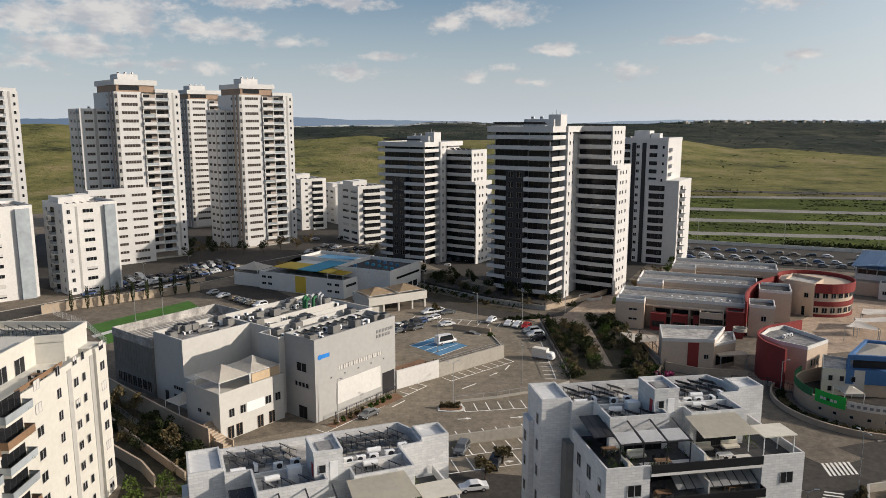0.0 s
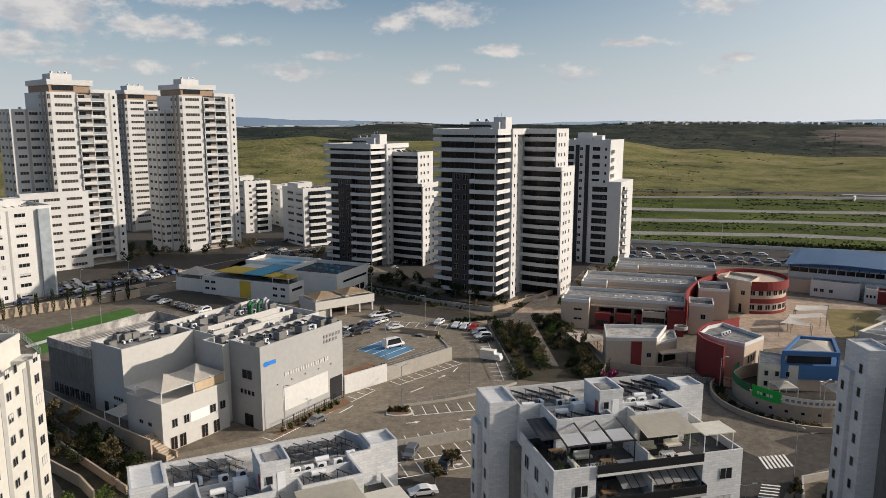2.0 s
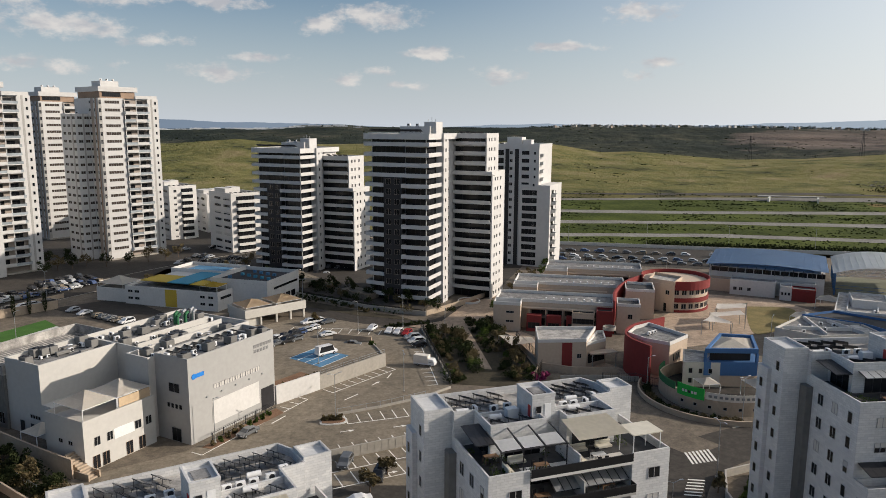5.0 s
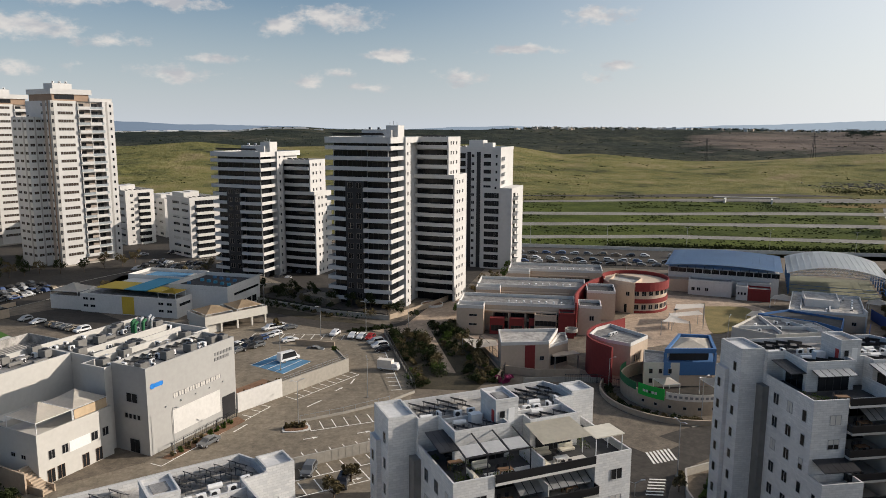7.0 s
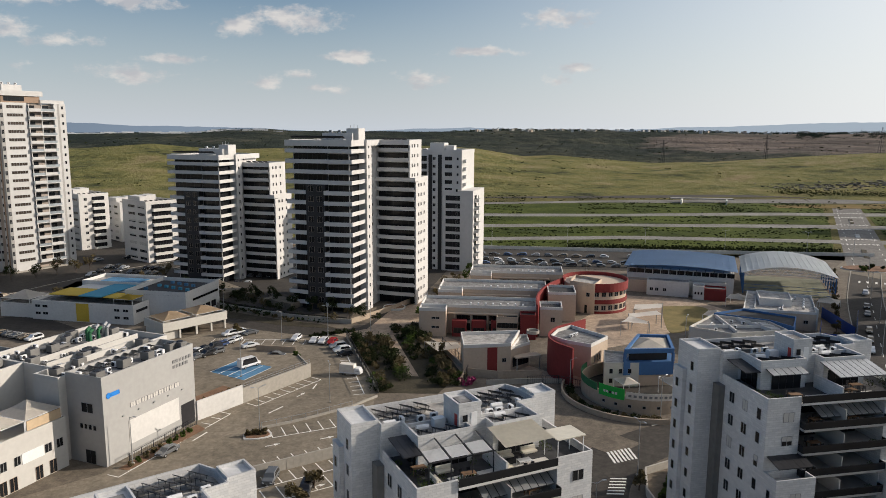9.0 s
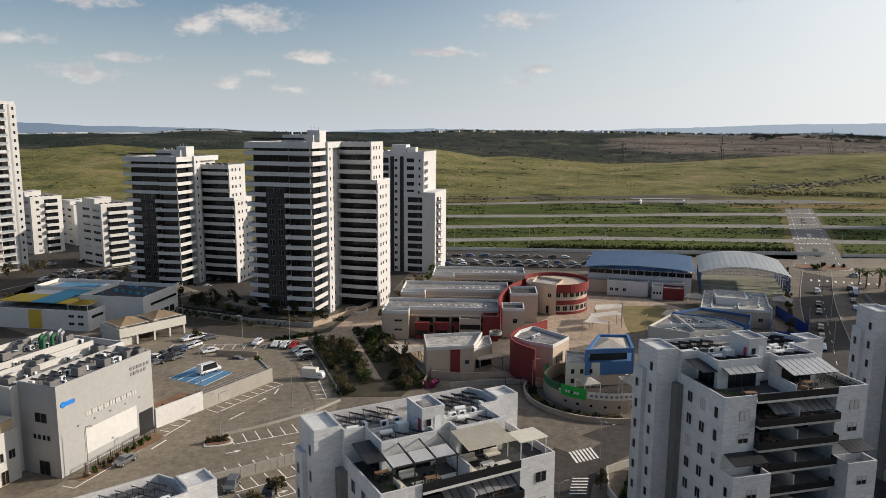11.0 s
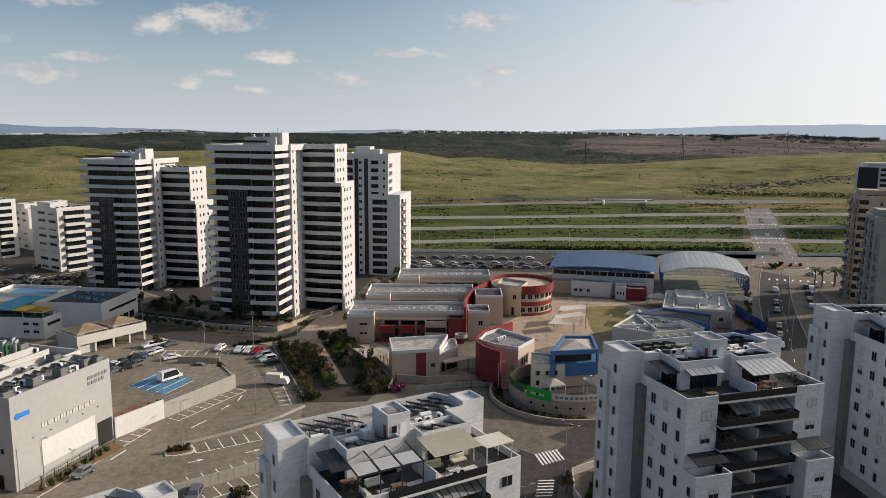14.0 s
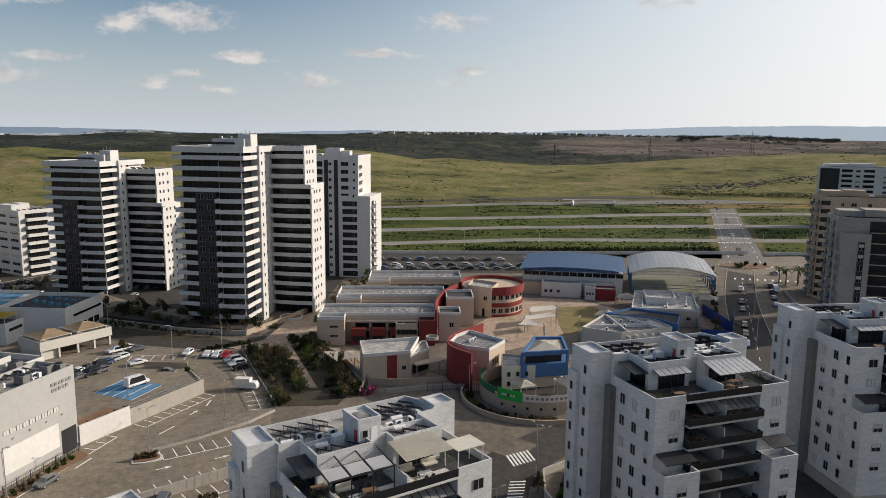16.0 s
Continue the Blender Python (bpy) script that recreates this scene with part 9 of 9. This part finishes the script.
def rubble_dump():
    """Heaps of dumped stone and earth at the foot of the hill."""
    tr = random.Random(17)
    bm = bmesh.new()
    for _ in range(420):
        f = tr.random()
        x, y = 505 + 215 * f + tr.gauss(0, 10), 600 - 20 * f + tr.gauss(0, 12)
        s = tr.uniform(0.5, 1.5)
        q = [Vector((tr.uniform(-1, 1) * s * 1.6, tr.uniform(-1, 1) * s * 1.6, tr.uniform(0, 1) * s)) for _ in range(7)] + [Vector((0, 0, -1))]
        vs = [bm.verts.new(Vector((x, y, max(hill_height(x, y), 0.0))) + v) for v in q]
        bmesh.ops.convex_hull(bm, input=vs)
    me = to_mesh("rubble", bm, RUBBLE)
    return tagged(put("rubble", me), "grey heaps of dumped rubble below the meadow", "rubble", kind="stuff")


rubble_dump()
# far village on the ridge and long white sheds
rr = random.Random(12)
for k in range(170):
    a = radians(rr.uniform(47, 72))
    r = rr.uniform(2300, 2700)
    x, y = r * math.cos(a), r * math.sin(a)
    h = thing("far_house", pose(x, y, hill_height(x, y), 0, 0, rr.uniform(0, 180)), "tiny pale house on the far ridge", "house", "far houses")
    w = rr.uniform(5, 12)
    prism("wall", rect(-w / 2, w / 2, -4, 4), -4, rr.uniform(3, 8), rr.choice((PLASTER, BEIGE, STONE_WARM)), h)
for k in range(44):
    a = radians(rr.uniform(87, 101.5))
    r = rr.uniform(2250, 2330)
    x, y = r * math.cos(a), r * math.sin(a)
    h = thing("far_shed", pose(x, y, hill_height(x, y) + 2, 0, 0, math.degrees(a) - 90 + rr.uniform(-6, 6)), "long white greenhouse shed on the far hillside", "shed", "far sheds")
    w = rr.uniform(14, 42)
    prism("wall", rect(-w / 2, w / 2, -6, 6), -8, rr.uniform(-0.5, 1.5), METAL_WHITE, h)
for k in range(3):
    a = radians(58 - 7 * k)
    x, y = 1150 * math.cos(a), 1150 * math.sin(a)
    t = thing("pylon", pose(x, y, hill_height(x, y)), "thin steel power pylon on the meadow", "pylon", "pylons")
    bm = bmesh.new()
    for s in (-1, 1):
        for q in (-1, 1):
            add_tube(bm, (2.2 * s, 2.2 * q, 0), (0.3 * s, 0.3 * q, 34), 0.16, 4)
    put("mast", to_mesh("mast", bm, METAL_DARK), t)
    for z in (24, 29):
        put("cross_arm", box_mesh(-6, 6, -0.2, 0.2, z, z + 0.4, METAL_DARK), t)
